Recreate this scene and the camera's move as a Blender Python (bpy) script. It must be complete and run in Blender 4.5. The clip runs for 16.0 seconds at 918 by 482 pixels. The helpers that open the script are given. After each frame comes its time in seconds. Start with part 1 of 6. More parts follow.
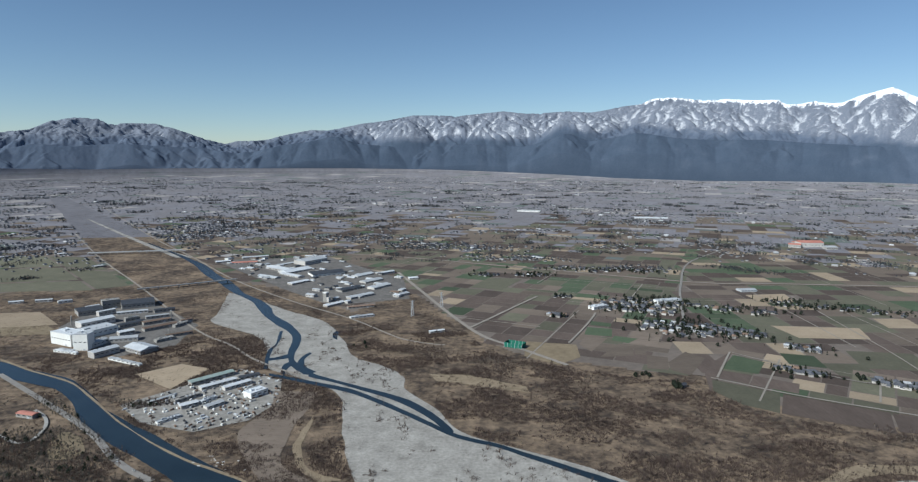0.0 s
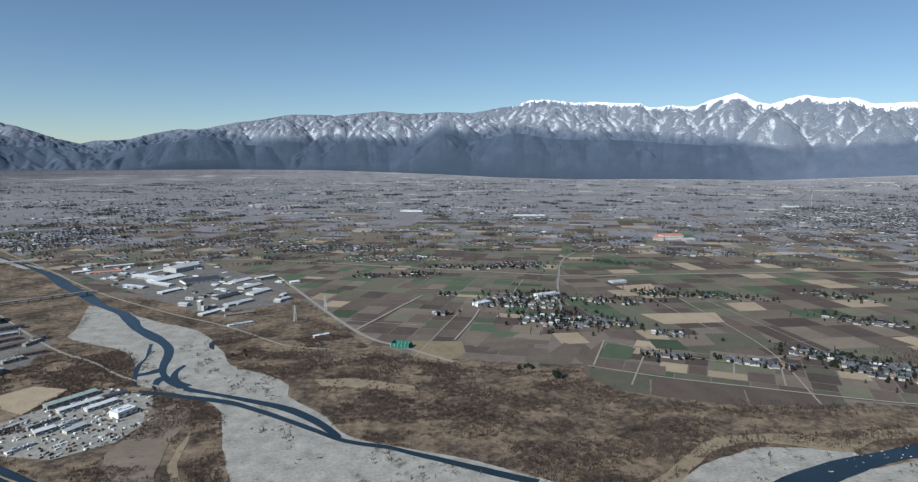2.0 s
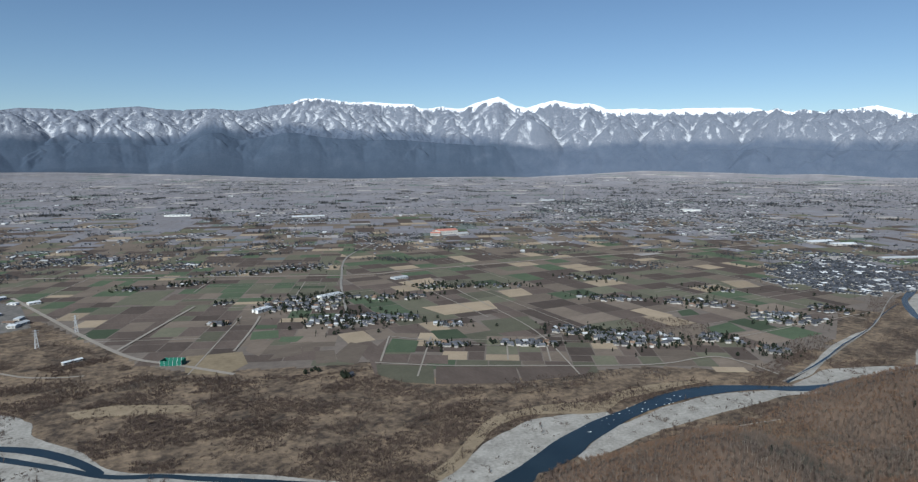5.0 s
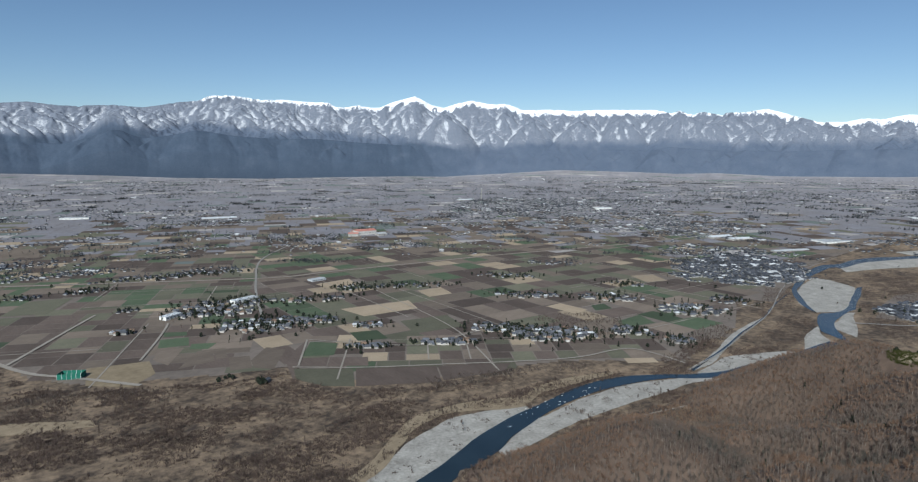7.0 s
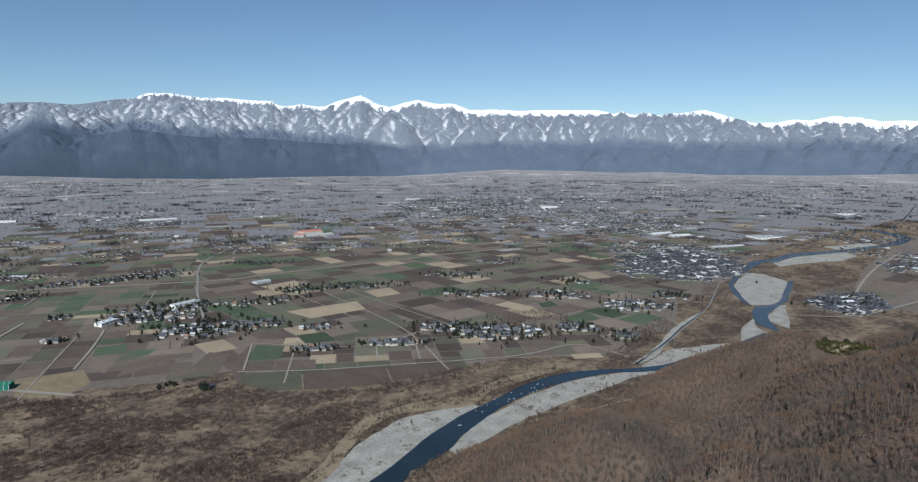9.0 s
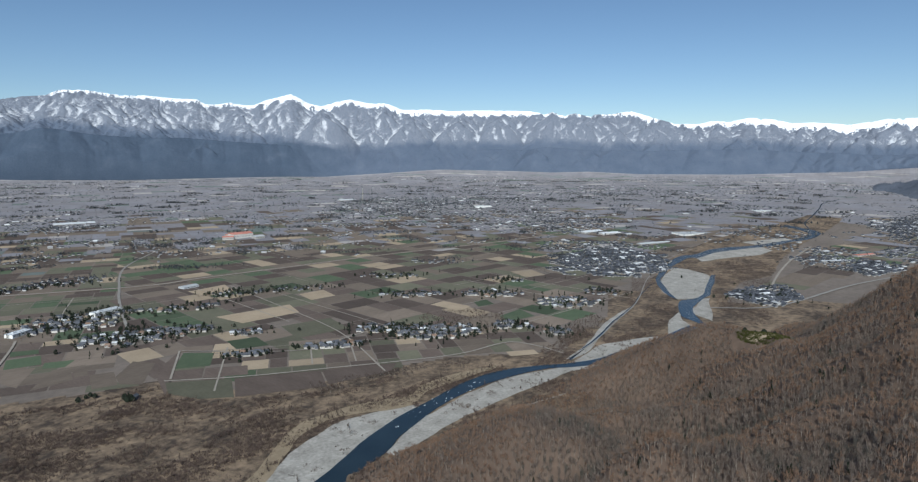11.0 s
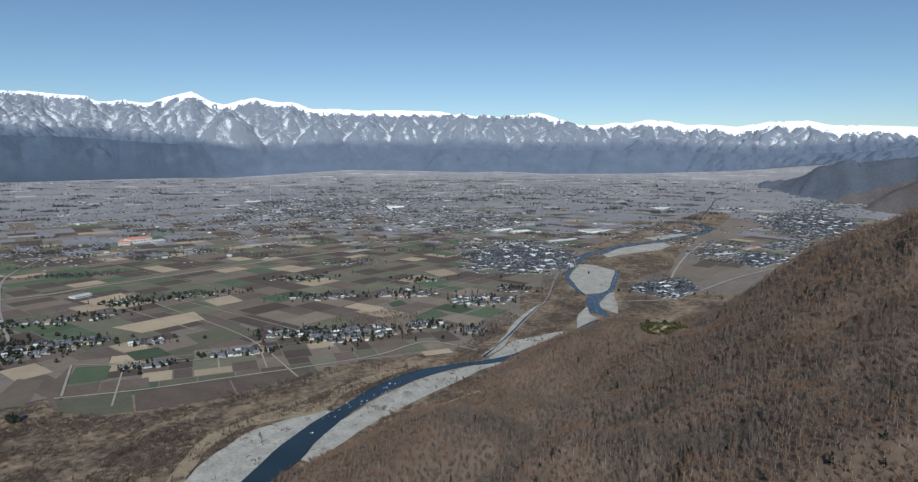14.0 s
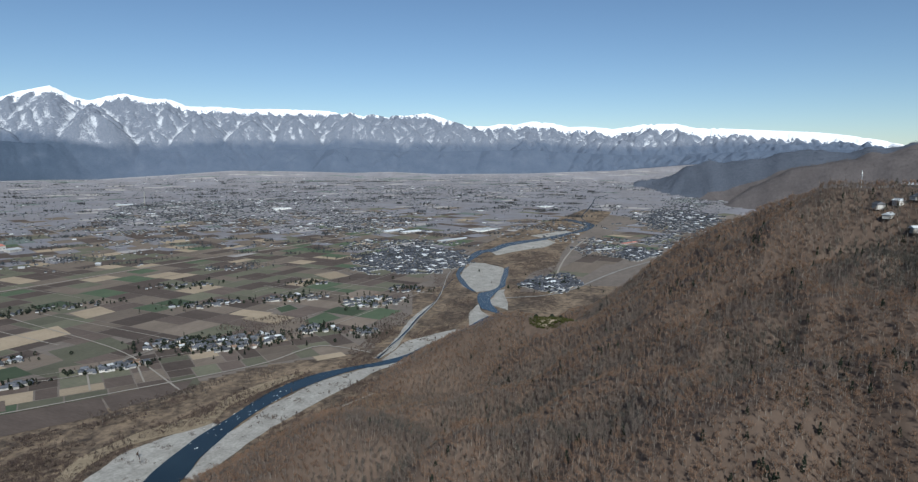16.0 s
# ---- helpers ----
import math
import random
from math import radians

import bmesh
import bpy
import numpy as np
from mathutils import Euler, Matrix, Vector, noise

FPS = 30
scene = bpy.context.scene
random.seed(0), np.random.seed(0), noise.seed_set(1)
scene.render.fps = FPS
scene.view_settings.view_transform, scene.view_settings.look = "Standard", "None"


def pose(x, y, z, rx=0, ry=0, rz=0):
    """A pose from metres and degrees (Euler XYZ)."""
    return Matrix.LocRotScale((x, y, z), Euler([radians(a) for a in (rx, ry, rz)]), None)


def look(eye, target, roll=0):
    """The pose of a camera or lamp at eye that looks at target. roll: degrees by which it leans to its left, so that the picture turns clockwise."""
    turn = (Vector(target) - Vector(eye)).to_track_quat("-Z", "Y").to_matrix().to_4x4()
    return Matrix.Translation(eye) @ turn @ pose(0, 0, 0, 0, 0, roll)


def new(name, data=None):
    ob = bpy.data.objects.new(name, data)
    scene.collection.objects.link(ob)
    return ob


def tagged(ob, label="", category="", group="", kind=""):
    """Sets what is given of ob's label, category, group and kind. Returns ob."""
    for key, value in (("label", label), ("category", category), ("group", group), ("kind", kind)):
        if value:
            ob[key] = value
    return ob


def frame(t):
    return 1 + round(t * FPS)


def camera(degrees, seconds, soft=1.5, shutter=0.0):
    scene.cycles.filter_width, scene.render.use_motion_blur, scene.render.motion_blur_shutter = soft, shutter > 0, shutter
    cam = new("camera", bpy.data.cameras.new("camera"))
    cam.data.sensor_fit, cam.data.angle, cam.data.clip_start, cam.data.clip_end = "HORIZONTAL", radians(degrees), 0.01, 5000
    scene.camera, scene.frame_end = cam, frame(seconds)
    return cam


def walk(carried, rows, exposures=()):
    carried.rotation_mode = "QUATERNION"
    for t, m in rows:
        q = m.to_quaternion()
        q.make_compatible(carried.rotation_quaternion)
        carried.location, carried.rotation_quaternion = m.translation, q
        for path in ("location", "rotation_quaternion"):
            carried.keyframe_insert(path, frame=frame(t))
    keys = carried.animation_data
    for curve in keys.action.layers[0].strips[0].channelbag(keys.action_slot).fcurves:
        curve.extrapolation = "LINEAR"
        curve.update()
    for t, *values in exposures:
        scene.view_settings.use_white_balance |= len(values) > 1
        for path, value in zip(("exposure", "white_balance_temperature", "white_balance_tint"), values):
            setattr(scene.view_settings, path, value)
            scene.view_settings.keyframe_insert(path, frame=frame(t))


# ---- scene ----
import collections

# ---------------------------------------------------------------- camera
HIGH = 400.0  # the drone's height over the valley floor
cam = camera(71.21, 16.0, soft=1.25)
TURN = [(0.0, 0.0, -7.65, -0.16), (0.5, -2.9, -7.63, -0.11), (1.0, -5.3, -7.62, -0.09), (1.5, -7.66, -7.64, -0.08), (2.0, -10.47, -7.63, -0.04), (2.5, -13.92, -7.64, 0.01), (3.0, -17.64, -7.67, 0.11), (3.5, -21.13, -7.67, 0.12), (4.0, -23.63, -7.67, 0.05), (4.5, -26.6, -7.67, 0.05), (5.0, -30.02, -7.69, 0.09), (7.5, -38.42, -7.74, -0.07), (8.0, -39.64, -7.76, -0.08), (10.5, -46.11, -7.75, 0.02), (11.0, -47.85, -7.76, -0.01), (11.5, -49.55, -7.77, 0.01), (12.0, -50.91, -7.76, 0.02), (12.5, -51.76, -7.74, -0.02), (13.0, -52.37, -7.74, -0.01), (13.5, -53.74, -7.74, -0.02), (14.0, -55.68, -7.75, -0.02), (14.5, -57.82, -7.75, -0.03), (15.0, -60.06, -7.73, -0.06), (15.5, -62.65, -7.71, -0.03), (16.0, -65.45, -7.71, -0.11)]  # seconds, heading, tilt, lean
walk(cam, [(t, pose(0, 0, HIGH, 90 + tilt, lean, heading)) for t, heading, tilt, lean in TURN],
     exposures=[(0.0, 0.24, 6100, 4.0), (5.0, 0.19, 6100, 4.0), (16.0, 0.16, 6100, 4.0)])

# ---------------------------------------------------------------- light
SUN_AZ, SUN_EL = -124.0, 38.0  # heading measured to the right of +y
world = bpy.data.worlds.new("winter_sky")
scene.world = world
world.use_nodes = True
wn = world.node_tree.nodes
sky = wn.new("ShaderNodeTexSky")
sky.sky_type = "NISHITA"
sky.sun_disc = False
sky.sun_elevation = radians(SUN_EL)
sky.sun_rotation = radians(SUN_AZ)
sky.altitude = 1500
sky.air_density, sky.dust_density, sky.ozone_density = 0.9, 0.5, 2.5
wn["Background"].inputs["Strength"].default_value = 0.078
world.node_tree.links.new(sky.outputs["Color"], wn["Background"].inputs["Color"])
sun = new("sun", bpy.data.lights.new("sun", "SUN"))
sun.data.energy, sun.data.angle, sun.data.color = 4.6, radians(0.5), (1.0, 0.965, 0.915)
sa, se = radians(SUN_AZ), radians(SUN_EL)
sun.matrix_world = look((math.sin(sa) * math.cos(se) * 900, math.cos(sa) * math.cos(se) * 900, math.sin(se) * 900), (0, 0, 0))

# ---------------------------------------------------------------- materials
def material(name, dark, light, grain=0.2, patch=0.01, rough=0.9, bump=0.3, stretch=None, metal=0.0, vary=0.0, island=False, detail=6.0, thin=0.0, span=(0.62, 1.28)):
    """Two colours mixed by a fine and a broad noise in metres; vary: brightness from piece to piece."""
    m = bpy.data.materials.new(name)
    m.use_nodes = True
    n, l = m.node_tree.nodes, m.node_tree.links
    b = n["Principled BSDF"]
    geo = n.new("ShaderNodeNewGeometry")
    src = geo.outputs["Position"]
    if stretch:
        mp = n.new("ShaderNodeMapping")
        mp.inputs["Scale"].default_value = stretch
        l.new(src, mp.inputs["Vector"])
        src = mp.outputs["Vector"]
    fine, broad = n.new("ShaderNodeTexNoise"), n.new("ShaderNodeTexNoise")
    for tex, s in ((fine, grain), (broad, patch)):
        tex.inputs["Scale"].default_value = s
        tex.inputs["Detail"].default_value = detail
        tex.inputs["Roughness"].default_value = 0.65
        l.new(src, tex.inputs["Vector"])
    add = n.new("ShaderNodeMath")
    add.operation = "MULTIPLY_ADD"
    l.new(fine.outputs["Fac"], add.inputs[0])
    add.inputs[1].default_value = 0.9
    l.new(broad.outputs["Fac"], add.inputs[2])
    ramp = n.new("ShaderNodeMapRange")
    ramp.inputs["From Min"].default_value, ramp.inputs["From Max"].default_value = span
    l.new(add.outputs[0], ramp.inputs["Value"])
    mix = n.new("ShaderNodeMix")
    mix.data_type = "RGBA"
    mix.inputs["A"].default_value, mix.inputs["B"].default_value = (*dark, 1), (*light, 1)
    l.new(ramp.outputs["Result"], mix.inputs["Factor"])
    out = mix.outputs["Result"]
    if vary:
        hsv = n.new("ShaderNodeHueSaturation")
        rng = n.new("ShaderNodeMapRange")
        rng.inputs["To Min"].default_value, rng.inputs["To Max"].default_value = 1 - vary, 1 + vary
        l.new(geo.outputs["Random Per Island"] if island else n.new("ShaderNodeObjectInfo").outputs["Random"], rng.inputs["Value"])
        l.new(rng.outputs["Result"], hsv.inputs["Value"])
        l.new(out, hsv.inputs["Color"])
        out = hsv.outputs["Color"]
    l.new(out, b.inputs["Base Color"])
    b.inputs["Roughness"].default_value, b.inputs["Metallic"].default_value = rough, metal
    b.inputs["Specular IOR Level"].default_value = 0.25
    if thin:
        through_light, blend = n.new("ShaderNodeBsdfTranslucent"), n.new("ShaderNodeMixShader")
        blend.inputs[0].default_value = thin
        l.new(out, through_light.inputs["Color"])
        l.new(b.outputs[0], blend.inputs[1])
        l.new(through_light.outputs[0], blend.inputs[2])
        l.new(blend.outputs[0], n["Material Output"].inputs["Surface"])
    if bump:
        bp = n.new("ShaderNodeBump")
        bp.inputs["Strength"].default_value = bump
        bp.inputs["Distance"].default_value = 0.6 / max(grain, 0.05) * 0.1
        l.new(fine.outputs["Fac"], bp.inputs["Height"])
        l.new(bp.outputs["Normal"], b.inputs["Normal"])
    return m


M_GROUND = material("dry_grassland", (0.108, 0.091, 0.079), (0.190, 0.160, 0.138), 0.06, 0.006)
M_FLOOD = material("flood_grass", (0.046, 0.035, 0.028), (0.235, 0.176, 0.122), 0.07, 0.010, bump=0.5, span=(0.80, 1.16))
M_GRAVEL = material("river_gravel", (0.165, 0.155, 0.140), (0.40, 0.385, 0.355), 0.22, 0.035, bump=0.15)
M_SAND = material("dry_reed", (0.165, 0.128, 0.086), (0.285, 0.230, 0.160), 0.1, 0.02)
M_SOIL = material("ploughed_soil", (0.068, 0.052, 0.044), (0.118, 0.092, 0.078), 0.25, 0.02, stretch=(1, 0.25, 1), vary=0.3)
M_FALLOW = material("fallow_field", (0.115, 0.092, 0.074), (0.190, 0.154, 0.124), 0.2, 0.02, stretch=(0.3, 1, 1), vary=0.25)
M_STUBBLE = material("straw_stubble", (0.24, 0.19, 0.132), (0.34, 0.275, 0.20), 0.2, 0.02, vary=0.15)
M_MEADOW = material("tan_meadow", (0.150, 0.118, 0.078), (0.245, 0.198, 0.132), 0.08, 0.02)
M_GREEN = material("winter_wheat", (0.046, 0.068, 0.040), (0.080, 0.102, 0.062), 0.2, 0.02, vary=0.3)
M_OLIVE = material("grassy_field", (0.088, 0.088, 0.062), (0.138, 0.132, 0.094), 0.15, 0.02, vary=0.25)
M_ROAD = material("asphalt_road", (0.17, 0.16, 0.15), (0.27, 0.255, 0.235), 0.3, 0.02, bump=0.05)
M_TRACK = material("gravel_track", (0.20, 0.18, 0.155), (0.31, 0.28, 0.245), 0.3, 0.02, bump=0.05)
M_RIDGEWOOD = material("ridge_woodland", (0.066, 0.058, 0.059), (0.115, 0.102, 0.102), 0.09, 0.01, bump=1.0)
# woodland of the farthest ridge, with blue aerial haze in its colour
M_HAZEWOOD = material("hazed_woodland", (0.052, 0.063, 0.085), (0.085, 0.097, 0.125), 0.09, 0.01, bump=1.0)
M_LITTER = material("leaf_litter", (0.066, 0.047, 0.037), (0.130, 0.093, 0.070), 0.10, 0.01, bump=0.4)
M_TWIG = material("bare_twigs", (0.140, 0.108, 0.090), (0.250, 0.203, 0.172), 0.3, 0.008, vary=0.22, island=True, bump=0, thin=0.45)
M_RUST = material("rusty_oak_leaves", (0.180, 0.112, 0.075), (0.30, 0.195, 0.135), 0.3, 0.01, vary=0.22, island=True, bump=0, thin=0.45)
# darker grey copy of the bare twigs, with slope shade painted into it
M_SHADEWOOD = material("grey_shade_twigs", (0.076, 0.071, 0.061), (0.158, 0.145, 0.124), 0.3, 0.01, vary=0.25, island=True, bump=0, thin=0.45)
M_BARK = material("pale_bark", (0.14, 0.12, 0.10), (0.30, 0.265, 0.23), 1.5, 0.1, bump=0)
M_SHRUB = material("bare_willow_brush", (0.088, 0.065, 0.056), (0.172, 0.130, 0.111), 0.2, 0.008, vary=0.22, island=True, bump=0, thin=0.45)
M_PINE = material("evergreen_needles", (0.019, 0.026, 0.019), (0.045, 0.056, 0.038), 0.4, 0.02, vary=0.3, island=True, bump=0, thin=0.45)
# evergreen copy for distant trees, paler and bluer to paint in haze
M_HAZETREE = material("hazed_evergreen", (0.026, 0.032, 0.038), (0.056, 0.064, 0.070), 0.4, 0.02, vary=0.3, island=True, bump=0)
M_BAMBOO = material("bamboo_grove", (0.05, 0.06, 0.02), (0.11, 0.11, 0.035), 0.3, 0.02, vary=0.25, island=True, bump=0, thin=0.45)
M_WALL = material("plaster_wall", (0.30, 0.285, 0.265), (0.52, 0.50, 0.47), 0.4, 0.05, vary=0.35, bump=0)
M_WALL_I = material("town_wall", (0.17, 0.168, 0.165), (0.46, 0.455, 0.445), 0.4, 0.02, vary=0.45, island=True, bump=0)
M_WHITE = material("white_cladding", (0.66, 0.66, 0.63), (0.80, 0.80, 0.77), 0.3, 0.05, rough=0.6, bump=0)
M_TILE = material("grey_roof_tile", (0.050, 0.055, 0.066), (0.115, 0.12, 0.135), 0.8, 0.1, rough=0.55, vary=0.4, bump=0)
M_TILE_I = material("town_roof", (0.026, 0.030, 0.038), (0.080, 0.085, 0.10), 0.5, 0.02, rough=0.8, vary=0.6, island=True, bump=0)
M_METAL = material("pale_sheet_roof", (0.36, 0.38, 0.40), (0.54, 0.56, 0.58), 0.2, 0.03, rough=0.45, vary=0.3, bump=0)
M_METAL_I = material("shed_roof", (0.36, 0.37, 0.39), (0.62, 0.63, 0.64), 0.2, 0.03, rough=0.45, vary=0.35, island=True, bump=0)
M_RUSTROOF = material("brown_sheet_roof", (0.13, 0.085, 0.06), (0.22, 0.16, 0.125), 0.3, 0.04, rough=0.6, vary=0.3, bump=0)
M_RED = material("salmon_red_roof", (0.33, 0.13, 0.10), (0.50, 0.24, 0.19), 0.3, 0.02, bump=0)
M_DARK = material("dark_cladding", (0.035, 0.04, 0.05), (0.07, 0.075, 0.085), 0.4, 0.05, rough=0.5, bump=0)
M_CONCRETE = material("concrete", (0.22, 0.21, 0.195), (0.36, 0.35, 0.33), 0.3, 0.05, bump=0)
M_NET = material("green_net", (0.015, 0.11, 0.08), (0.03, 0.17, 0.12), 0.5, 0.05, bump=0)
M_ASPHALT = material("worn_asphalt", (0.085, 0.08, 0.076), (0.19, 0.178, 0.165), 0.12, 0.03, bump=0.1)
M_YARD = material("yard_dirt", (0.15, 0.14, 0.125), (0.33, 0.315, 0.29), 0.12, 0.03, bump=0.1)
M_GREENROOF = material("grey_green_roof", (0.20, 0.26, 0.24), (0.32, 0.38, 0.36), 0.3, 0.04, rough=0.6, bump=0)
M_GLASS = material("window_glass", (0.03, 0.04, 0.05), (0.06, 0.07, 0.085), 0.5, 0.1, rough=0.1, bump=0)
# copies of the crops, greyed and blued: aerial haze painted into the colour
M_HAZE_SOIL = material("hazed_soil", (0.128, 0.126, 0.140), (0.196, 0.193, 0.212), 0.05, 0.01, vary=0.2, bump=0)
M_HAZE_FALLOW = material("hazed_fallow", (0.168, 0.161, 0.174), (0.250, 0.242, 0.257), 0.05, 0.01, vary=0.2, bump=0)
M_HAZE_STRAW = material("hazed_straw", (0.205, 0.192, 0.188), (0.285, 0.268, 0.260), 0.05, 0.01, vary=0.2, bump=0)
M_HAZE_GREEN = material("hazed_green", (0.092, 0.112, 0.106), (0.135, 0.154, 0.145), 0.05, 0.01, vary=0.2, bump=0)
HAZE_CROPS = {"soil": M_HAZE_SOIL, "fallow": M_HAZE_FALLOW, "stubble": M_HAZE_STRAW, "green": M_HAZE_GREEN, "olive": M_HAZE_SOIL}
CROPS = {"soil": M_SOIL, "fallow": M_FALLOW, "stubble": M_STUBBLE, "green": M_GREEN, "olive": M_OLIVE, "meadow": M_MEADOW}


def water_material():
    m = bpy.data.materials.new("river_water")
    m.use_nodes = True
    n, l = m.node_tree.nodes, m.node_tree.links
    b = n["Principled BSDF"]
    geo, tex, mix = n.new("ShaderNodeNewGeometry"), n.new("ShaderNodeTexNoise"), n.new("ShaderNodeMix")
    tex.inputs["Scale"].default_value, tex.inputs["Detail"].default_value = 0.02, 5
    mix.data_type = "RGBA"
    mix.inputs["A"].default_value, mix.inputs["B"].default_value = (0.008, 0.015, 0.022, 1), (0.022, 0.036, 0.046, 1)
    l.new(geo.outputs["Position"], tex.inputs["Vector"])
    l.new(tex.outputs["Fac"], mix.inputs["Factor"])
    l.new(mix.outputs["Result"], b.inputs["Base Color"])
    b.inputs["Roughness"].default_value = 0.16
    b.inputs["Specular IOR Level"].default_value = 0.34
    rip, bp = n.new("ShaderNodeTexNoise"), n.new("ShaderNodeBump")
    rip.inputs["Scale"].default_value, rip.inputs["Detail"].default_value = 0.35, 4
    bp.inputs["Strength"].default_value, bp.inputs["Distance"].default_value = 0.25, 0.5
    l.new(geo.outputs["Position"], rip.inputs["Vector"])
    l.new(rip.outputs["Fac"], bp.inputs["Height"])
    l.new(bp.outputs["Normal"], b.inputs["Normal"])
    return m


M_WATER = water_material()


def mountain_material():
    """Dark woods below, frosted rock and snow streaks above, full snow on the crests; three covers drive it. A fourth
    paints aerial haze into the woods, whose blue stands for haze too.
    """
    m = bpy.data.materials.new("snowy_mountain")
    m.use_nodes = True
    n, l = m.node_tree.nodes, m.node_tree.links
    b = n["Principled BSDF"]
    geo = n.new("ShaderNodeNewGeometry")
    def noise_at(scale, stretch=(1, 1, 1), detail=6, rough=0.6):
        mp, tex = n.new("ShaderNodeMapping"), n.new("ShaderNodeTexNoise")
        mp.inputs["Scale"].default_value = stretch
        tex.inputs["Scale"].default_value, tex.inputs["Detail"].default_value, tex.inputs["Roughness"].default_value = scale, detail, rough
        l.new(geo.outputs["Position"], mp.inputs["Vector"])
        l.new(mp.outputs["Vector"], tex.inputs["Vector"])
        return tex.outputs["Fac"]
    def math_node(op, a, c):
        k = n.new("ShaderNodeMath")
        k.operation = op
        for i, v in enumerate((a, c)):
            if isinstance(v, (int, float)):
                k.inputs[i].default_value = v
            else:
                l.new(v, k.inputs[i])
        return k.outputs[0]
    def ramp(v, lo, hi, a=0.0, c=1.0):
        k = n.new("ShaderNodeMapRange")
        k.interpolation_type = "SMOOTHSTEP"
        for key, val in (("From Min", lo), ("From Max", hi), ("To Min", a), ("To Max", c)):
            k.inputs[key].default_value = val
        l.new(v, k.inputs["Value"])
        return k.outputs["Result"]
    def cover(name):
        k = n.new("ShaderNodeAttribute")
        k.attribute_name = name
        return k.outputs["Fac"]
    def blend(f, a, c):
        k = n.new("ShaderNodeMix")
        k.data_type = "RGBA"
        l.new(f, k.inputs["Factor"])
        for key, v in (("A", a), ("B", c)):
            if isinstance(v, tuple):
                k.inputs[key].default_value = (*v, 1)
            else:
                l.new(v, k.inputs[key])
        return k.outputs["Result"]
    streak, fleck, broad = noise_at(0.085, (1, 1, 0.4), 5, 0.65), noise_at(0.16, (1, 1, 0.75), 5, 0.7), noise_at(0.012, (1, 1, 1), 4, 0.55)
    full = ramp(math_node("ADD", cover("cap"), math_node("MULTIPLY", math_node("SUBTRACT", streak, 0.5), 2.6)), -0.12, 0.30)
    mixed = math_node("ADD", math_node("MULTIPLY", fleck, 0.75), math_node("MULTIPLY", broad, 0.55))
    speck = ramp(math_node("ADD", cover("frost"), math_node("SUBTRACT", mixed, 0.65)), 0.36, 0.66, 0.0, 0.50)
    snow = math_node("MAXIMUM", full, speck)
    haze = cover("haze")
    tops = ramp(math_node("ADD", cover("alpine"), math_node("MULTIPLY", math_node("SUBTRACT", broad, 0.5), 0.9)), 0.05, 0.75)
    # bluish wood colours, paled further by cover to imitate aerial haze
    woods = blend(ramp(math_node("ADD", fleck, math_node("MULTIPLY", broad, 0.8)), 0.6, 1.15), blend(haze, (0.050, 0.070, 0.104), (0.080, 0.104, 0.150)), blend(haze, (0.066, 0.088, 0.126), (0.104, 0.128, 0.176)))
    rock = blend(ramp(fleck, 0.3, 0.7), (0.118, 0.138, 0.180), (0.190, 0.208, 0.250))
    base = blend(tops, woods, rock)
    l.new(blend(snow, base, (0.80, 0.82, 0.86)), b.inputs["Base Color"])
    b.inputs["Roughness"].default_value = 0.9
    b.inputs["Specular IOR Level"].default_value = 0.1
    return m


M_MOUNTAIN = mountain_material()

# ---------------------------------------------------------------- helpers
rng = np.random.default_rng(11)


def mesh_of(name, verts, faces, mats, mat_index=None, smooth=False):
    me = bpy.data.meshes.new(name)
    verts = np.asarray(verts, dtype=np.float32)
    sizes = np.array([len(f) for f in faces], dtype=np.int32) if not isinstance(faces, np.ndarray) else np.full(len(faces), faces.shape[1], dtype=np.int32)
    loops = np.fromiter((i for f in faces for i in f), dtype=np.int32) if not isinstance(faces, np.ndarray) else faces.astype(np.int32).ravel()
    me.vertices.add(len(verts))
    me.vertices.foreach_set("co", verts.ravel())
    me.loops.add(len(loops))
    me.loops.foreach_set("vertex_index", loops)
    me.polygons.add(len(sizes))
    me.polygons.foreach_set("loop_start", np.concatenate(([0], np.cumsum(sizes)[:-1])).astype(np.int32))
    for m in (mats if isinstance(mats, (list, tuple)) else [mats]):
        me.materials.append(m)
    if mat_index is not None:
        me.polygons.foreach_set("material_index", np.asarray(mat_index, dtype=np.int32))
    me.polygons.foreach_set("use_smooth", np.full(len(sizes), smooth))
    me.update(calc_edges=True)
    me.validate()
    return me


def part(name, me, parent, label=""):
    ob = new(name, me)
    ob.parent = parent
    return tagged(ob, label)


def lattice(ix, iy, seed):
    h = (ix.astype(np.int64) * 374761393 + iy.astype(np.int64) * 668265263 + seed * 974711) & 0x7FFFFFFF
    h = ((h ^ (h >> 13)) * 1274126177) & 0x7FFFFFFF
    return ((h ^ (h >> 16)) & 0xFFFF) / 65535.0


def value_noise(x, y, seed=0):
    ix, iy = np.floor(x), np.floor(y)
    fx, fy = x - ix, y - iy
    fx, fy = fx * fx * (3 - 2 * fx), fy * fy * (3 - 2 * fy)
    a, b = lattice(ix, iy, seed), lattice(ix + 1, iy, seed)
    c, d = lattice(ix, iy + 1, seed), lattice(ix + 1, iy + 1, seed)
    return (a * (1 - fx) + b * fx) * (1 - fy) + (c * (1 - fx) + d * fx) * fy


def fractal(x, y, octaves=4, seed=0, ridged=False):
    total, amp, norm = 0.0, 1.0, 0.0
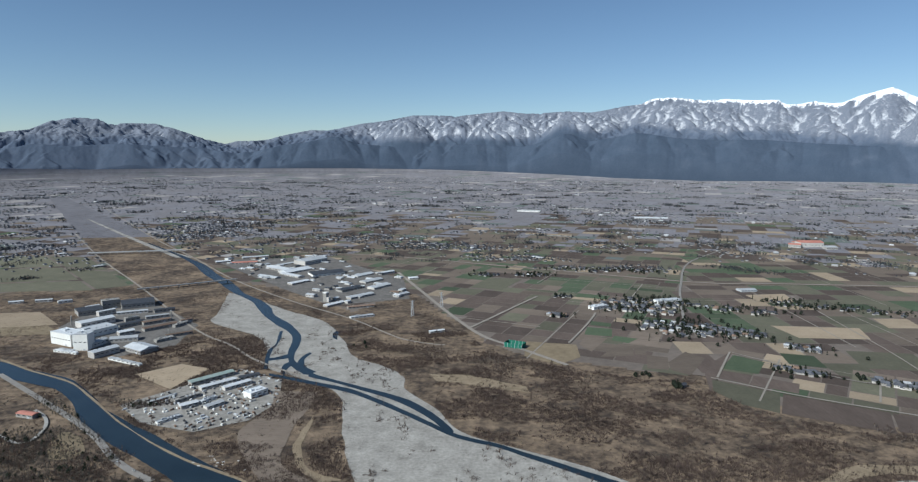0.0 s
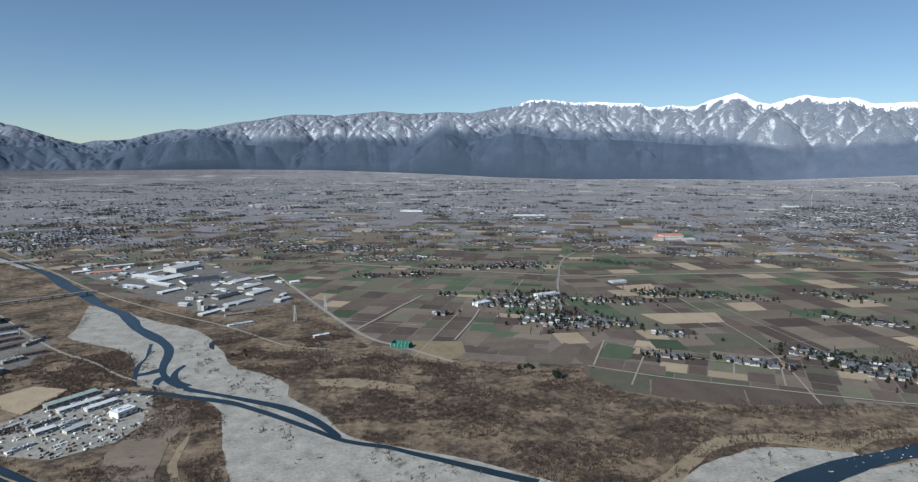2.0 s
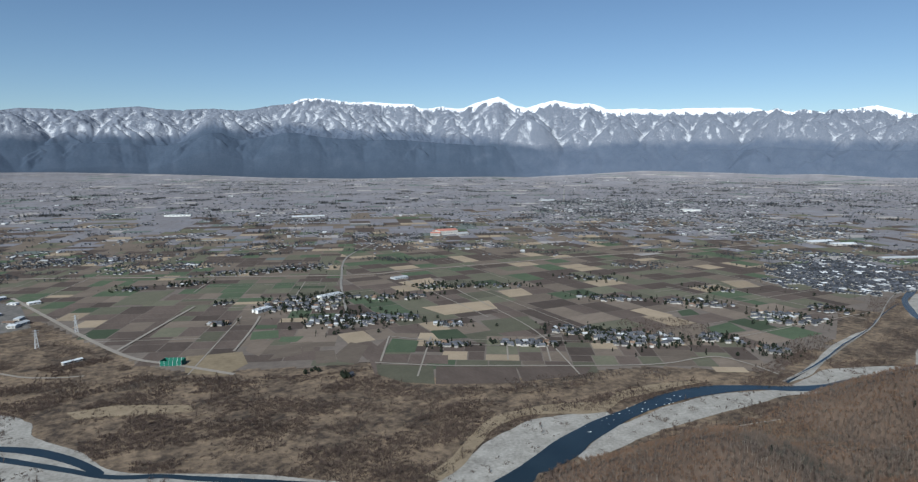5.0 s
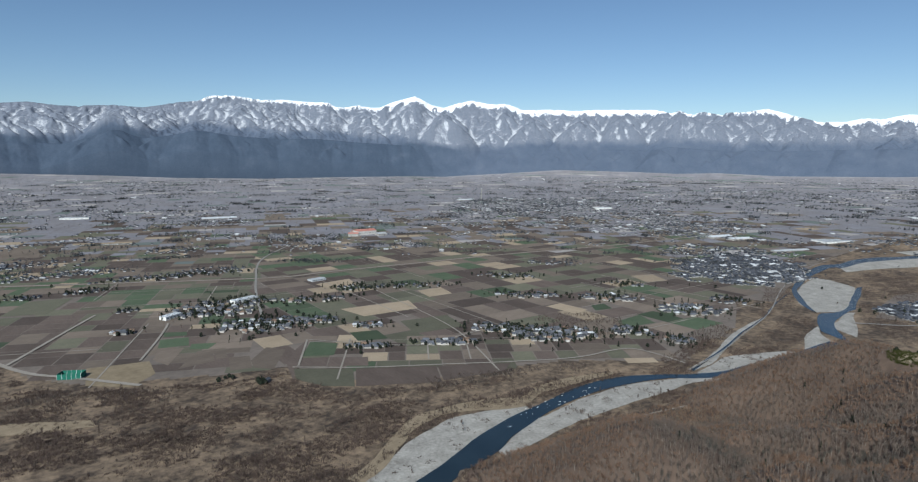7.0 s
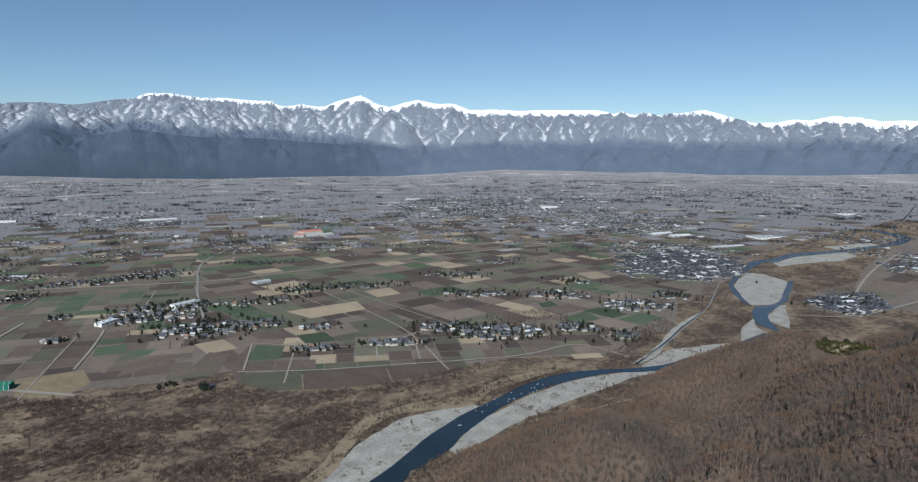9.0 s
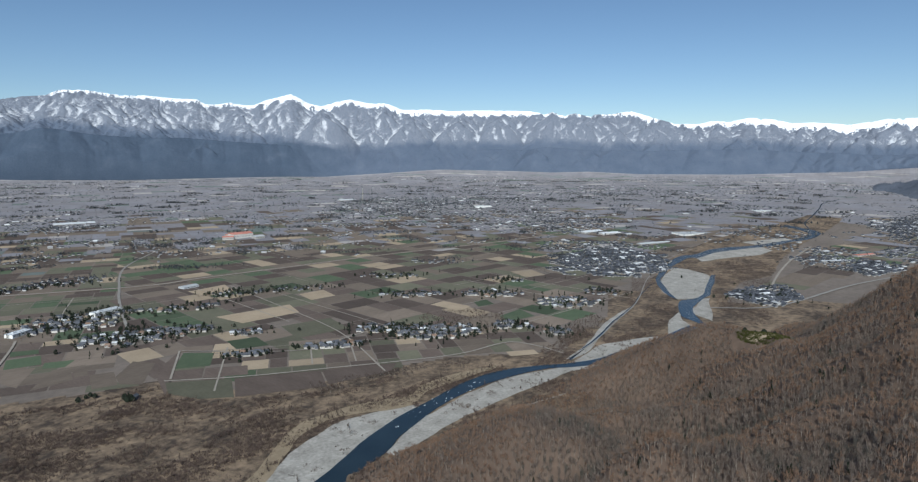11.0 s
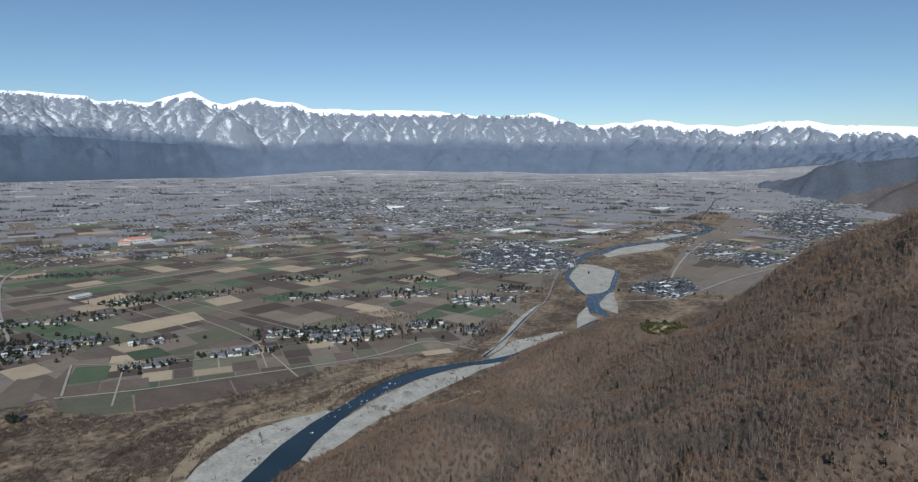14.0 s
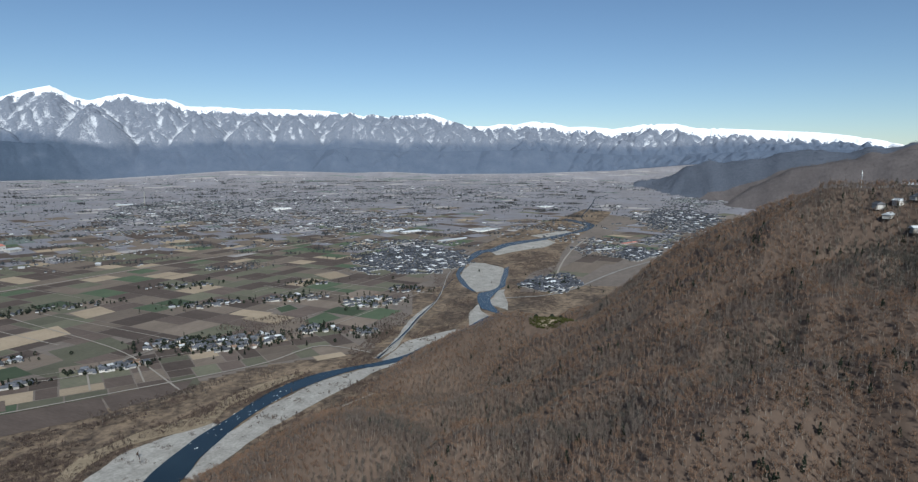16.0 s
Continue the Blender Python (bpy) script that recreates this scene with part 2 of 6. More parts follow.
    for o in range(octaves):
        v = value_noise(x * 2**o, y * 2**o, seed + o)
        if ridged:
            v = 1 - np.abs(2 * v - 1)
        total, norm, amp = total + v * amp, norm + amp, amp * 0.5
    return total / norm


# ---------------------------------------------------------------- terrain
NEAR, DRAWN = 2000.0, 2200.0  # the plain is flat out to NEAR; from there to the mountains it is drawn in and raised to fit the camera's view


def far_scale(x, y):
    d = np.hypot(x, y)
    out = np.maximum(d - NEAR, 0)
    return np.where(d > NEAR, (NEAR + DRAWN * (1 - np.exp(-out / DRAWN))) / np.maximum(d, 1), 1.0)


def polar(rows):
    a = np.radians([r[0] for r in rows])
    return np.stack([np.sin(a) * [r[1] for r in rows], np.cos(a) * [r[1] for r in rows], [r[2] for r in rows]], 1)


# crests of the wooded hills: heading, distance, height
CRESTS = [
    (0.58, polar([(38, 760, 2), (45, 745, 30), (52, 720, 72), (56, 700, 100), (59, 670, 102), (62.4, 635, 92), (69, 590, 126), (74.3, 585, 138), (81.7, 570, 154), (85.4, 560, 152), (87.8, 560, 186), (91.2, 565, 206), (94.5, 575, 224), (98, 590, 232), (105, 600, 250), (125, 620, 310)])),
    (0.62, polar([(56, 1050, 2), (58.5, 1070, 8), (61, 1090, 24), (64, 1120, 50), (66.5, 1150, 68), (70, 1160, 90), (74.5, 1130, 106), (80, 1000, 136), (86, 900, 186), (92, 850, 235), (100, 800, 300), (118, 760, 350)])),
    (0.55, polar([(55, 880, 8), (63, 880, 38), (72, 850, 72), (82, 800, 122), (92, 740, 190)])),
    (0.80, polar([(75, 1560, 0), (76.9, 1500, 42), (80.3, 1400, 96), (83.2, 1300, 152), (85.5, 1200, 202), (86.9, 1170, 242), (88.2, 1130, 270), (90.7, 1070, 300), (92.4, 1040, 318), (94, 1010, 335), (96.3, 960, 354), (98.5, 950, 353), (108, 900, 372), (125, 860, 380)])),
    (1.5, polar([(86, 3650, 60), (87.4, 3760, 112), (88.9, 3780, 180), (90.6, 3800, 244), (92.6, 3800, 322), (95.4, 3790, 384), (98.4, 3780, 405), (110, 3700, 480), (140, 3500, 540)])),
    (1.5, polar([(81.3, 4120, 230), (82.5, 4110, 248), (83.8, 4080, 288), (86.1, 4050, 342), (88.3, 4020, 374), (91, 3990, 390), (94.5, 3960, 428), (96.9, 3940, 432), (110, 3900, 500), (140, 3800, 560)])),
    (0.40, polar([(140, 500, 300), (170, 600, 320), (200, 800, 350), (230, 1100, 330), (255, 1500, 250)])),
]


def hills(x, y):
    h = np.zeros_like(x)
    wob2 = fractal(x / 60, y / 60, 4, 8) - 0.5
    wob = (fractal(x / 170, y / 170, 4, 5) - 0.5)
    folds = fractal(x / 150 + 0.5 * wob, y / 150, 3, 9, ridged=True) - 0.62
    for slope, line in CRESTS:
        best = np.full_like(x, -1e9)
        for p, q in zip(line[:-1], line[1:]):
            ab = q[:2] - p[:2]
            t = np.clip(((x - p[0]) * ab[0] + (y - p[1]) * ab[1]) / (ab @ ab), 0, 1)
            dist = np.hypot(x - p[0] - t * ab[0], y - p[1] - t * ab[1])
            best = np.maximum(best, p[2] + t * (q[2] - p[2]) - slope * (np.sqrt(dist**2 + 900) - 30))
        h = np.maximum(h, best + (0.30 * wob + 0.60 * folds) * np.clip(best, 0, 90) + np.where(np.hypot(x, y) > 2000, 14 * wob2, 0))
    return h


def place(x, y):
    """World place of a spot of the map."""
    x, y = np.asarray(x, dtype=float), np.asarray(y, dtype=float)
    k = far_scale(x, y)
    wx, wy = x * k, y * k
    return wx, wy, np.maximum(HIGH * (1 - k), hills(wx, wy))


def spot(x, y):
    wx, wy, wz = place(np.array([x]), np.array([y]))
    return float(wx[0]), float(wy[0]), float(wz[0]), float(far_scale(np.array([x]), np.array([y]))[0])


# ---------------------------------------------------------------- ground
FOOT = sorted([(-35.46, -1.08), (-29.95, -1.22), (-23.74, -1.17), (-16.89, -1.21), (-9.5, -1.22), (-1.79, -1.32), (3.41, -1.51), (8.56, -1.69), (13.59, -1.95), (20.72, -2.1), (27.24, -2.02), (33.08, -1.97), (36.05, -2.03), (41.14, -1.76), (46.04, -1.43), (52.98, -1.57), (59.27, -1.59), (55.95, -1.68), (63.67, -1.79), (71.46, -1.72), (79.02, -1.41), (86.11, -0.77)])  # heading and angle of sight of the plain's far edge


def plain_end(a):
    return HIGH / np.tan(np.radians(-np.interp(a, [r[0] for r in FOOT], [r[1] for r in FOOT])))


FIELD_EDGE = [(-39.5, 2215), (-36.2, 2209), (-32.5, 2163), (-28.5, 2153), (-26.8, 2141), (-18.7, 2039), (-14.8, 1896), (-9.8, 1584), (-4.5, 1843), (-1.3, 1535), (2.5, 1309), (5.2, 1235), (10.5, 1195), (16.2, 1173), (21.6, 1189), (24.4, 1123), (27.6, 1083), (33.8, 1073), (36.7, 1096), (33.6, 1073), (41.6, 1137), (46.7, 1192), (53.9, 1227), (57.2, 1250), (59.2, 1430), (61.7, 1587), (63.5, 1828), (64.1, 2155), (64.7, 2188), (67.9, 2863), (72.4, 3379), (76.5, 4262)]  # heading and distance at which the farmland begins

heads = np.radians(np.concatenate((np.arange(-60, 125, 0.38), np.arange(125, 300, 2.5))))
near = np.concatenate((np.linspace(0, 400, 8), np.arange(415, 1700, 11)))
ends = plain_end((np.degrees(heads) + 180) % 360 - 180) * 1.02
beyond = np.geomspace(1700, ends, 120)
dd = np.concatenate((np.repeat(near[:, None], len(heads), 1), beyond))
hh = np.repeat(heads[None, :], len(dd), 0)
dists = dd[:, 0]
gx, gy, gz = place(np.sin(hh) * dd, np.cos(hh) * dd)
cols = len(heads)
r0 = np.arange(len(dists) - 1)[:, None] * cols
i0 = np.arange(cols)[None, :]
i1 = (i0 + 1) % cols
quads = np.stack([r0 + i0, r0 + i1, r0 + cols + i1, r0 + cols + i0], -1).reshape(-1, 4)[:, ::-1]
hill_face = (hills(gx, gy) - HIGH * (1 - np.hypot(gx, gy) / np.maximum(dd, 1))).ravel()[quads].max(1) > 3.0
face_r = np.hypot(gx, gy).ravel()[quads[:, 0]]
mid_d, mid_a = dd.ravel()[quads].mean(1), np.degrees(hh.ravel()[quads[:, 0]])
mid_d = mid_d + np.where(mid_a > 58, 420 * (fractal(gx.ravel()[quads[:, 0]] / 240, gy.ravel()[quads[:, 0]] / 240, 4, 17) - 0.5), 0)
wet = (mid_d < np.interp(mid_a, [r[0] for r in FIELD_EDGE], [r[1] for r in FIELD_EDGE]) + 35) | ((mid_a > 61) & (mid_a < 92) & (mid_d < 1850))
# hill faces beyond 3890 m get the woodland colour with painted haze
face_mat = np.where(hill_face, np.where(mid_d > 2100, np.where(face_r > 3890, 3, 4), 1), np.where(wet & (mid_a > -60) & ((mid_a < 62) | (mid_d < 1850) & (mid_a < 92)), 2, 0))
# distant bare ground takes the fallow colour that has haze painted in
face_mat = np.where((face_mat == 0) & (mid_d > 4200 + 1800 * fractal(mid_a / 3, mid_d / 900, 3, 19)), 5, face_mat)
ground = new("ground", mesh_of("ground", np.stack([gx, gy, gz], -1).reshape(-1, 3), quads, [M_GROUND, M_LITTER, M_FLOOD, M_HAZEWOOD, M_RIDGEWOOD, M_HAZE_FALLOW], face_mat, smooth=True))
tagged(ground, "broad valley floor of dry winter farmland rising into wooded hills", "ground", kind="structure")

# ---------------------------------------------------------------- mountains
SKYLINE = [(-35.26, 1.56), (-33.49, 1.77), (-31.98, 2.49), (-30.46, 2.75), (-28.91, 2.67), (-28.34, 2.28), (-27.13, 2.4), (-25.05, 2.41), (-23.57, 2.02), (-21.41, 1.25), (-19.84, 0.84), (-18.91, 1.09), (-17.27, 1.15), (-16.32, 1.26), (-15.35, 1.56), (-12.91, 2.08), (-11.43, 2.05), (-9.93, 2.36), (-8.42, 2.68), (-6.39, 2.94), (-4.09, 3.41), (-1.78, 3.43), (-0.03, 3.38), (2.33, 3.64), (3.87, 3.79), (5.91, 3.58), (7.94, 3.67), (9.44, 3.76), (11.43, 3.64), (12.66, 3.83)]
SKYLINE += [(13.86, 4.1), (15.54, 4.27), (16.47, 4.73), (18.1, 4.79), (19.94, 4.56), (21.06, 4.48), (22.17, 4.54), (24.34, 4.38), (26.01, 4.37), (26.65, 3.99), (27.67, 4.0), (28.45, 4.2), (29.64, 3.98), (30.4, 3.99), (31.5, 4.46), (32.58, 4.75), (33.52, 4.99), (34.95, 4.22), (35.97, 4.01), (37.24, 4.4), (38.39, 4.63), (40.0, 4.31), (41.48, 4.34), (42.97, 3.78), (45.38, 3.83), (47.28, 3.69), (49.13, 3.75), (51.39, 3.74), (54.44, 3.65), (55.3, 3.35), (56.12, 3.55), (57.17, 3.2), (58.16, 3.39), (59.36, 3.13), (60.88, 3.34)]
SKYLINE += [(56.05, 3.61), (57.3, 3.33), (58.06, 3.48), (59.59, 3.35), (62.65, 3.57), (64.71, 2.92), (66.26, 2.47), (68.06, 2.42), (69.08, 2.67), (70.37, 2.57), (71.89, 2.86), (73.92, 2.65), (74.94, 2.35), (76.43, 2.39), (78.9, 2.17), (81.3, 2.55), (83.88, 2.56), (85.51, 2.16), (87.31, 2.14), (90.36, 1.96), (94.46, 1.72), (96.42, 1.47), (98.67, 1.06), (100.47, 0.62)]
FRONT = [(-35.35, 0.3), (-33.2, 0.75), (-30.99, 0.55), (-27.83, 0.81), (-24.51, 0.61), (-21.89, 0.53), (-19.18, 0.07), (-17.31, 0.27), (-15.38, 0.77), (-12.94, 1.09), (-10.95, 1.6), (-8.95, 0.96), (-6.42, 0.72), (-3.33, 0.63), (-0.23, 0.94), (3.39, 0.85), (5.96, 0.75), (7.99, 1.36), (9.49, 1.96), (11.01, 1.16), (13.47, 1.5), (15.39, 1.94), (18.25, 1.48), (21.9, 1.22), (24.94, 1.29), (27.04, 1.1), (29.85, 0.9), (32.88, 0.71)]
FRONT += [(34.99, 0.28), (37.56, -0.24), (41.09, 0.06), (45.02, 0.35), (48.35, 0.24), (51.55, 0.38), (55.03, 0.59), (58.35, 0.35), (61.09, 0.29), (63.68, 0.19), (53.98, 0.24), (61.09, 0.06), (66.26, 0.27), (71.42, 0.38), (76.5, 0.08), (81.4, -0.11), (86.07, 0.1), (92.54, 0.38), (98.36, 0.37)]
# crests of the middle range, in front of the main one
MIDDLE = [(-34, 1.3), (-31, 1.7), (-29.3, 1.2), (-26, 1.6), (-23.5, 1.1), (-20, 0.5), (-17, 0.75), (-14, 1.35), (-11.6, 1.75), (-9.45, 2.13), (-8.2, 1.8), (-6.82, 2.53), (-4.43, 3.0), (-2.87, 2.26), (-0.31, 2.77), (1.0, 2.2), (2.31, 2.6), (3.2, 2.3), (3.93, 3.2), (5.96, 2.4), (7.84, 2.08), (9.82, 3.45), (11.0, 2.46), (12.26, 3.21), (13.72, 1.98), (16.26, 2.84), (17.4, 2.6), (18.81, 3.61), (20.85, 2.66), (22.4, 3.11), (24.46, 2.35), (27.04, 1.63), (29.59, 2.64), (32.65, 1.46), (36.1, 3.08), (38.33, 1.77), (40.46, 2.33)]
MIDDLE += [(41.88, 1.83), (43.68, 2.72), (45.74, 1.97), (47.66, 2.68), (49.41, 1.73), (51.4, 2.69), (53.84, 1.57), (55.96, 3.41), (57.84, 2.34), (59.08, 2.42), (60.1, 2.92), (61.91, 1.4), (64.17, 2.4), (66.69, 1.94), (68.69, 1.13), (71.58, 1.51), (74.89, 0.95), (77.59, 1.36), (80.23, 1.01), (81.86, 1.87), (83.97, 0.84), (86.7, 0.78), (90.7, 0.83), (96, 0.6), (101, 0.4)]


def mountains():
    az = np.arange(-62, 128, 0.09)
    def line(rows, lo, hi):
        rows = sorted([(-75, lo)] + list(rows) + [(135, hi)])
        return np.interp(az, [r[0] for r in rows], [r[1] for r in rows])
    top, mid, fore, low = line(SKYLINE, 1.6, 0.9), line(MIDDLE, 1.2, 0.4), line(FRONT, 0.4, 0.0), line(FOOT, -1.1, -0.8)
    far = HIGH / np.tan(np.radians(-low))
    base_r = NEAR + DRAWN * (1 - np.exp(-(far - NEAR) / DRAWN))
    s = np.concatenate((np.linspace(0, 1, 132), [1.02, 1.06]))
    A, S = np.meshgrid(np.radians(az), s)
    R = base_r[None, :] + (4840 - base_r[None, :]) * S
    U, step = A * 4500, math.radians(0.09) * 4500
    u_row = np.radians(az) * 4500
    height = lambda r, el: HIGH + r * np.tan(np.radians(el))
    z_low = height(base_r, low)
    Z = z_low[None, :] + np.maximum(R - base_r[None, :], 0) * 0.12
    rnd = random.Random(301)
    at = lambda row, u: float(np.interp(u, u_row, row))

    def ridge(p, q, across=0.72, along=1.15):
        """A sharp ridge between two points (u, r, z), with flanks falling away on both sides."""
        (u0, r0, z0), (u1, r1, z1) = p, q
        reach = 330.0
        i0, i1 = [int(np.clip((u - u_row[0]) / step, 0, len(az) - 1)) for u in (min(u0, u1) - reach, max(u0, u1) + reach)]
        if i1 <= i0:
            return
        du, dr = (U[:, i0:i1] - u0) * across, (R[:, i0:i1] - r0) * along
        au, ar = (u1 - u0) * across, (r1 - r0) * along
        t = np.clip((du * au + dr * ar) / (au * au + ar * ar + 1e-6), 0, 1)
        dist = np.sqrt((du - t * au)**2 + (dr - t * ar)**2 + 9)
        Z[:, i0:i1] = np.maximum(Z[:, i0:i1], z0 + t * (z1 - z0) - dist + 3)

    def spur(p, q, ribs=60.0, wander=16.0, across=0.72):
        """A ridge that wanders from p down to q and throws side ribs."""
        n = max(int(math.hypot(q[0] - p[0], q[1] - p[1]) / 42), 2)
        pts = [p]
        for i in range(1, n):
            t = i / n
            sag = t + 0.16 * math.sin(2 * math.pi * t) * rnd.uniform(-1, 1)
            pts.append((p[0] + (q[0] - p[0]) * t + rnd.gauss(0, wander), p[1] + (q[1] - p[1]) * t + rnd.gauss(0, 9), p[2] + (q[2] - p[2]) * sag + rnd.gauss(0, 3)))
        pts.append(q)
        for a, b in zip(pts[:-1], pts[1:]):
            ridge(a, b, across)
            long = math.hypot(b[0] - a[0], b[1] - a[1])
            for side in (-1, 1):
                for k in range(max(1, round(1.5 * long / ribs))):
                    t, out = rnd.random(), rnd.uniform(30, 85)
                    c = tuple(a[j] + (b[j] - a[j]) * t for j in range(3))
                    ridge(c, (c[0] + side * out, c[1] - out * rnd.uniform(0.3, 0.9), c[2] - out * rnd.uniform(0.42, 0.75)), 0.95, 1.5)

    back, half = 4800.0, 4560.0
    # the main crest and the buttresses below it
    knots = np.arange(-61, 127, 0.45)
    crest = [(math.radians(a) * 4500, back + 25 * math.sin(a * 0.9), 0.0) for a in knots]
    crest = [(u, r, height(r, at(top, u))) for u, r, _ in crest]
    for p, q in zip(crest[:-1], crest[1:]):
        ridge(p, q, 1.3, 0.85)
    for i in range(2, len(crest) - 2, 3):
        u, r, z = crest[i]
        drop = (top - mid)[int(np.clip((u - u_row[0]) / step, 0, len(az) - 1))]
        spur((u, r, z - 2), (u + rnd.gauss(0, 70), r - rnd.uniform(120, 210), z - max(drop, 0.35) * rnd.uniform(45, 85)), 45, 8, 0.9)
    # the middle range: its peaks stand free and split into two arms towards the plain
    rows = sorted(MIDDLE)
    peaks = [b for a, b, c in zip(rows[:-2], rows[1:-1], rows[2:]) if b[1] >= a[1] and b[1] >= c[1]]
    saddle = []
    for a, el in rows:
        r = half + 60 * math.sin(a * 1.7)
        saddle.append((math.radians(a) * 4500, r, height(r, el)))
    for p, q in zip(saddle[:-1], saddle[1:]):
        spur(p, q, 40, 5, 0.85)
    for a, el in peaks:
        u, r = math.radians(a) * 4500, half + 60 * math.sin(a * 1.7)
        z = height(r, el)
        spur((u, r, z), (u + rnd.gauss(0, 60), back, height(back, at(top, u)) - 25), 60, 10)
        for side in (-1, 1):
            uu = u + side * rnd.uniform(70, 150)
            rr = at(base_r, uu) + rnd.uniform(190, 260)
            spur((u, r, z), (uu, rr, height(rr, at(fore, uu)) + rnd.uniform(-8, 22)), 42, 13)
    # the wooded foothills
    u = u_row[0] + 30
    last = None
    while u < u_row[-1] - 30:
        r = at(base_r, u) + 165 + rnd.uniform(-25, 25)
        p = (u, r, height(r, at(fore, u)))
        if last:
            ridge(last, p, 0.6, 0.9)
        end = at(base_r, u) + rnd.uniform(15, 60)
        spur(p, (u + rnd.gauss(0, 45), end, at(z_low, u) + rnd.uniform(6, 30)), 55, 10, 0.5)
        last = p
        u += rnd.uniform(45, 85)
    rough = 0.6 * fractal(U / 34 + 0.4 * fractal(U / 60, R / 40, 2, 307), R / 60, 3, 305, ridged=True) + 0.4 * fractal(U / 15, R / 14, 3, 306, ridged=True) - 0.6
    Z = Z + (8 + 22 * np.clip((R - base_r[None, :] - 190) / 60, 0, 1)) * rough * np.clip((Z - z_low - 15) / 60, 0, 1) * np.clip((1 - S) / 0.03, 0, 1)
    Z = np.minimum(Z, HIGH + R * np.tan(np.radians(top))[None, :])
    Z = np.where(S > 1.0, Z[131][None, :] - (S - 1.0) * 1600, Z)
    Z = np.where(S <= 0, z_low - 8, Z)
    n = len(az)
    a0 = np.arange(len(s) - 1)[:, None] * n + np.arange(n - 1)[None, :]
    faces = np.stack([a0, a0 + n, a0 + n + 1, a0 + 1], -1).reshape(-1, 4)
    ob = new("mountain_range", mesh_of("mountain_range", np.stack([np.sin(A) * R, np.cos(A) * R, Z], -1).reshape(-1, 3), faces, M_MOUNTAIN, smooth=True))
    # covers: snow cap near the crest, frost above the tree line and in hollows, bare alpine ground, painted haze on the
    # woods
    near_mean = sum(np.roll(np.roll(Z, i, 1), j, 0) for i in (-4, 0, 4) for j in (-2, 0, 2)) / 9
    hollow = np.clip((near_mean - Z) / 13, -1, 1)
    deep = 0.8 * np.interp(az, [-62, 12, 15, 16.5, 20, 26, 27, 31, 33.5, 36, 40, 45, 55, 57, 61, 63, 67, 75, 90, 128], [-60, -40, -4, 20, 26, 34, 26, 34, 62, 44, 48, 50, 52, 12, 18, 46, 40, 62, 80, 70])
    z_crest = HIGH + 4800 * np.tan(np.radians(top))
    gully = fractal(U / 16 + 0.6 * fractal(U / 50, R / 50, 2, 311), R / 160, 3, 309)
    cap = (Z - (z_crest - deep)[None, :]) / 30 + 0.75 * hollow + 1.1 * (gully - 0.5) - np.clip((4700 - R) / 60, 0, 3)
    el = np.degrees(np.arctan2(Z - HIGH, R))
    above = (el - np.maximum(fore, -0.1)[None, :])
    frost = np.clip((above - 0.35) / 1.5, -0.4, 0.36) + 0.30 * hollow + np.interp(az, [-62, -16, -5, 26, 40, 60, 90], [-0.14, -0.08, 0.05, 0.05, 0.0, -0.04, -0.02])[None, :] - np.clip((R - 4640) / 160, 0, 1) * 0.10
    alpine = np.clip((above - 0.2) / 1.1, 0, 1)
    # painted haze: grows behind the foothills and towards both ends of the range
    haze = np.clip(np.clip((R - base_r[None, :] - 190) / 60, 0, 1) + np.clip((az - 33) / 6, 0, 1)[None, :] * 0.85 + np.clip((-16 - az) / 4, 0, 1)[None, :] * 0.5, 0, 1)
    for name, value in (("cap", cap), ("frost", frost), ("alpine", alpine), ("haze", haze)):
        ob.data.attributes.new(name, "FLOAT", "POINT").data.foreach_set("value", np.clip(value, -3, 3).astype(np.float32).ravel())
    tagged(ob, "snow-capped mountain range with dark wooded foothills beyond the plain", "mountains", kind="structure")


mountains()


# ---------------------------------------------------------------- river, gravel, roads
def smooth_rows(rows, step=14.0):
    p = np.array(rows, dtype=float)
    q = np.concatenate(([2 * p[0] - p[1]], p, [2 * p[-1] - p[-2]]))
    out = []
    for i in range(len(p) - 1):
        a, b, c, d = q[i:i + 4]
        n = int(np.clip(np.hypot(*(c - b)[:2]) / step, 3, 40))
        for t in np.arange(n) / n:
            out.append(0.5 * (2 * b + (c - a) * t + (2 * a - 5 * b + 4 * c - d) * t * t + (3 * b - a - 3 * c + d) * t**3))
    out.append(p[-1])
    return np.array(out)


def band(name, rows, mat, lift, label, category, ragged=0.0, across=4, parent=None, seed=1):
    """A strip between two banks, laid on the ground; its edges wander by ragged metres."""
    r = smooth_rows(rows)
    n = len(r)
    i = np.arange(n)
    if ragged:
        side = r[:, 2:] - r[:, :2]
        side /= np.maximum(np.linalg.norm(side, axis=1), 1)[:, None]
        r[:, :2] += side * ((fractal(i / 3.1, i * 0 + seed, 3, seed) - 0.5) * 2 * ragged)[:, None]
        r[:, 2:] += side * ((fractal(i / 3.7, i * 0 + seed, 3, seed + 9) - 0.5) * 2 * ragged)[:, None]
    t = np.linspace(0, 1, across + 1)
    x = r[:, 0:1] + (r[:, 2:3] - r[:, 0:1]) * t
    y = r[:, 1:2] + (r[:, 3:4] - r[:, 1:2]) * t
    wx, wy, wz = place(x.ravel(), y.ravel())
    k = far_scale(x.ravel(), y.ravel())
    wz = HIGH * (1 - k) + lift + (1 - k) * 4
    a0 = (np.arange(n - 1)[:, None] * (across + 1) + np.arange(across)[None, :]).ravel()
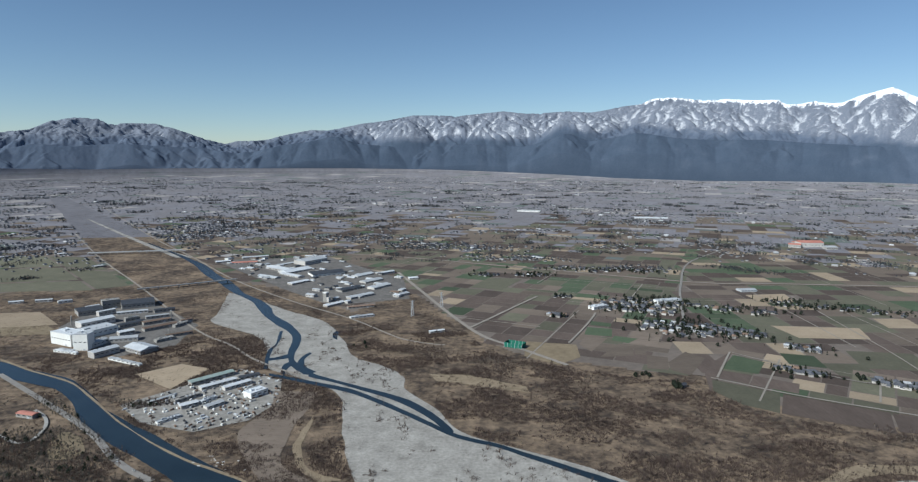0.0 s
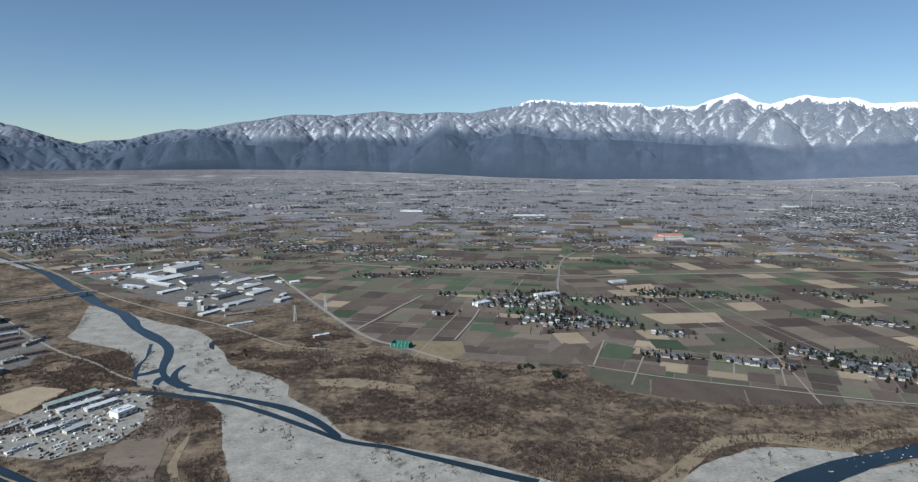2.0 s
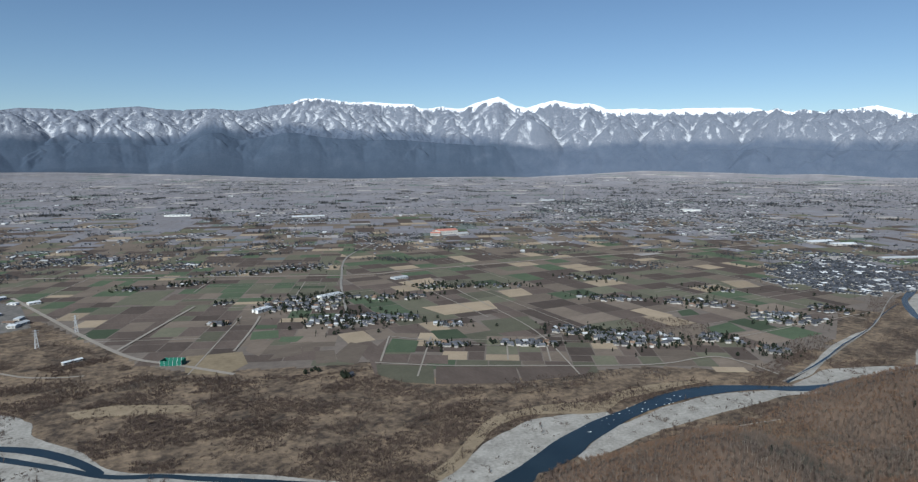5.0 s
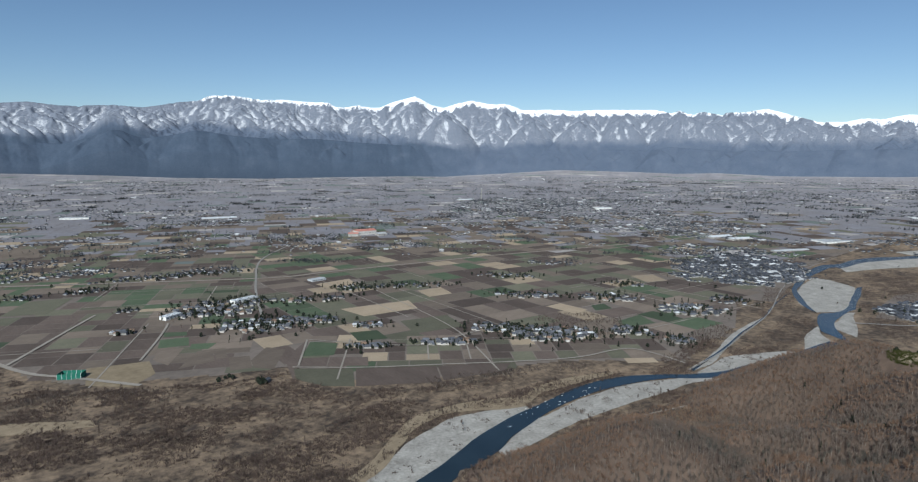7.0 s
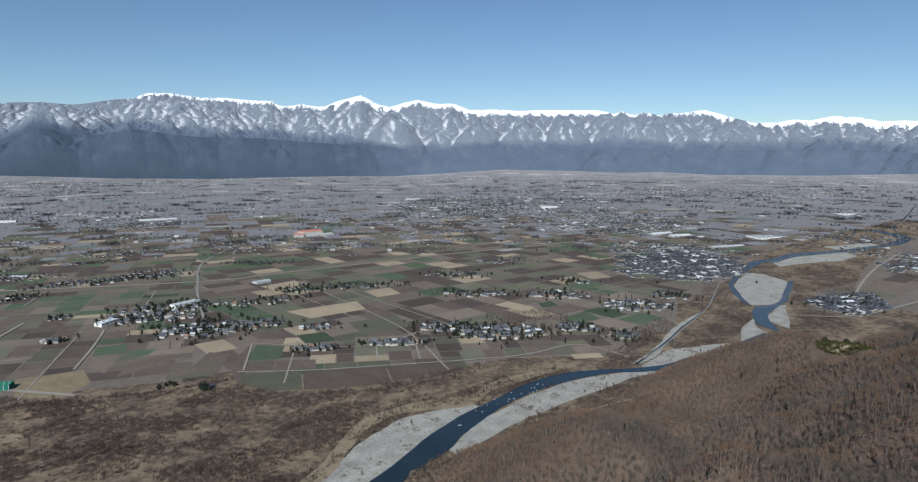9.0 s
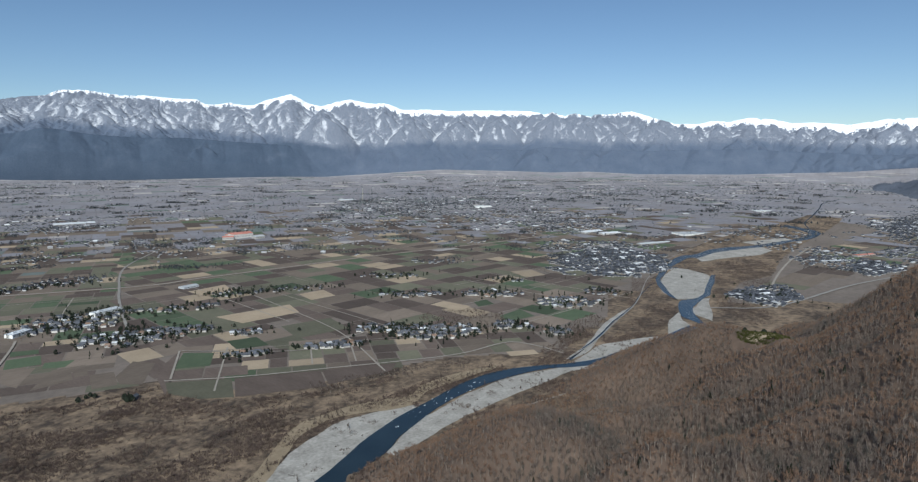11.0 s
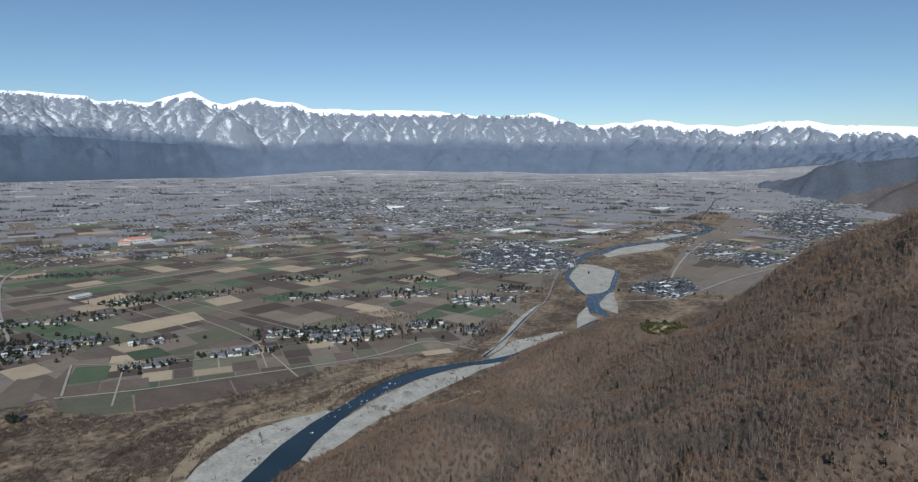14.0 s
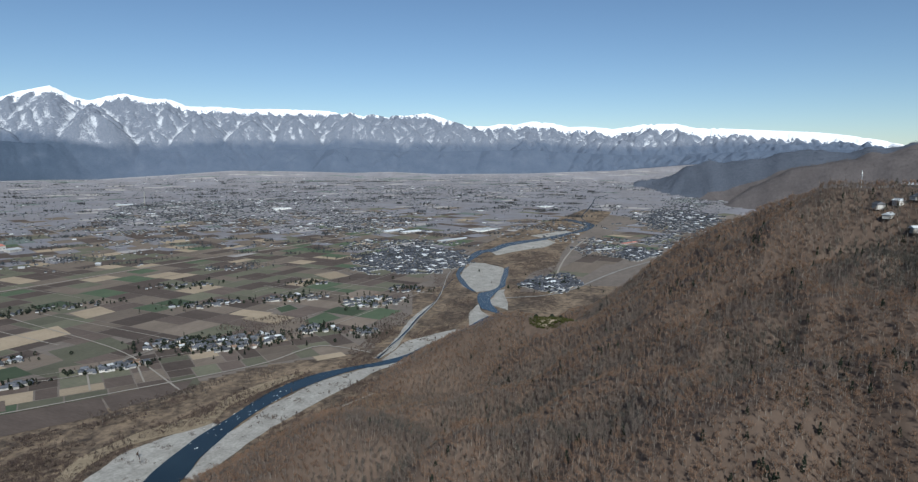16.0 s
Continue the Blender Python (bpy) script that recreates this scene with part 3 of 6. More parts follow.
    faces = np.stack([a0, a0 + 1, a0 + across + 2, a0 + across + 1], -1)
    ob = new(name, mesh_of(name, np.stack([wx, wy, wz], 1), faces, mat, smooth=True))
    if parent:
        ob.parent = parent
        return tagged(ob, label)
    return tagged(ob, label, category, kind="structure")


def road(name, line, width, mat, lift, label):
    p = smooth_rows(line, 25.0)
    d = np.gradient(p, axis=0)
    d /= np.maximum(np.linalg.norm(d, axis=1), 1e-6)[:, None]
    nrm = np.stack([-d[:, 1], d[:, 0]], 1) * width / 2
    return band(name, np.concatenate((p - nrm, p + nrm), 1)[::2], mat, lift, label, "road", across=1)


for rows, seed in (([(-668, 1830, -558, 1740), (-612, 1587, -445, 1620), (-584, 1491, -332, 1515), (-445, 1378, -253, 1357), (-390, 1271, -209, 1242), (-354, 1163, -144, 1182), (-246, 1086, -97, 1117), (-194, 1013, -89, 1059), (-186, 969, -35, 970), (-169, 883, 6, 888), (-154, 827, 78, 836), (-138, 778, 171, 780), (-119, 707, 254, 709), (-103, 647, 329, 649)], 3), ([(-2279, 3916, -2265, 3917), (-1744, 3245, -1720, 3245), (-1372, 2785, -1337, 2786), (-1104, 2467, -1036, 2468)], 4), ([(540, 622, 543, 602), (586, 642, 587, 611), (635, 660, 629, 615), (695, 673, 693, 621), (767, 681, 765, 622), (837, 683, 844, 623), (907, 672, 925, 614), (988, 641, 987, 614), (1057, 601, 1077, 573), (1170, 574, 1190, 555)], 5), ([(297, 644, 380, 596), (348, 659, 413, 620), (410, 694, 461, 636), (479, 728, 517, 659), (550, 748, 576, 681), (611, 740, 638, 697), (680, 724, 678, 701)], 6)):
    band("gravel_bar", rows, M_GRAVEL, 0.4 + 0.02 * seed, "pale grey gravel bar in the braided riverbed", "gravel", 5.0, 6, seed=seed)
for rows, seed in (([(-52, 1133, -40, 1102), (7, 1133, 7, 1088), (70, 1103, 67, 1063), (119, 1074, 121, 1041)], 21), ([(-224, 945, -215, 945), (-227, 882, -214, 882), (-222, 827, -210, 827), (-205, 778, -185, 770), (-167, 741, -140, 748)], 22)):
    band("dry_grass_strip", rows, M_SAND, 0.45, "strip of pale dry reeds on the floodplain", "grass", 9.0, seed=seed)
for rows, seed in (([(-1416, 2879, -1404, 2879), (-1127, 2525, -1105, 2525), (-968, 2308, -929, 2308), (-845, 2104, -806, 2113), (-748, 1967, -708, 1975), (-657, 1830, -626, 1831), (-568, 1721, -544, 1731), (-526, 1640, -495, 1650), (-482, 1555, -461, 1569), (-429, 1473, -402, 1485), (-379, 1403, -361, 1410), (-357, 1334, -339, 1338), (-348, 1272, -332, 1268), (-334, 1215, -320, 1212), (-308, 1162, -282, 1158), (-282, 1131, -258, 1128)], 31), ([(-348, 1137, -345, 1124), (-252, 1092, -249, 1074), (-184, 1057, -181, 1038), (-118, 999, -115, 980), (-57, 937, -55, 919), (-3, 881, -3, 867), (55, 849, 54, 837), (93, 820, 91, 807), (136, 790, 133, 777), (187, 752, 181, 739), (235, 719, 226, 705)], 32), ([(-275, 1140, -272, 1117), (-225, 1107, -223, 1092), (-166, 1069, -167, 1053), (-123, 1041, -123, 1022), (-80, 1007, -84, 985), (-41, 959, -46, 937), (-15, 912, -21, 892), (-6, 889, -14, 875)], 33), ([(-1016, 1246, -934, 1142), (-889, 1200, -826, 1111), (-827, 1166, -734, 1073), (-749, 1131, -687, 1051), (-690, 1100, -626, 994), (-613, 1028, -575, 928), (-555, 966, -511, 867), (-495, 917, -463, 829), (-437, 875, -422, 800), (-372, 822, -381, 767), (-322, 786, -351, 744), (-262, 743, -299, 693), (-191, 694, -217, 625)], 36),
                   ([(363, 606, 410, 579), (409, 622, 456, 600), (461, 638, 503, 612), (518, 663, 548, 625), (576, 683, 587, 644), (648, 701, 635, 660), (703, 707, 698, 678), (780, 719, 770, 686), (842, 723, 837, 686), (903, 713, 898, 677), (967, 680, 971, 653), (1025, 642, 1010, 624), (1083, 615, 1072, 591), (1144, 608, 1127, 589), (1221, 596, 1209, 567), (1346, 586, 1323, 543), (1445, 583, 1452, 536)], 37), ([(3732, 877, 3748, 889), (4093, 992, 4089, 998), (4612, 1074, 4607, 1082), (5266, 1187, 5261, 1194), (5808, 1284, 5802, 1290), (6362, 1290, 6423, 1302)], 40), ([(1045, 657, 1043, 650), (1216, 693, 1214, 688), (1364, 734, 1361, 729), (1530, 771, 1525, 766), (1663, 816, 1661, 812), (1803, 855, 1800, 851), (1864, 866, 1861, 863)], 41)):
    band("river_water", rows, M_WATER, 0.7 + 0.03 * (seed - 30), "clear dark blue river water between gravel banks", "water", 2.0, seed=seed)
# the upper river behind the spur, and the braids by the yard
for seed, rows in ((50, [(1694, 715, 1734, 688), (1741, 773, 1792, 684), (1840, 840, 1881, 709), (1946, 879, 1978, 735), (2067, 914, 2100, 789), (2169, 932, 2166, 879)]), (51, [(1574, 638, 1526, 556), (1650, 646, 1600, 584), (1726, 666, 1699, 631), (1754, 664, 1767, 656)]), (52, [(1348, 586, 1417, 540), (1427, 625, 1450, 575), (1499, 644, 1496, 619), (1552, 654, 1554, 649)]), (53, [(2440, 970, 2363, 914), (2623, 982, 2525, 866), (2777, 968, 2666, 808), (2929, 888, 2833, 804)]), (54, [(3005, 987, 2965, 914), (3127, 949, 3073, 843), (3295, 888, 3222, 807)]),
                   (55, [(1033, 641, 1027, 629), (1088, 645, 1078, 612), (1162, 660, 1142, 586), (1203, 646, 1208, 582), (1252, 627, 1260, 588), (1299, 606, 1324, 588)]), (56, [(1043, 661, 1049, 649), (1140, 678, 1139, 659), (1264, 717, 1256, 700), (1370, 748, 1359, 731), (1464, 764, 1457, 749), (1534, 774, 1537, 767)]), (57, [(-603, 1529, -581, 1485), (-610, 1637, -504, 1440), (-627, 1754, -451, 1450), (-657, 1831, -520, 1619)])):
    band("gravel_bar", rows, M_GRAVEL, 0.4 + 0.01 * (seed - 40), "pale grey gravel bar in the braided riverbed", "gravel", 5.0, 6, seed=seed)
for seed, rows in ((60, [(1514, 627, 1465, 543), (1572, 660, 1551, 609), (1651, 696, 1612, 640), (1691, 704, 1687, 657), (1735, 685, 1771, 669), (1817, 692, 1807, 671), (1897, 719, 1886, 697), (1975, 742, 2003, 732), (2103, 782, 2132, 777)]), (61, [(1692, 719, 1673, 705), (1727, 761, 1754, 765), (1799, 817, 1847, 826), (1909, 882, 1915, 870), (1990, 915, 1987, 894), (2129, 957, 2138, 938), (2304, 1006, 2304, 970), (2431, 1027, 2417, 981), (2517, 1001, 2447, 955), (2673, 1006, 2615, 957), (2796, 975, 2781, 913), (2917, 914, 2974, 844), (3142, 862, 3161, 821), (3322, 832, 3346, 782), (3561, 849, 3646, 812), (3750, 966, 3828, 960), (3826, 1044, 3906, 1044)]),
                   (62, [(-406, 1421, -399, 1421), (-389, 1321, -383, 1321), (-392, 1279, -383, 1279), (-382, 1226, -372, 1219), (-367, 1163, -357, 1156)]), (63, [(-304, 1264, -297, 1257), (-314, 1226, -303, 1219), (-308, 1184, -290, 1174), (-284, 1131, -263, 1144)]), (64, [(-382, 1222, -375, 1208), (-364, 1230, -357, 1215), (-345, 1249, -337, 1226), (-336, 1256, -327, 1237)]), (65, [(-277, 1370, -264, 1352), (-281, 1403, -269, 1389), (-279, 1422, -266, 1408)]), (66, [(-310, 1106, -304, 1091), (-330, 1150, -319, 1131), (-334, 1190, -320, 1177), (-322, 1205, -306, 1184)])):
    band("river_water", rows, M_WATER, 0.75 + 0.03 * (seed - 60), "clear blue side channel between the gravel bars", "water", 2.6, seed=seed)
for rows, seed, mat, words in (([(-312, 1049, -236, 1044), (-303, 968, -240, 957), (-316, 872, -245, 873), (-274, 793, -232, 793), (-237, 733, -173, 734)], 75, M_FALLOW, "bare trampled earth beside the material yard"), ([(-566, 834, -541, 801), (-575, 871, -521, 797), (-568, 886, -507, 805), (-536, 865, -506, 825)], 76, M_MEADOW, "tan meadow inside the levee wood"), ([(-1118, 1523, -1011, 1372), (-1043, 1497, -943, 1387), (-967, 1466, -878, 1387)], 77, M_MEADOW, "tan dry field beside the factory")):
    band("bare_ground", rows, mat, 0.5, words, "ground", 6.0, 4, seed=seed)
band("reed_edge", [(341, 681, 352, 657), (388, 699, 386, 674), (444, 744, 443, 714), (502, 779, 496, 748), (556, 792, 545, 763), (603, 790, 586, 758), (659, 767, 636, 732), (704, 750, 678, 716), (755, 772, 732, 737), (809, 765, 788, 737), (863, 757, 847, 735), (923, 741, 913, 728)], M_SAND, 0.9, "pale dry reeds along the river bank", "grass", 8.0, 3, seed=71)
band("reed_edge", [(-901, 1218, -893, 1207), (-785, 1146, -780, 1137), (-687, 1091, -683, 1083), (-601, 1012, -599, 1005), (-519, 930, -519, 926), (-435, 856, -434, 851), (-357, 799, -357, 794), (-299, 768, -299, 762), (-244, 733, -245, 728)], M_SAND, 0.9, "pale dry reeds along the water's edge", "grass", 2.5, 2, seed=70)
band("river_belt", [(1334, 757, 1327, 582), (1568, 786, 1648, 581), (1808, 864, 2034, 666), (2257, 1003, 2252, 637), (2677, 1087, 2653, 713), (3365, 1123, 3291, 778), (3921, 1097, 3932, 823), (4687, 1113, 4527, 888)], M_FLOOD, 0.3, "brown scrubby riverbed belt along the upper river", "riverbed", 6.0, 8, seed=16)
# the far stretch of the belt is coloured as if seen through haze
band("river_belt", [(-3744, 5852, -3598, 5858), (-2183, 3589, -1871, 3597), (-1800, 3040, -1480, 3090)], M_HAZE_SOIL, 0.3, "haze-toned scrubby riverbed far up the side river", "riverbed", 9.0, 8, seed=14)
band("river_belt", [(-1800, 3040, -1480, 3090), (-1476, 2580, -1114, 2587), (-984, 1927, -700, 2005), (-650, 1528, -484, 1652), (-488, 1332, -305, 1452)], M_FLOOD, 0.3, "brown scrubby riverbed belt between the levees", "riverbed", 6.0, 8, seed=15)
lift_road = 1.2
for name, line, width, mat in (
        ("road_main", [(-714, 2622), (-266, 2508), (230, 2261), (743, 2007), (950, 1986), (1293, 1952), (1682, 1913), (2247, 1817), (2792, 1774)], 24, M_FALLOW), ("road_main", [(-714, 2622), (-266, 2508), (230, 2261), (743, 2007), (950, 1986), (1293, 1952), (1682, 1913), (2247, 1817), (2792, 1774)], 8, M_TRACK), ("road_away", [(509, 1383), (610, 1722), (697, 1975), (859, 2366), (1116, 2700)], 7, M_ROAD), ("road_levee", [(-837, 1127), (-627, 961), (-521, 871), (-446, 792), (-377, 742)], 10, M_ROAD),
        ("road_dike", [(-1922, 3192), (-1398, 2462), (-967, 1910), (-617, 1448), (-480, 1311), (-409, 1225), (-332, 1157), (-230, 1086)], 6, M_TRACK), ("road_dike", [(-2841, 5056), (-1489, 3086), (-1036, 2468), (-722, 2024), (-456, 1720), (-264, 1533), (-120, 1358), (-29, 1315)], 6, M_TRACK), ("road_slant", [(-206, 2157), (-103, 1835), (-22, 1584), (52, 1389), (123, 1299), (209, 1187)], 10, M_TRACK),
        ("road_lane", [(470, 1120), (513, 1196), (556, 1272)], 4, M_TRACK), ("road_lane", [(458, 1119), (567, 1035), (702, 956), (817, 889), (931, 834), (1064, 806), (1070, 685)], 5, M_TRACK), ("road_lane", [(559, 1269), (641, 1170), (737, 1089), (852, 1098), (991, 1101)], 3.5, M_TRACK),
        ("road_lane", [(756, 868), (844, 1087), (884, 1256), (920, 1539), (956, 1822)], 3.5, M_TRACK), ("road_lane", [(29, 1456), (95, 1570), (151, 1667), (238, 1814)], 7, M_TRACK), ("road_lane", [(237, 1334), (290, 1450), (330, 1545), (350, 1600)], 5, M_TRACK),
        ("road_bank", [(2666, 1070), (2303, 1023), (1929, 917), (1592, 787), (1343, 720), (1189, 680), (1052, 658)], 3, M_ROAD), ("road_bank", [(1865, 526), (2162, 601), (2582, 670), (3084, 715)], 7, M_TRACK), ("road_foot", [(1648, 616), (1792, 488), (2231, 401), (2740, 259), (3416, 174), (4111, 132)], 9, M_ROAD)):
    lift_road += 0.03
    road(name, line, width, mat, lift_road, "pale narrow road between the fields")

# ---------------------------------------------------------------- fields
def inside(x, y, poly):
    hit = False
    for (ax, ay), (bx, by) in zip(poly, poly[1:] + poly[:1]):
        if (ay > y) != (by > y) and x < (bx - ax) * (y - ay) / (by - ay) + ax:
            hit = not hit
    return hit


RIGHT_BANK = [(1921, 668), (2131, 613), (2576, 681), (3205, 728), (3938, 649), (6069, 696), (5857, 312), (3324, 209), (2555, 371), (2042, 479), (1809, 546)]


def farmland(x, y):
    d, a = np.hypot(x, y), math.degrees(math.atan2(x, y))
    return inside(x, y, RIGHT_BANK) or -45 < a < 92 and d < 0.995 * plain_end(a) and d > np.interp(a, [r[0] for r in FIELD_EDGE], [r[1] for r in FIELD_EDGE]) + 5 and (a < 48 or d > 2400 or hills(np.array([x]), np.array([y]))[0] < 1)


SPECIAL = [([(302, 1465), (357, 1449), (341, 1385), (283, 1402)], 'green'), ([(322, 1521), (366, 1498), (358, 1466), (313, 1484)], 'green'), ([(348, 1392), (394, 1369), (365, 1335), (334, 1357)], 'green'), ([(258, 1329), (280, 1383), (329, 1374), (273, 1274)], 'fallow'), ([(147, 1346), (251, 1323), (244, 1239), (194, 1190), (132, 1244)], 'meadow'), ([(409, 1207), (466, 1275), (491, 1233), (426, 1132), (400, 1162)], 'fallow'), ([(373, 1327), (397, 1322), (380, 1254), (359, 1258)], 'fallow'), ([(283, 1240), (344, 1333), (370, 1323), (353, 1247)], 'fallow'), ([(381, 1253), (418, 1239), (397, 1163), (358, 1171)], 'fallow'), ([(455, 1140), (501, 1215), (550, 1266), (487, 1156), (430, 1048)], 'soil')]
SPECIAL += [([(741, 1481), (938, 1460), (907, 1368), (755, 1378)], 'stubble'), ([(829, 1819), (952, 1836), (927, 1729), (833, 1722)], 'stubble'), ([(1027, 1550), (1111, 1549), (1088, 1459), (1008, 1461)], 'stubble'), ([(656, 1268), (716, 1250), (702, 1175), (640, 1196)], 'green'), ([(1219, 967), (1311, 974), (1279, 903), (1182, 921)], 'green'), ([(1397, 989), (1468, 982), (1436, 913), (1353, 918)], 'green'), ([(1190, 1180), (1246, 1184), (1249, 1089), (1193, 1075)], 'stubble'), ([(1718, 1317), (1799, 1292), (1748, 1194), (1672, 1219)], 'stubble'), ([(1294, 1119), (1337, 1109), (1311, 1059), (1259, 1070)], 'green'), ([(98, 2068), (207, 2051), (129, 1878), (33, 1919)], 'olive')]
SPECIAL += [([(801, 1285), (926, 1265), (897, 1156), (770, 1173)], 'olive'), ([(489, 1164), (540, 1135), (512, 1088), (465, 1119)], 'soil'), ([(542, 1133), (603, 1089), (577, 1042), (515, 1086)], 'soil'), ([(437, 1054), (457, 1111), (546, 1044), (504, 959), (461, 994)], 'olive'), ([(550, 1041), (679, 962), (637, 885), (506, 958)], 'soil'), ([(681, 961), (803, 889), (765, 863), (645, 890)], 'soil'), ([(556, 1255), (598, 1210), (554, 1140), (499, 1172)], 'green'), ([(-592, 1129), (-532, 1189), (-466, 1162), (-495, 1056)], 'stubble')]
SPECIAL += [([(-1937, 2481), (-1619, 2487), (-1424, 2263), (-1721, 2199)], 'olive'), ([(-1704, 2177), (-1405, 2239), (-1216, 2017), (-1528, 1947)], 'olive'), ([(-1514, 1929), (-1201, 1998), (-1079, 1857), (-1432, 1820)], 'olive'), ([(-1610, 2487), (-1443, 2461), (-1213, 2184), (-1402, 2251)], 'olive'), ([(-1388, 2228), (-1197, 2162), (-1007, 1927), (-1080, 1874)], 'olive'), ([(-1160, 1581), (-1065, 1594), (-943, 1471), (-1062, 1444)], 'stubble')]


DARK_ZONES = [[(48, 1417), (123, 1503), (179, 1578), (307, 1515), (261, 1371), (222, 1334), (89, 1400)], [(8, 1506), (12, 1675), (108, 1850), (240, 1813), (134, 1615), (59, 1512)], [(191, 1741), (345, 1717), (301, 1530), (190, 1586)]]
GREEN_ZONE = [(424, 1953), (505, 1956), (698, 1940), (652, 1839), (391, 1877)]


def parcel(corners, lift):
    """A field laid on the ground, its edge a low grassy bank's height above it."""
    k = 1 if all(np.hypot(*c) < 2400 for c in corners) else 3
    n = len(corners)
    if n != 4:
        k = 1
    if k == 1:
        px, py = np.array(corners, dtype=float).T
        faces = [list(range(n))]
    else:
        c = np.array(corners, dtype=float)
        s, t = [g.ravel() for g in np.meshgrid(np.linspace(0, 1, k + 1), np.linspace(0, 1, k + 1))]
        p = c[0] * ((1 - s) * (1 - t))[:, None] + c[1] * (s * (1 - t))[:, None] + c[2] * (s * t)[:, None] + c[3] * ((1 - s) * t)[:, None]
        px, py = p.T
        faces = [[j * (k + 1) + i, j * (k + 1) + i + 1, (j + 1) * (k + 1) + i + 1, (j + 1) * (k + 1) + i] for j in range(k) for i in range(k)]
    f = far_scale(px, py)
    return np.stack([px * f, py * f, HIGH * (1 - f) + lift + (1 - f) * 2.5], 1), faces


STRIP = [(420, 1030), (560, 1285), (700, 1180), (850, 1095), (1000, 1000), (1180, 860), (1090, 690), (760, 860)]


def field_zone(x, y):
    """The block of parcels that a spot belongs to: left of the straight road, right of it, along the river, or far off."""
    if math.hypot(x, y) > 3000:
        return 3
    if inside(x, y, STRIP):
        return 2
    return 0 if x < np.interp(y, [1200, 1383, 1757, 2480, 2750], [420, 509, 627, 905, 1116]) else 1


def fields():
    made, rest = 0, collections.defaultdict(lambda: ([], [], [0]))
    for i, (corners, crop) in enumerate(SPECIAL):
        v, f = parcel(corners, 0.33 + 0.006 * i)
        part("field", mesh_of("field", v, f, CROPS[crop]), ground)
    r = random.Random(5)
    todo = []
    for zone, angle in enumerate((-24.0, -3.0, -33.0, -20.0)):
        turn = radians(angle)
        cs, sn = math.cos(turn), math.sin(turn)
        def split(u0, v0, u1, v1):
            x, y = (u0 + u1) / 2 * cs - (v0 + v1) / 2 * sn, (u0 + u1) / 2 * sn + (v0 + v1) / 2 * cs
            d = math.hypot(x, y)
            w, h = u1 - u0, v1 - v0
            if d - 0.7 * math.hypot(w, h) > (15500 if zone == 3 else 3300) or not -50 < math.degrees(math.atan2(x, y)) < 95 and d > 1.5 * (w + h):
                return
            goal = (62, 78, 52, 75)[zone] if d < 3000 else 82 + (d - 3000) * 0.022
            if max(w, h) > goal * 1.9 or w * h > goal * goal * 1.6:
                if (w * r.uniform(0.75, 1.3) > h):
                    m = u0 + w * r.uniform(0.38, 0.62)
                    split(u0, v0, m, v1), split(m, v0, u1, v1)
                else:
                    m = v0 + h * r.uniform(0.38, 0.62)
                    split(u0, v0, u1, m), split(u0, m, u1, v1)
            elif field_zone(x, y) == zone:
                g = r.choices((0.8, 1.4, 2.2), (4, 4, 2))[0]
                corners = [(u * cs - v * sn, u * sn + v * cs) for u, v in ((u0 + g, v0 + g), (u1 - g, v0 + g), (u1 - g, v1 - g), (u0 + g, v1 - g))]
                todo.append((d, x, y, corners, 0.16 + 0.035 * zone))
        split(-14000, -9000, 16600, 18600)
    todo.sort()
    for d, x, y, corners, lift in todo:
        if not farmland(x, y) or any(inside(x, y, poly) for poly, _ in SPECIAL):
            continue
        if not all(farmland(*c) for c in corners):
            continue
        lump = float(fractal(np.array([x / 330.0]), np.array([y / 330.0]), 2, 6)[0])
        green = 22 if lump > 0.56 else 7
        crop = r.choices(["soil", "fallow", "stubble", "green", "olive"], [36, 24, 9, green, 26] if d < 3000 else [34, 44, 4, 4, 14])[0]
        if any(inside(x, y, z) for z in DARK_ZONES):
            crop = r.choices(["soil", "olive", "fallow"], [10, 1, 1])[0]
        elif inside(x, y, GREEN_ZONE):
            crop = r.choices(["green", "olive"], [3, 1])[0]
        v, f = parcel(corners, lift)
        if made < 270:
            part("field", mesh_of("field", v, f, CROPS[crop]), ground)
            made += 1
        else:
            # the farther off, the more parcels get the haze-painted crop colours
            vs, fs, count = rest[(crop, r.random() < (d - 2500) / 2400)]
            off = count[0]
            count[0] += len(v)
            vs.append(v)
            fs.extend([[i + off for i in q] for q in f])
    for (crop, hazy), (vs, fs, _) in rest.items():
        ob = new("distant_fields", mesh_of("distant_fields", np.concatenate(vs), fs, (HAZE_CROPS if hazy else CROPS)[crop]))
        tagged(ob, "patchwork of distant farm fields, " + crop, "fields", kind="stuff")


fields()


# ---------------------------------------------------------------- building kinds
def box_arrays(w, d, h, z0=0.0):
    x, y = w / 2, d / 2
    v = [(-x, -y, z0), (x, -y, z0), (x, y, z0), (-x, y, z0), (-x, -y, z0 + h), (x, -y, z0 + h), (x, y, z0 + h), (-x, y, z0 + h)]
    f = [(0, 1, 5, 4), (1, 2, 6, 5), (2, 3, 7, 6), (3, 0, 4, 7), (4, 5, 6, 7), (3, 2, 1, 0)]
    return v, f


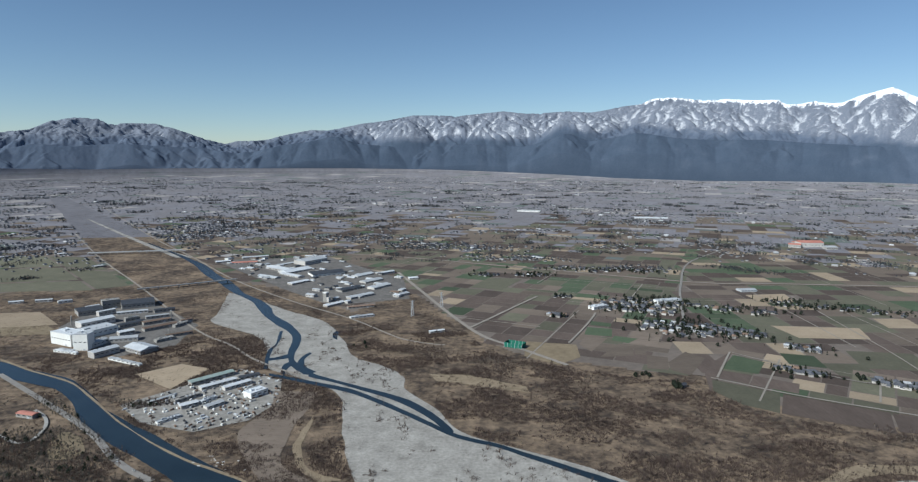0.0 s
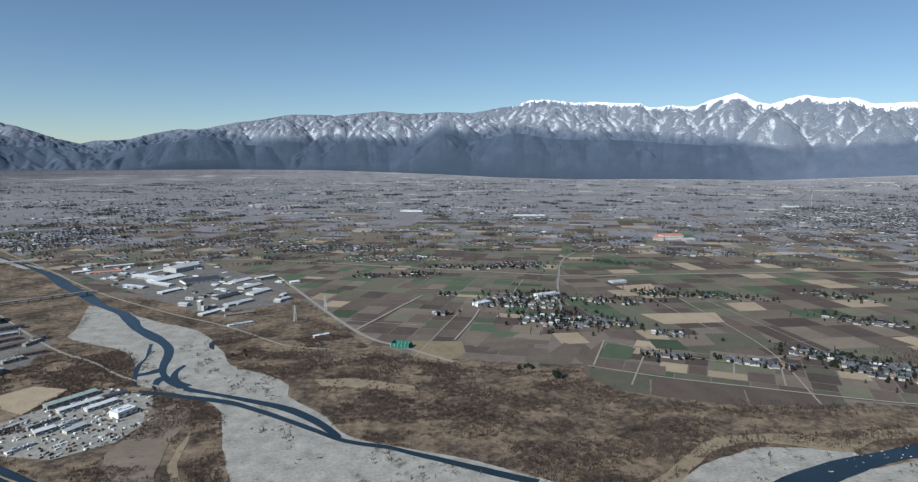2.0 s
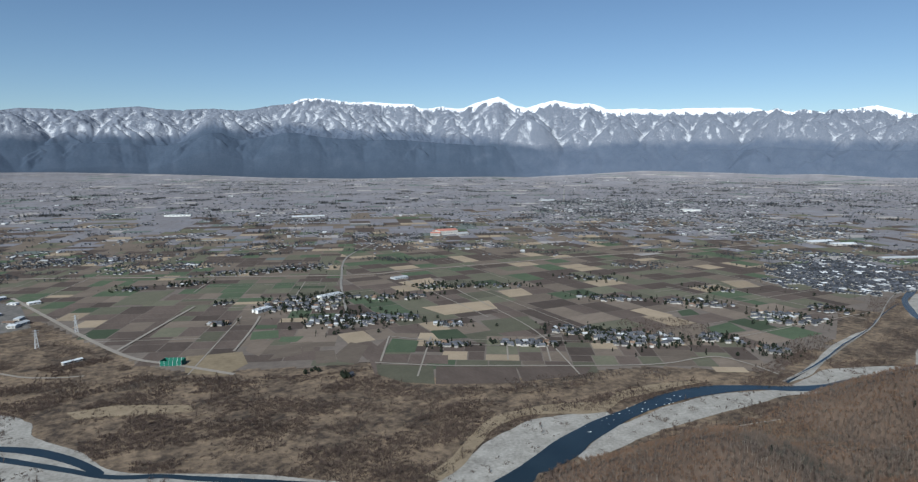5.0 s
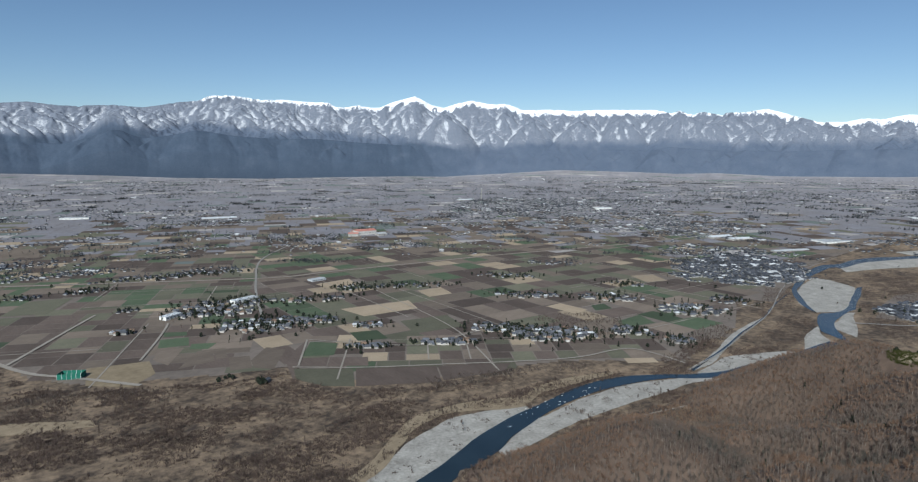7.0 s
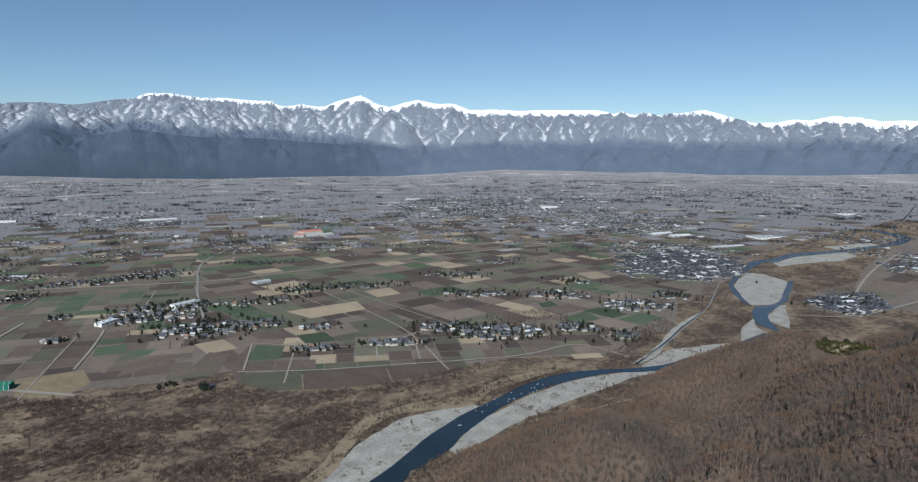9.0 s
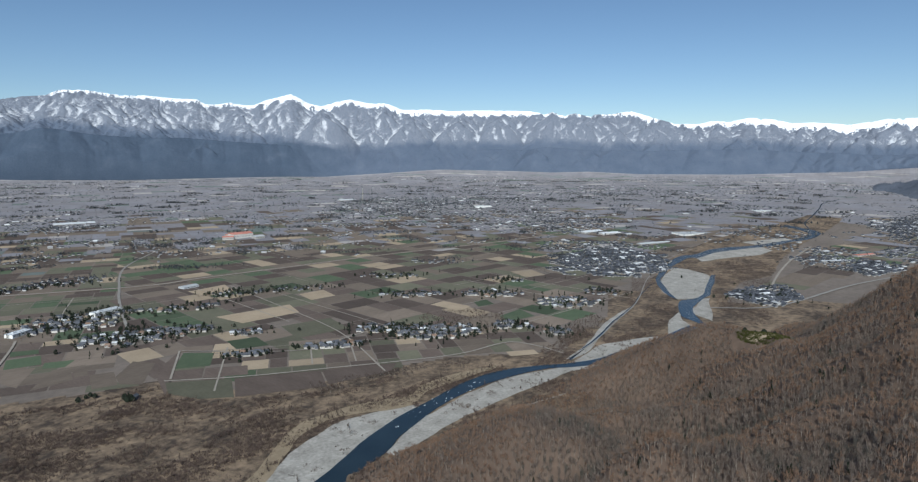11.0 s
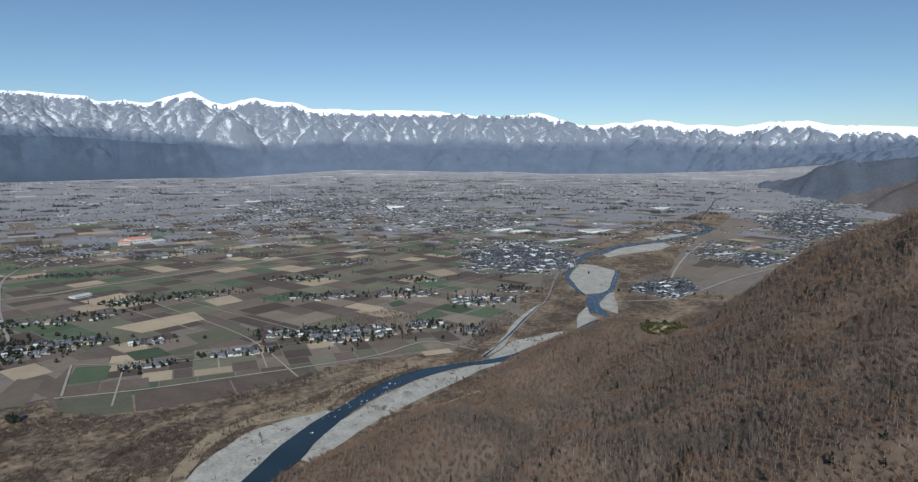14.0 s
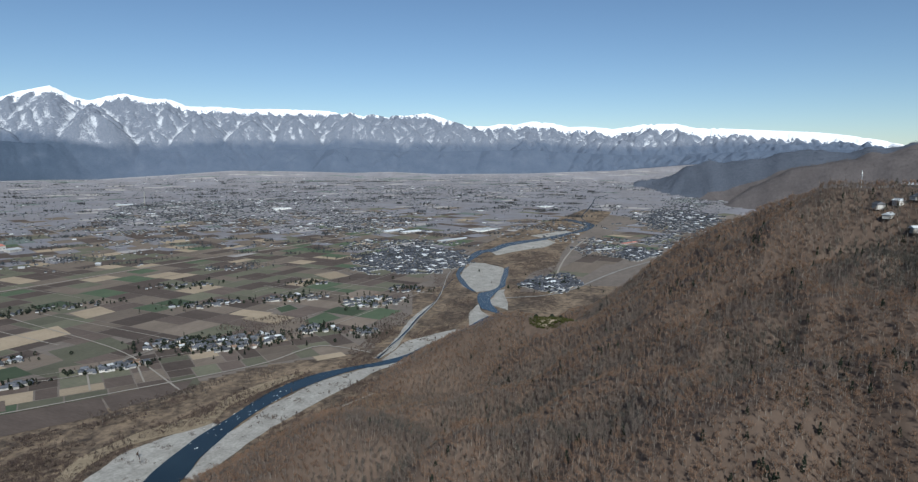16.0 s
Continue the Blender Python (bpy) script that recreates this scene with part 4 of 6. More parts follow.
def gable_arrays(w, d, h, rise, eave=0.7, hip=0.0):
    """A roof with its ridge along x, with a thickness at the eaves; hip: how far the ridge's ends draw in."""
    x, y, t = w / 2 + eave, d / 2 + eave, 0.35
    v = [(-x, -y, h - 0.3), (x, -y, h - 0.3), (x, y, h - 0.3), (-x, y, h - 0.3), (-x, -y, h - 0.3 + t), (x, -y, h - 0.3 + t), (x, y, h - 0.3 + t), (-x, y, h - 0.3 + t),
         (-x + hip, 0, h + rise + t), (x - hip, 0, h + rise + t)]
    f = [(3, 2, 1, 0), (0, 1, 5, 4), (1, 2, 6, 5), (2, 3, 7, 6), (3, 0, 4, 7), (4, 5, 9, 8), (6, 7, 8, 9), (5, 6, 9), (7, 4, 8)]
    return v, f


def join(*groups):
    v, f = [], []
    for gv, gf, *off in groups:
        o = off[0] if off else (0, 0, 0)
        f += [tuple(i + len(v) for i in q) for q in gf]
        v += [(a + o[0], b + o[1], c + o[2]) for a, b, c in gv]
    return v, f


def empty_thing(name, x, y, turn, label, category, group="", z=None):
    wx, wy, wz, k = spot(x, y)
    e = new(name)
    e.matrix_world = pose(wx, wy, wz if z is None else z, 0, 0, turn) @ Matrix.Scale(k, 4)
    return tagged(e, label, category, group)


HOUSE_MESHES = []


def house_kind(w, d, h, rise, hip, wing, roof, wall):
    """Meshes of one kind of farmhouse: walls, roof, windows and the roof ridge."""
    walls = [(*box_arrays(w, d, h + 0.6, -0.6),)]
    roofs = [(*gable_arrays(w, d, h, rise, 0.9, hip),)]
    if wing:
        off = (w * 0.42, -d * 0.55, 0)
        walls.append((*box_arrays(w * 0.45, d * 0.8, h * 0.55 + 0.6, -0.6), off))
        roofs.append((*gable_arrays(w * 0.45, d * 0.8, h * 0.55, rise * 0.6, 0.6, 0.5), off))
    win = []
    for i in range(3):
        win.append((*box_arrays(1.7, 0.12, 1.3, h * 0.55), (-w * 0.34 + i * w * 0.3, -d / 2 - 0.04, 0)))
    ridge = box_arrays(w + 1.6 - 2 * hip, 0.7, 0.45, h + rise + 0.25)
    HOUSE_MESHES.append([("wall", mesh_of("house_walls", *join(*walls), wall)), ("roof", mesh_of("house_roof", *join(*roofs), roof)),
                         ("window", mesh_of("house_window", *win[0][:1], win[0][1], M_GLASS)), ("ridge", mesh_of("house_ridge", *ridge, roof)), (w, d, h)])


for args in ((13, 9, 5.6, 2.6, 1.5, True, M_TILE, M_WALL), (11, 8, 5.4, 2.2, 0.0, False, M_TILE, M_WALL), (15, 9, 4.4, 3.0, 2.5, True, M_TILE, M_WALL),
             (9, 7, 5.6, 1.8, 0.0, False, M_METAL, M_WALL), (18, 8, 4.2, 2.0, 0.0, False, M_METAL, M_CONCRETE), (10, 8, 5.8, 2.2, 1.0, True, M_RUSTROOF, M_WALL)):
    house_kind(*args)
HOUSE_LABELS = ["white plaster farmhouse with grey tiled hip roof", "two-storey white house with grey tiled gable roof", "long farmhouse with wide dark tiled roof",
                "small pale house with silver sheet roof", "long low barn with pale sheet roof", "pale house with brown sheet roof beside fields"]


def house(x, y, turn, kind):
    e = empty_thing("house", x, y, turn, HOUSE_LABELS[kind], "house", "houses of the farm villages")
    *meshes, (w, d, h) = HOUSE_MESHES[kind]
    for name, me in meshes:
        if name == "window":
            for i in range(3):
                p = part("window", me, e)
                p.location = (-w * 0.34 + i * w * 0.3, -d / 2 - 0.04, 0)
        else:
            part(name, me, e)


# plain meshes for the countless far houses: walls and roof as loose islands
def far_house(w, d, h, rise):
    wv, wf = box_arrays(w, d, h + 1, -1)
    rv, rf = gable_arrays(w, d, h, rise, 0.7, 0.8)
    v = np.array(wv + rv, dtype=float)
    f = [list(q) for q in wf[:4]] + [[i + 8 for i in q] for q in rf[1:]]
    return v, tris_of(f), [0] * 8 + [1] * (len(tris_of(f)) - 8)


def tris_of(faces):
    out = []
    for q in faces:
        out += [(q[0], q[i], q[i + 1]) for i in range(1, len(q) - 1)]
    return out


def scatter(name, kinds, pick, x, y, scale, turn, mats, label, category, tall=None, sink=0.0, flat_z=None):
    """One object of kind stuff: a kind of thing set down many times, as real geometry. Places in map metres."""
    wx, wy, wz = place(x, y)
    k = far_scale(x, y) * scale
    vs, fs, ms, off = [], [], [], 0
    for j, (tv, tf, tm) in enumerate(kinds):
        sel = np.nonzero(pick == j)[0]
        if not len(sel):
            continue
        tv, tf, tm = np.asarray(tv, float), np.asarray(tf), np.asarray(tm)
        c, s = np.cos(turn[sel])[:, None], np.sin(turn[sel])[:, None]
        kk = k[sel][:, None]
        hz = kk * (tall[sel][:, None] if tall is not None else 1)
        px = (tv[:, 0] * c - tv[:, 1] * s) * kk + wx[sel][:, None]
        py = (tv[:, 0] * s + tv[:, 1] * c) * kk + wy[sel][:, None]
        pz = tv[:, 2] * hz + wz[sel][:, None] - sink * kk
        vs.append(np.stack([px, py, pz], -1).reshape(-1, 3))
        fs.append((tf[None] + (off + np.arange(len(sel)) * len(tv))[:, None, None]).reshape(-1, 3))
        ms.append(np.tile(tm, len(sel)))
        off += len(sel) * len(tv)
    ob = new(name, mesh_of(name, np.concatenate(vs), np.concatenate(fs), mats, np.concatenate(ms)))
    return tagged(ob, label, category, kind="stuff")


# ---------------------------------------------------------------- trees
def bare_tree(seed, twigs=46, tall=12.0, wide=4.5, mat=0):
    """Trunk, limbs and a fan of fine upright twigs."""
    r = random.Random(seed)
    v, f, m = [], [], []
    def spike(a, b, w, k):
        a, b = Vector(a), Vector(b)
        d = (b - a).normalized()
        s = d.orthogonal().normalized()
        s.rotate(Matrix.Rotation(r.uniform(0, 6.3), 3, d))
        n = len(v)
        v.extend([tuple(a - s * w), tuple(a + s * w), tuple(b)])
        f.append((n, n + 1, n + 2))
        m.append(k)
    for j in range(3):
        a = j * 2.1
        n = len(v)
        v.extend([(0.24 * math.cos(a), 0.24 * math.sin(a), -1), (0.24 * math.cos(a + 2.1), 0.24 * math.sin(a + 2.1), -1), (0, 0, tall * 0.85)])
        f.append((n, n + 1, n + 2))
        m.append(1)
    limbs = [((0, 0, tall * 0.45), (0, 0, tall * 0.9))]
    for i in range(8):
        a, z, out = r.uniform(0, 6.3), tall * r.uniform(0.25, 0.6), wide * r.uniform(0.3, 0.8)
        end = (math.cos(a) * out, math.sin(a) * out, z + tall * r.uniform(0.22, 0.4))
        limbs.append(((0, 0, z), end))
        spike((0, 0, z), end, 0.12, 1 if i < 5 else mat)
    for i in range(twigs):
        p, q = r.choice(limbs)
        a = Vector(p).lerp(Vector(q), r.uniform(0.25, 1.0))
        b = a + Vector((r.gauss(0, wide * 0.22), r.gauss(0, wide * 0.22), tall * r.uniform(0.10, 0.30)))
        spike(a, b, r.uniform(0.07, 0.18) * 46 / max(twigs, 20) * 1.15, mat)
    return v, f, m


def brush_clump(seed, blades=26, tall=4.0, wide=3.4):
    r = random.Random(seed)
    v, f = [], []
    for i in range(blades):
        a, d = r.uniform(0, 6.3), wide * math.sqrt(r.random())
        x, y = d * math.cos(a), d * math.sin(a)
        h = tall * r.uniform(0.45, 1.0) * (1 - 0.45 * (d / wide)**2)
        w, b = r.uniform(0.14, 0.42), r.uniform(0, 3.2)
        n = len(v)
        v.extend([(x - w * math.cos(b), y - w * math.sin(b), -0.3), (x + w * math.cos(b), y + w * math.sin(b), -0.3), (x * 1.25 + r.gauss(0, 0.5), y * 1.25 + r.gauss(0, 0.5), h)])
        f.append((n, n + 1, n + 2))
    return v, f, [0] * len(f)


def evergreen(seed, leaves=70, tall=9.0, wide=3.5, cone=False):
    """Trunk and a crown of many leaf sprays with gaps; cone: a cedar's pointed shape."""
    r = random.Random(seed)
    v, f, m = [], [], []
    for j in range(3):
        a = j * 2.1
        n = len(v)
        v.extend([(0.3 * math.cos(a), 0.3 * math.sin(a), -1), (0.3 * math.cos(a + 2.1), 0.3 * math.sin(a + 2.1), -1), (0, 0, tall * 0.8)])
        f.append((n, n + 1, n + 2))
        m.append(1)
    for i in range(leaves):
        a = r.uniform(0, 6.3)
        t = r.random()
        if cone:
            z, rad = tall * (0.12 + 0.88 * t), wide * (1 - t)**0.8 * r.uniform(0.6, 1.0)
        else:
            z, rad = tall * (0.18 + 0.82 * t), wide * math.sqrt(max(0.02, 1 - (2 * t - 0.9)**2)) * r.uniform(0.6, 1.05)
        c = Vector((math.cos(a) * rad, math.sin(a) * rad, z))
        s = r.uniform(0.7, 1.5) * wide / 3.5
        out = Vector((math.cos(a), math.sin(a), 0.5 if not cone else -0.3)).normalized()
        side = out.orthogonal().normalized()
        side.rotate(Matrix.Rotation(r.uniform(0, 6.3), 3, out))
        up = out.cross(side)
        n = len(v)
        v.extend([tuple(c - side * s - up * s * 0.5), tuple(c + side * s - up * s * 0.5 + out * 0.3), tuple(c + up * s + out * r.uniform(-0.5, 0.5))])
        f.append((n, n + 1, n + 2))
        m.append(0)
    return v, f, m


TREE_MESHES = []
for make, word in ((lambda: evergreen(201, 110, 9.5, 4.2), "dark round evergreen tree beside the village houses"), (lambda: evergreen(202, 100, 13, 3.0, cone=True), "tall dark pointed cedar beside the village houses"),
                   (lambda: evergreen(203, 110, 8.0, 4.0), "broad dark evergreen tree beside the village houses"), (lambda: bare_tree(204, 110, 10, 4.2), "bare brown leafless tree beside the village houses")):
    tv, tf, tm = make()
    bits = []
    for k, m in ((1, M_BARK), (0, M_SHRUB if "bare" in word else M_PINE)):
        sel = [q for q, i in zip(tf, tm) if i == k]
        bits.append(mesh_of("trunk" if k else "crown", tv, sel, m))
    TREE_MESHES.append((bits, word))


def tree_thing(x, y, kind, size, turn):
    (trunk, crown), word = TREE_MESHES[kind]
    e = empty_thing("tree", x, y, turn, word, "tree", "trees of the farm villages")
    e.scale = (size, size, size)
    part("trunk", trunk, e)
    part("crown", crown, e)


def in_zones(x, y, zones):
    hit = np.zeros(len(x), bool)
    for poly in zones:
        h = np.zeros(len(x), bool)
        for (ax, ay), (bx, by) in zip(poly, poly[1:] + poly[:1]):
            if ay != by:
                h ^= ((ay > y) != (by > y)) & (x < (bx - ax) * (y - ay) / (by - ay) + ax)
        hit |= h
    return hit


def sown(x0, y0, x1, y1, step, seed):
    """Points on an uneven grid."""
    r = np.random.default_rng(seed)
    gx_, gy_ = np.meshgrid(np.arange(x0, x1, step), np.arange(y0, y1, step))
    return gx_.ravel() + r.uniform(-0.5, 0.5, gx_.size) * step, gy_.ravel() + r.uniform(-0.5, 0.5, gx_.size) * step


def hill_forest():
    x, y = sown(200, -260, 1800, 1000, 5.5, 71)
    d, a = np.hypot(x, y), np.degrees(np.arctan2(x, y))
    h = hills(x, y)
    toe = np.interp(a, [39, 48.7, 58, 64, 70], [760, 890, 1070, 1260, 1300])
    keep = ((h > 4) | ((d < toe) & (a > 39) & (a < 70))) & (a > 39) & (a < 104) & (d > 380) & (d < 1750)
    clear = np.hypot((x - 1094) / 84, (y - 300) / 58) < 1
    keep &= ~clear
    x, y, d, h = x[keep], y[keep], d[keep], h[keep]
    r = np.random.default_rng(72)
    n = len(x)
    crest = fractal(x / 150 + 0.5 * (fractal(x / 170, y / 170, 4, 5) - 0.5), y / 150, 3, 9, ridged=True) - 0.62  # the hillside's own spurs and gullies
    # rust trees on crests, dark grey in gullies: relief shading put into colour
    zone = 0.5 * fractal(x / 170, y / 170, 3, 73) + 0.25 + 1.0 * crest
    pale = fractal(x / 90, y / 90, 3, 74)
    far = d > 850
    dice = r.random(n)
    # kinds: grey bare, rust oak, cedar; each in a near and a far build
    side = np.clip((np.degrees(np.arctan2(x, y)) - 76) / 22, 0, 1)
    kind = np.where(dice < np.clip((zone - 0.46) * 5 + 0.22 - 0.4 * side, 0.05, 0.85), 1, 0)
    kind = np.where((dice > 0.996 - 0.04 * side * np.clip((pale - 0.45) * 4, 0, 1) - 0.25 * np.clip((pale - 0.70) * 4, 0, 1)), 2, kind)
    kinds = [bare_tree(s, 44) for s in (1, 2, 3)] + [bare_tree(s, 44, 10.5, 4.6, mat=2) for s in (4, 5, 6)] + [tuple(evergreen(s, 60, 11, 2.6, cone=True)) for s in (7, 8)]
    kinds = [(v, f, [3 if (i == 0 and j > 5) else i for i in m]) for j, (v, f, m) in enumerate(kinds)]
    grey = [bare_tree(s, 44, 12.5, 4.2) for s in (41, 42)]
    lo = [bare_tree(s, 22) for s in (11, 12, 13)] + [bare_tree(s, 22, 10.5, 4.6, mat=2) for s in (14, 15, 16)] + [tuple(evergreen(s, 30, 11, 2.8, cone=True)) for s in (17, 18)]
    kinds += [(v, f, [3 if (i == 0 and j > 5) else i for i in m]) for j, (v, f, m) in enumerate(lo)]
    kinds += [(v, f, [4 if i == 0 else i for i in m]) for v, f, m in grey + [bare_tree(s, 26, 12.5, 4.2) for s in (43, 44)]]
    var = r.integers(0, 3, n)
    pick = np.where(kind == 0, var, np.where(kind == 1, 3 + var, 6 + var % 2)) + np.where(far, 8, 0)
    # dark twigs paint shade onto the right slope and into the gullies
    pick = np.where((kind == 0) & (r.random(n) < np.clip(0.55 * side + (0.42 - zone) * 3, 0.05, 0.85)), 16 + var % 2 + np.where(far, 2, 0), pick)
    mats = [M_TWIG, M_BARK, M_RUST, M_PINE, M_SHADEWOOD]
    scatter("hill_woodland", kinds, pick, x, y, r.uniform(0.7, 1.15, n), r.uniform(0, 6.3, n), mats,
            "bare brown winter woodland covering the hillside", "woodland", tall=r.uniform(0.8, 1.15, n) * np.clip(1 - 0.8 * crest, 0.8, 1.35))


hill_forest()

BRUSH = [[(-239, 1313), (-216, 1403), (-29, 1307), (55, 1256), (108, 1184), (212, 1135), (320, 1099), (404, 1071), (484, 924), (579, 864), (642, 850), (594, 782), (398, 797), (272, 895), (113, 1020), (-69, 1149), (-100, 1133)], [(-144, 1205), (-94, 1136), (-54, 1064), (11, 971), (142, 835), (334, 705), (388, 711), (517, 762), (672, 756), (796, 749), (861, 744), (735, 828), (581, 875), (486, 930), (345, 947), (215, 1115)], [(-1443, 2461), (-1172, 2466), (-1012, 2187), (-1082, 2048)], [(-686, 1617), (-573, 1449), (-462, 1391), (-404, 1333), (-365, 1156), (-436, 1204), (-559, 1354)], [(-1088, 1371), (-1002, 1358), (-798, 1276), (-697, 1223), (-535, 1098), (-457, 991), (-515, 966), (-565, 990), (-690, 1112), (-817, 1193), (-1038, 1306)], [(-268, 992), (-183, 993), (-178, 924), (-150, 744), (-172, 744), (-189, 883), (-233, 923)], [(-362, 891), (-268, 992), (-236, 882), (-211, 743), (-251, 755)], [(1181, 661), (1379, 700), (1606, 744), (1628, 702), (1539, 653), (1371, 611), (1230, 623)]]
BRUSH += [[(-3301, 5356), (-3110, 5363), (-1708, 3321), (-1104, 2467), (-1140, 2396), (-1398, 2462), (-1893, 3193)], [(1880, 694), (1652, 587), (1549, 469), (1656, 422), (1802, 565), (1909, 654)], [(1900, 957), (1940, 902), (1700, 770), (1639, 787), (1396, 724), (1649, 838)], [(2237, 844), (2453, 868), (2693, 829), (3012, 758), (2757, 716), (2370, 664), (2050, 586), (1946, 695), (2054, 748)], [(997, 686), (1080, 694), (1217, 721), (1281, 737), (1276, 781), (1124, 737), (1020, 731)], [(595, 780), (768, 785), (947, 741), (966, 699), (824, 723), (723, 712), (606, 750)], [(-922, 1126), (-785, 1053), (-612, 921), (-514, 843), (-398, 742), (-382, 646), (-546, 645)], [(-907, 1788), (-742, 1753), (-628, 1754), (-585, 1529), (-640, 1557), (-745, 1649)], [(2869, 1051), (3301, 1112), (3584, 1046), (3731, 945), (3528, 848), (3314, 809), (3173, 924), (2961, 995)], [(-3113, 5047), (-2777, 4942), (-1602, 3199), (-1547, 2977), (-1742, 3080)], [(-826, 1111), (-753, 1097), (-612, 966), (-464, 825), (-351, 733), (-380, 719), (-552, 880), (-709, 1014)], [(529, 592), (603, 605), (691, 614), (824, 608), (950, 594), (1111, 553), (1223, 526), (1108, 474), (818, 544), (568, 529)], [(5124, 1379), (5619, 1317), (4847, 1062), (4248, 1025), (4528, 1189)], [(3761, 807), (4057, 814), (4455, 745), (4139, 703), (3676, 735)], [(5049, 952), (5274, 903), (4842, 620), (4473, 596), (4707, 803)]]


def outline(rows):
    return [tuple(r[:2]) for r in rows] + [tuple(r[2:]) for r in rows[::-1]]


BARE = [outline([(-668, 1830, -558, 1740), (-612, 1587, -445, 1620), (-584, 1491, -332, 1515), (-445, 1378, -253, 1357), (-390, 1271, -209, 1242), (-354, 1163, -144, 1182), (-246, 1086, -97, 1117), (-194, 1013, -89, 1059), (-186, 969, -35, 970), (-169, 883, 6, 888), (-154, 827, 78, 836), (-138, 778, 171, 780), (-119, 707, 254, 709), (-103, 647, 329, 649)]), outline([(540, 622, 543, 602), (586, 642, 587, 611), (635, 660, 629, 615), (695, 673, 693, 621), (767, 681, 765, 622), (837, 683, 844, 623), (907, 672, 925, 614), (988, 641, 987, 614), (1057, 601, 1077, 573), (1170, 574, 1190, 555)]), outline([(297, 644, 380, 596), (348, 659, 413, 620), (410, 694, 461, 636), (479, 728, 517, 659), (550, 748, 576, 681), (611, 740, 638, 697), (680, 724, 678, 701)]), outline([(1039, 650, 1046, 617), (1117, 662, 1159, 590), (1179, 677, 1241, 593), (1225, 684, 1314, 595)]), [tuple(p) for p in [(-544, 985), (-467, 1084), (-409, 1162), (-315, 1100), (-292, 1004), (-318, 927), (-385, 885), (-478, 917)]], [tuple(p) for p in [(-928, 1445), (-947, 1680), (-807, 1681), (-614, 1474), (-597, 1310), (-678, 1231)]]]
WET = [outline([(-1416, 2879, -1404, 2879), (-1127, 2525, -1105, 2525), (-968, 2308, -929, 2308), (-845, 2104, -806, 2113), (-748, 1967, -708, 1975), (-657, 1830, -626, 1831), (-568, 1721, -544, 1731), (-526, 1640, -495, 1650), (-482, 1555, -461, 1569), (-429, 1473, -402, 1485), (-379, 1403, -361, 1410), (-357, 1334, -339, 1338), (-348, 1272, -332, 1268), (-334, 1215, -320, 1212), (-308, 1162, -282, 1158), (-282, 1131, -258, 1128)]), outline([(-348, 1137, -345, 1124), (-252, 1092, -249, 1074), (-184, 1057, -181, 1038), (-118, 999, -115, 980), (-57, 937, -55, 919), (-3, 881, -3, 867), (55, 849, 54, 837), (93, 820, 91, 807), (136, 790, 133, 777), (187, 752, 181, 739), (235, 719, 226, 705)]), outline([(-275, 1140, -272, 1117), (-225, 1107, -223, 1092), (-166, 1069, -167, 1053), (-123, 1041, -123, 1022), (-80, 1007, -84, 985), (-41, 959, -46, 937), (-15, 912, -21, 892), (-6, 889, -14, 875)]), outline([(-1016, 1246, -934, 1142), (-889, 1200, -826, 1111), (-827, 1166, -734, 1073), (-749, 1131, -687, 1051), (-690, 1100, -626, 994), (-613, 1028, -575, 928), (-555, 966, -511, 867), (-495, 917, -463, 829), (-437, 875, -422, 800), (-372, 822, -381, 767), (-322, 786, -351, 744), (-262, 743, -299, 693), (-191, 694, -217, 625)]), outline([(363, 606, 410, 579), (409, 622, 456, 600), (461, 638, 503, 612), (518, 663, 548, 625), (576, 683, 587, 644), (648, 701, 635, 660), (703, 707, 698, 678), (780, 719, 770, 686), (842, 723, 837, 686), (903, 713, 898, 677), (967, 680, 971, 653), (1025, 642, 1010, 624), (1083, 615, 1072, 591), (1144, 608, 1127, 589), (1221, 596, 1209, 567), (1346, 586, 1323, 543), (1445, 583, 1452, 536)])]


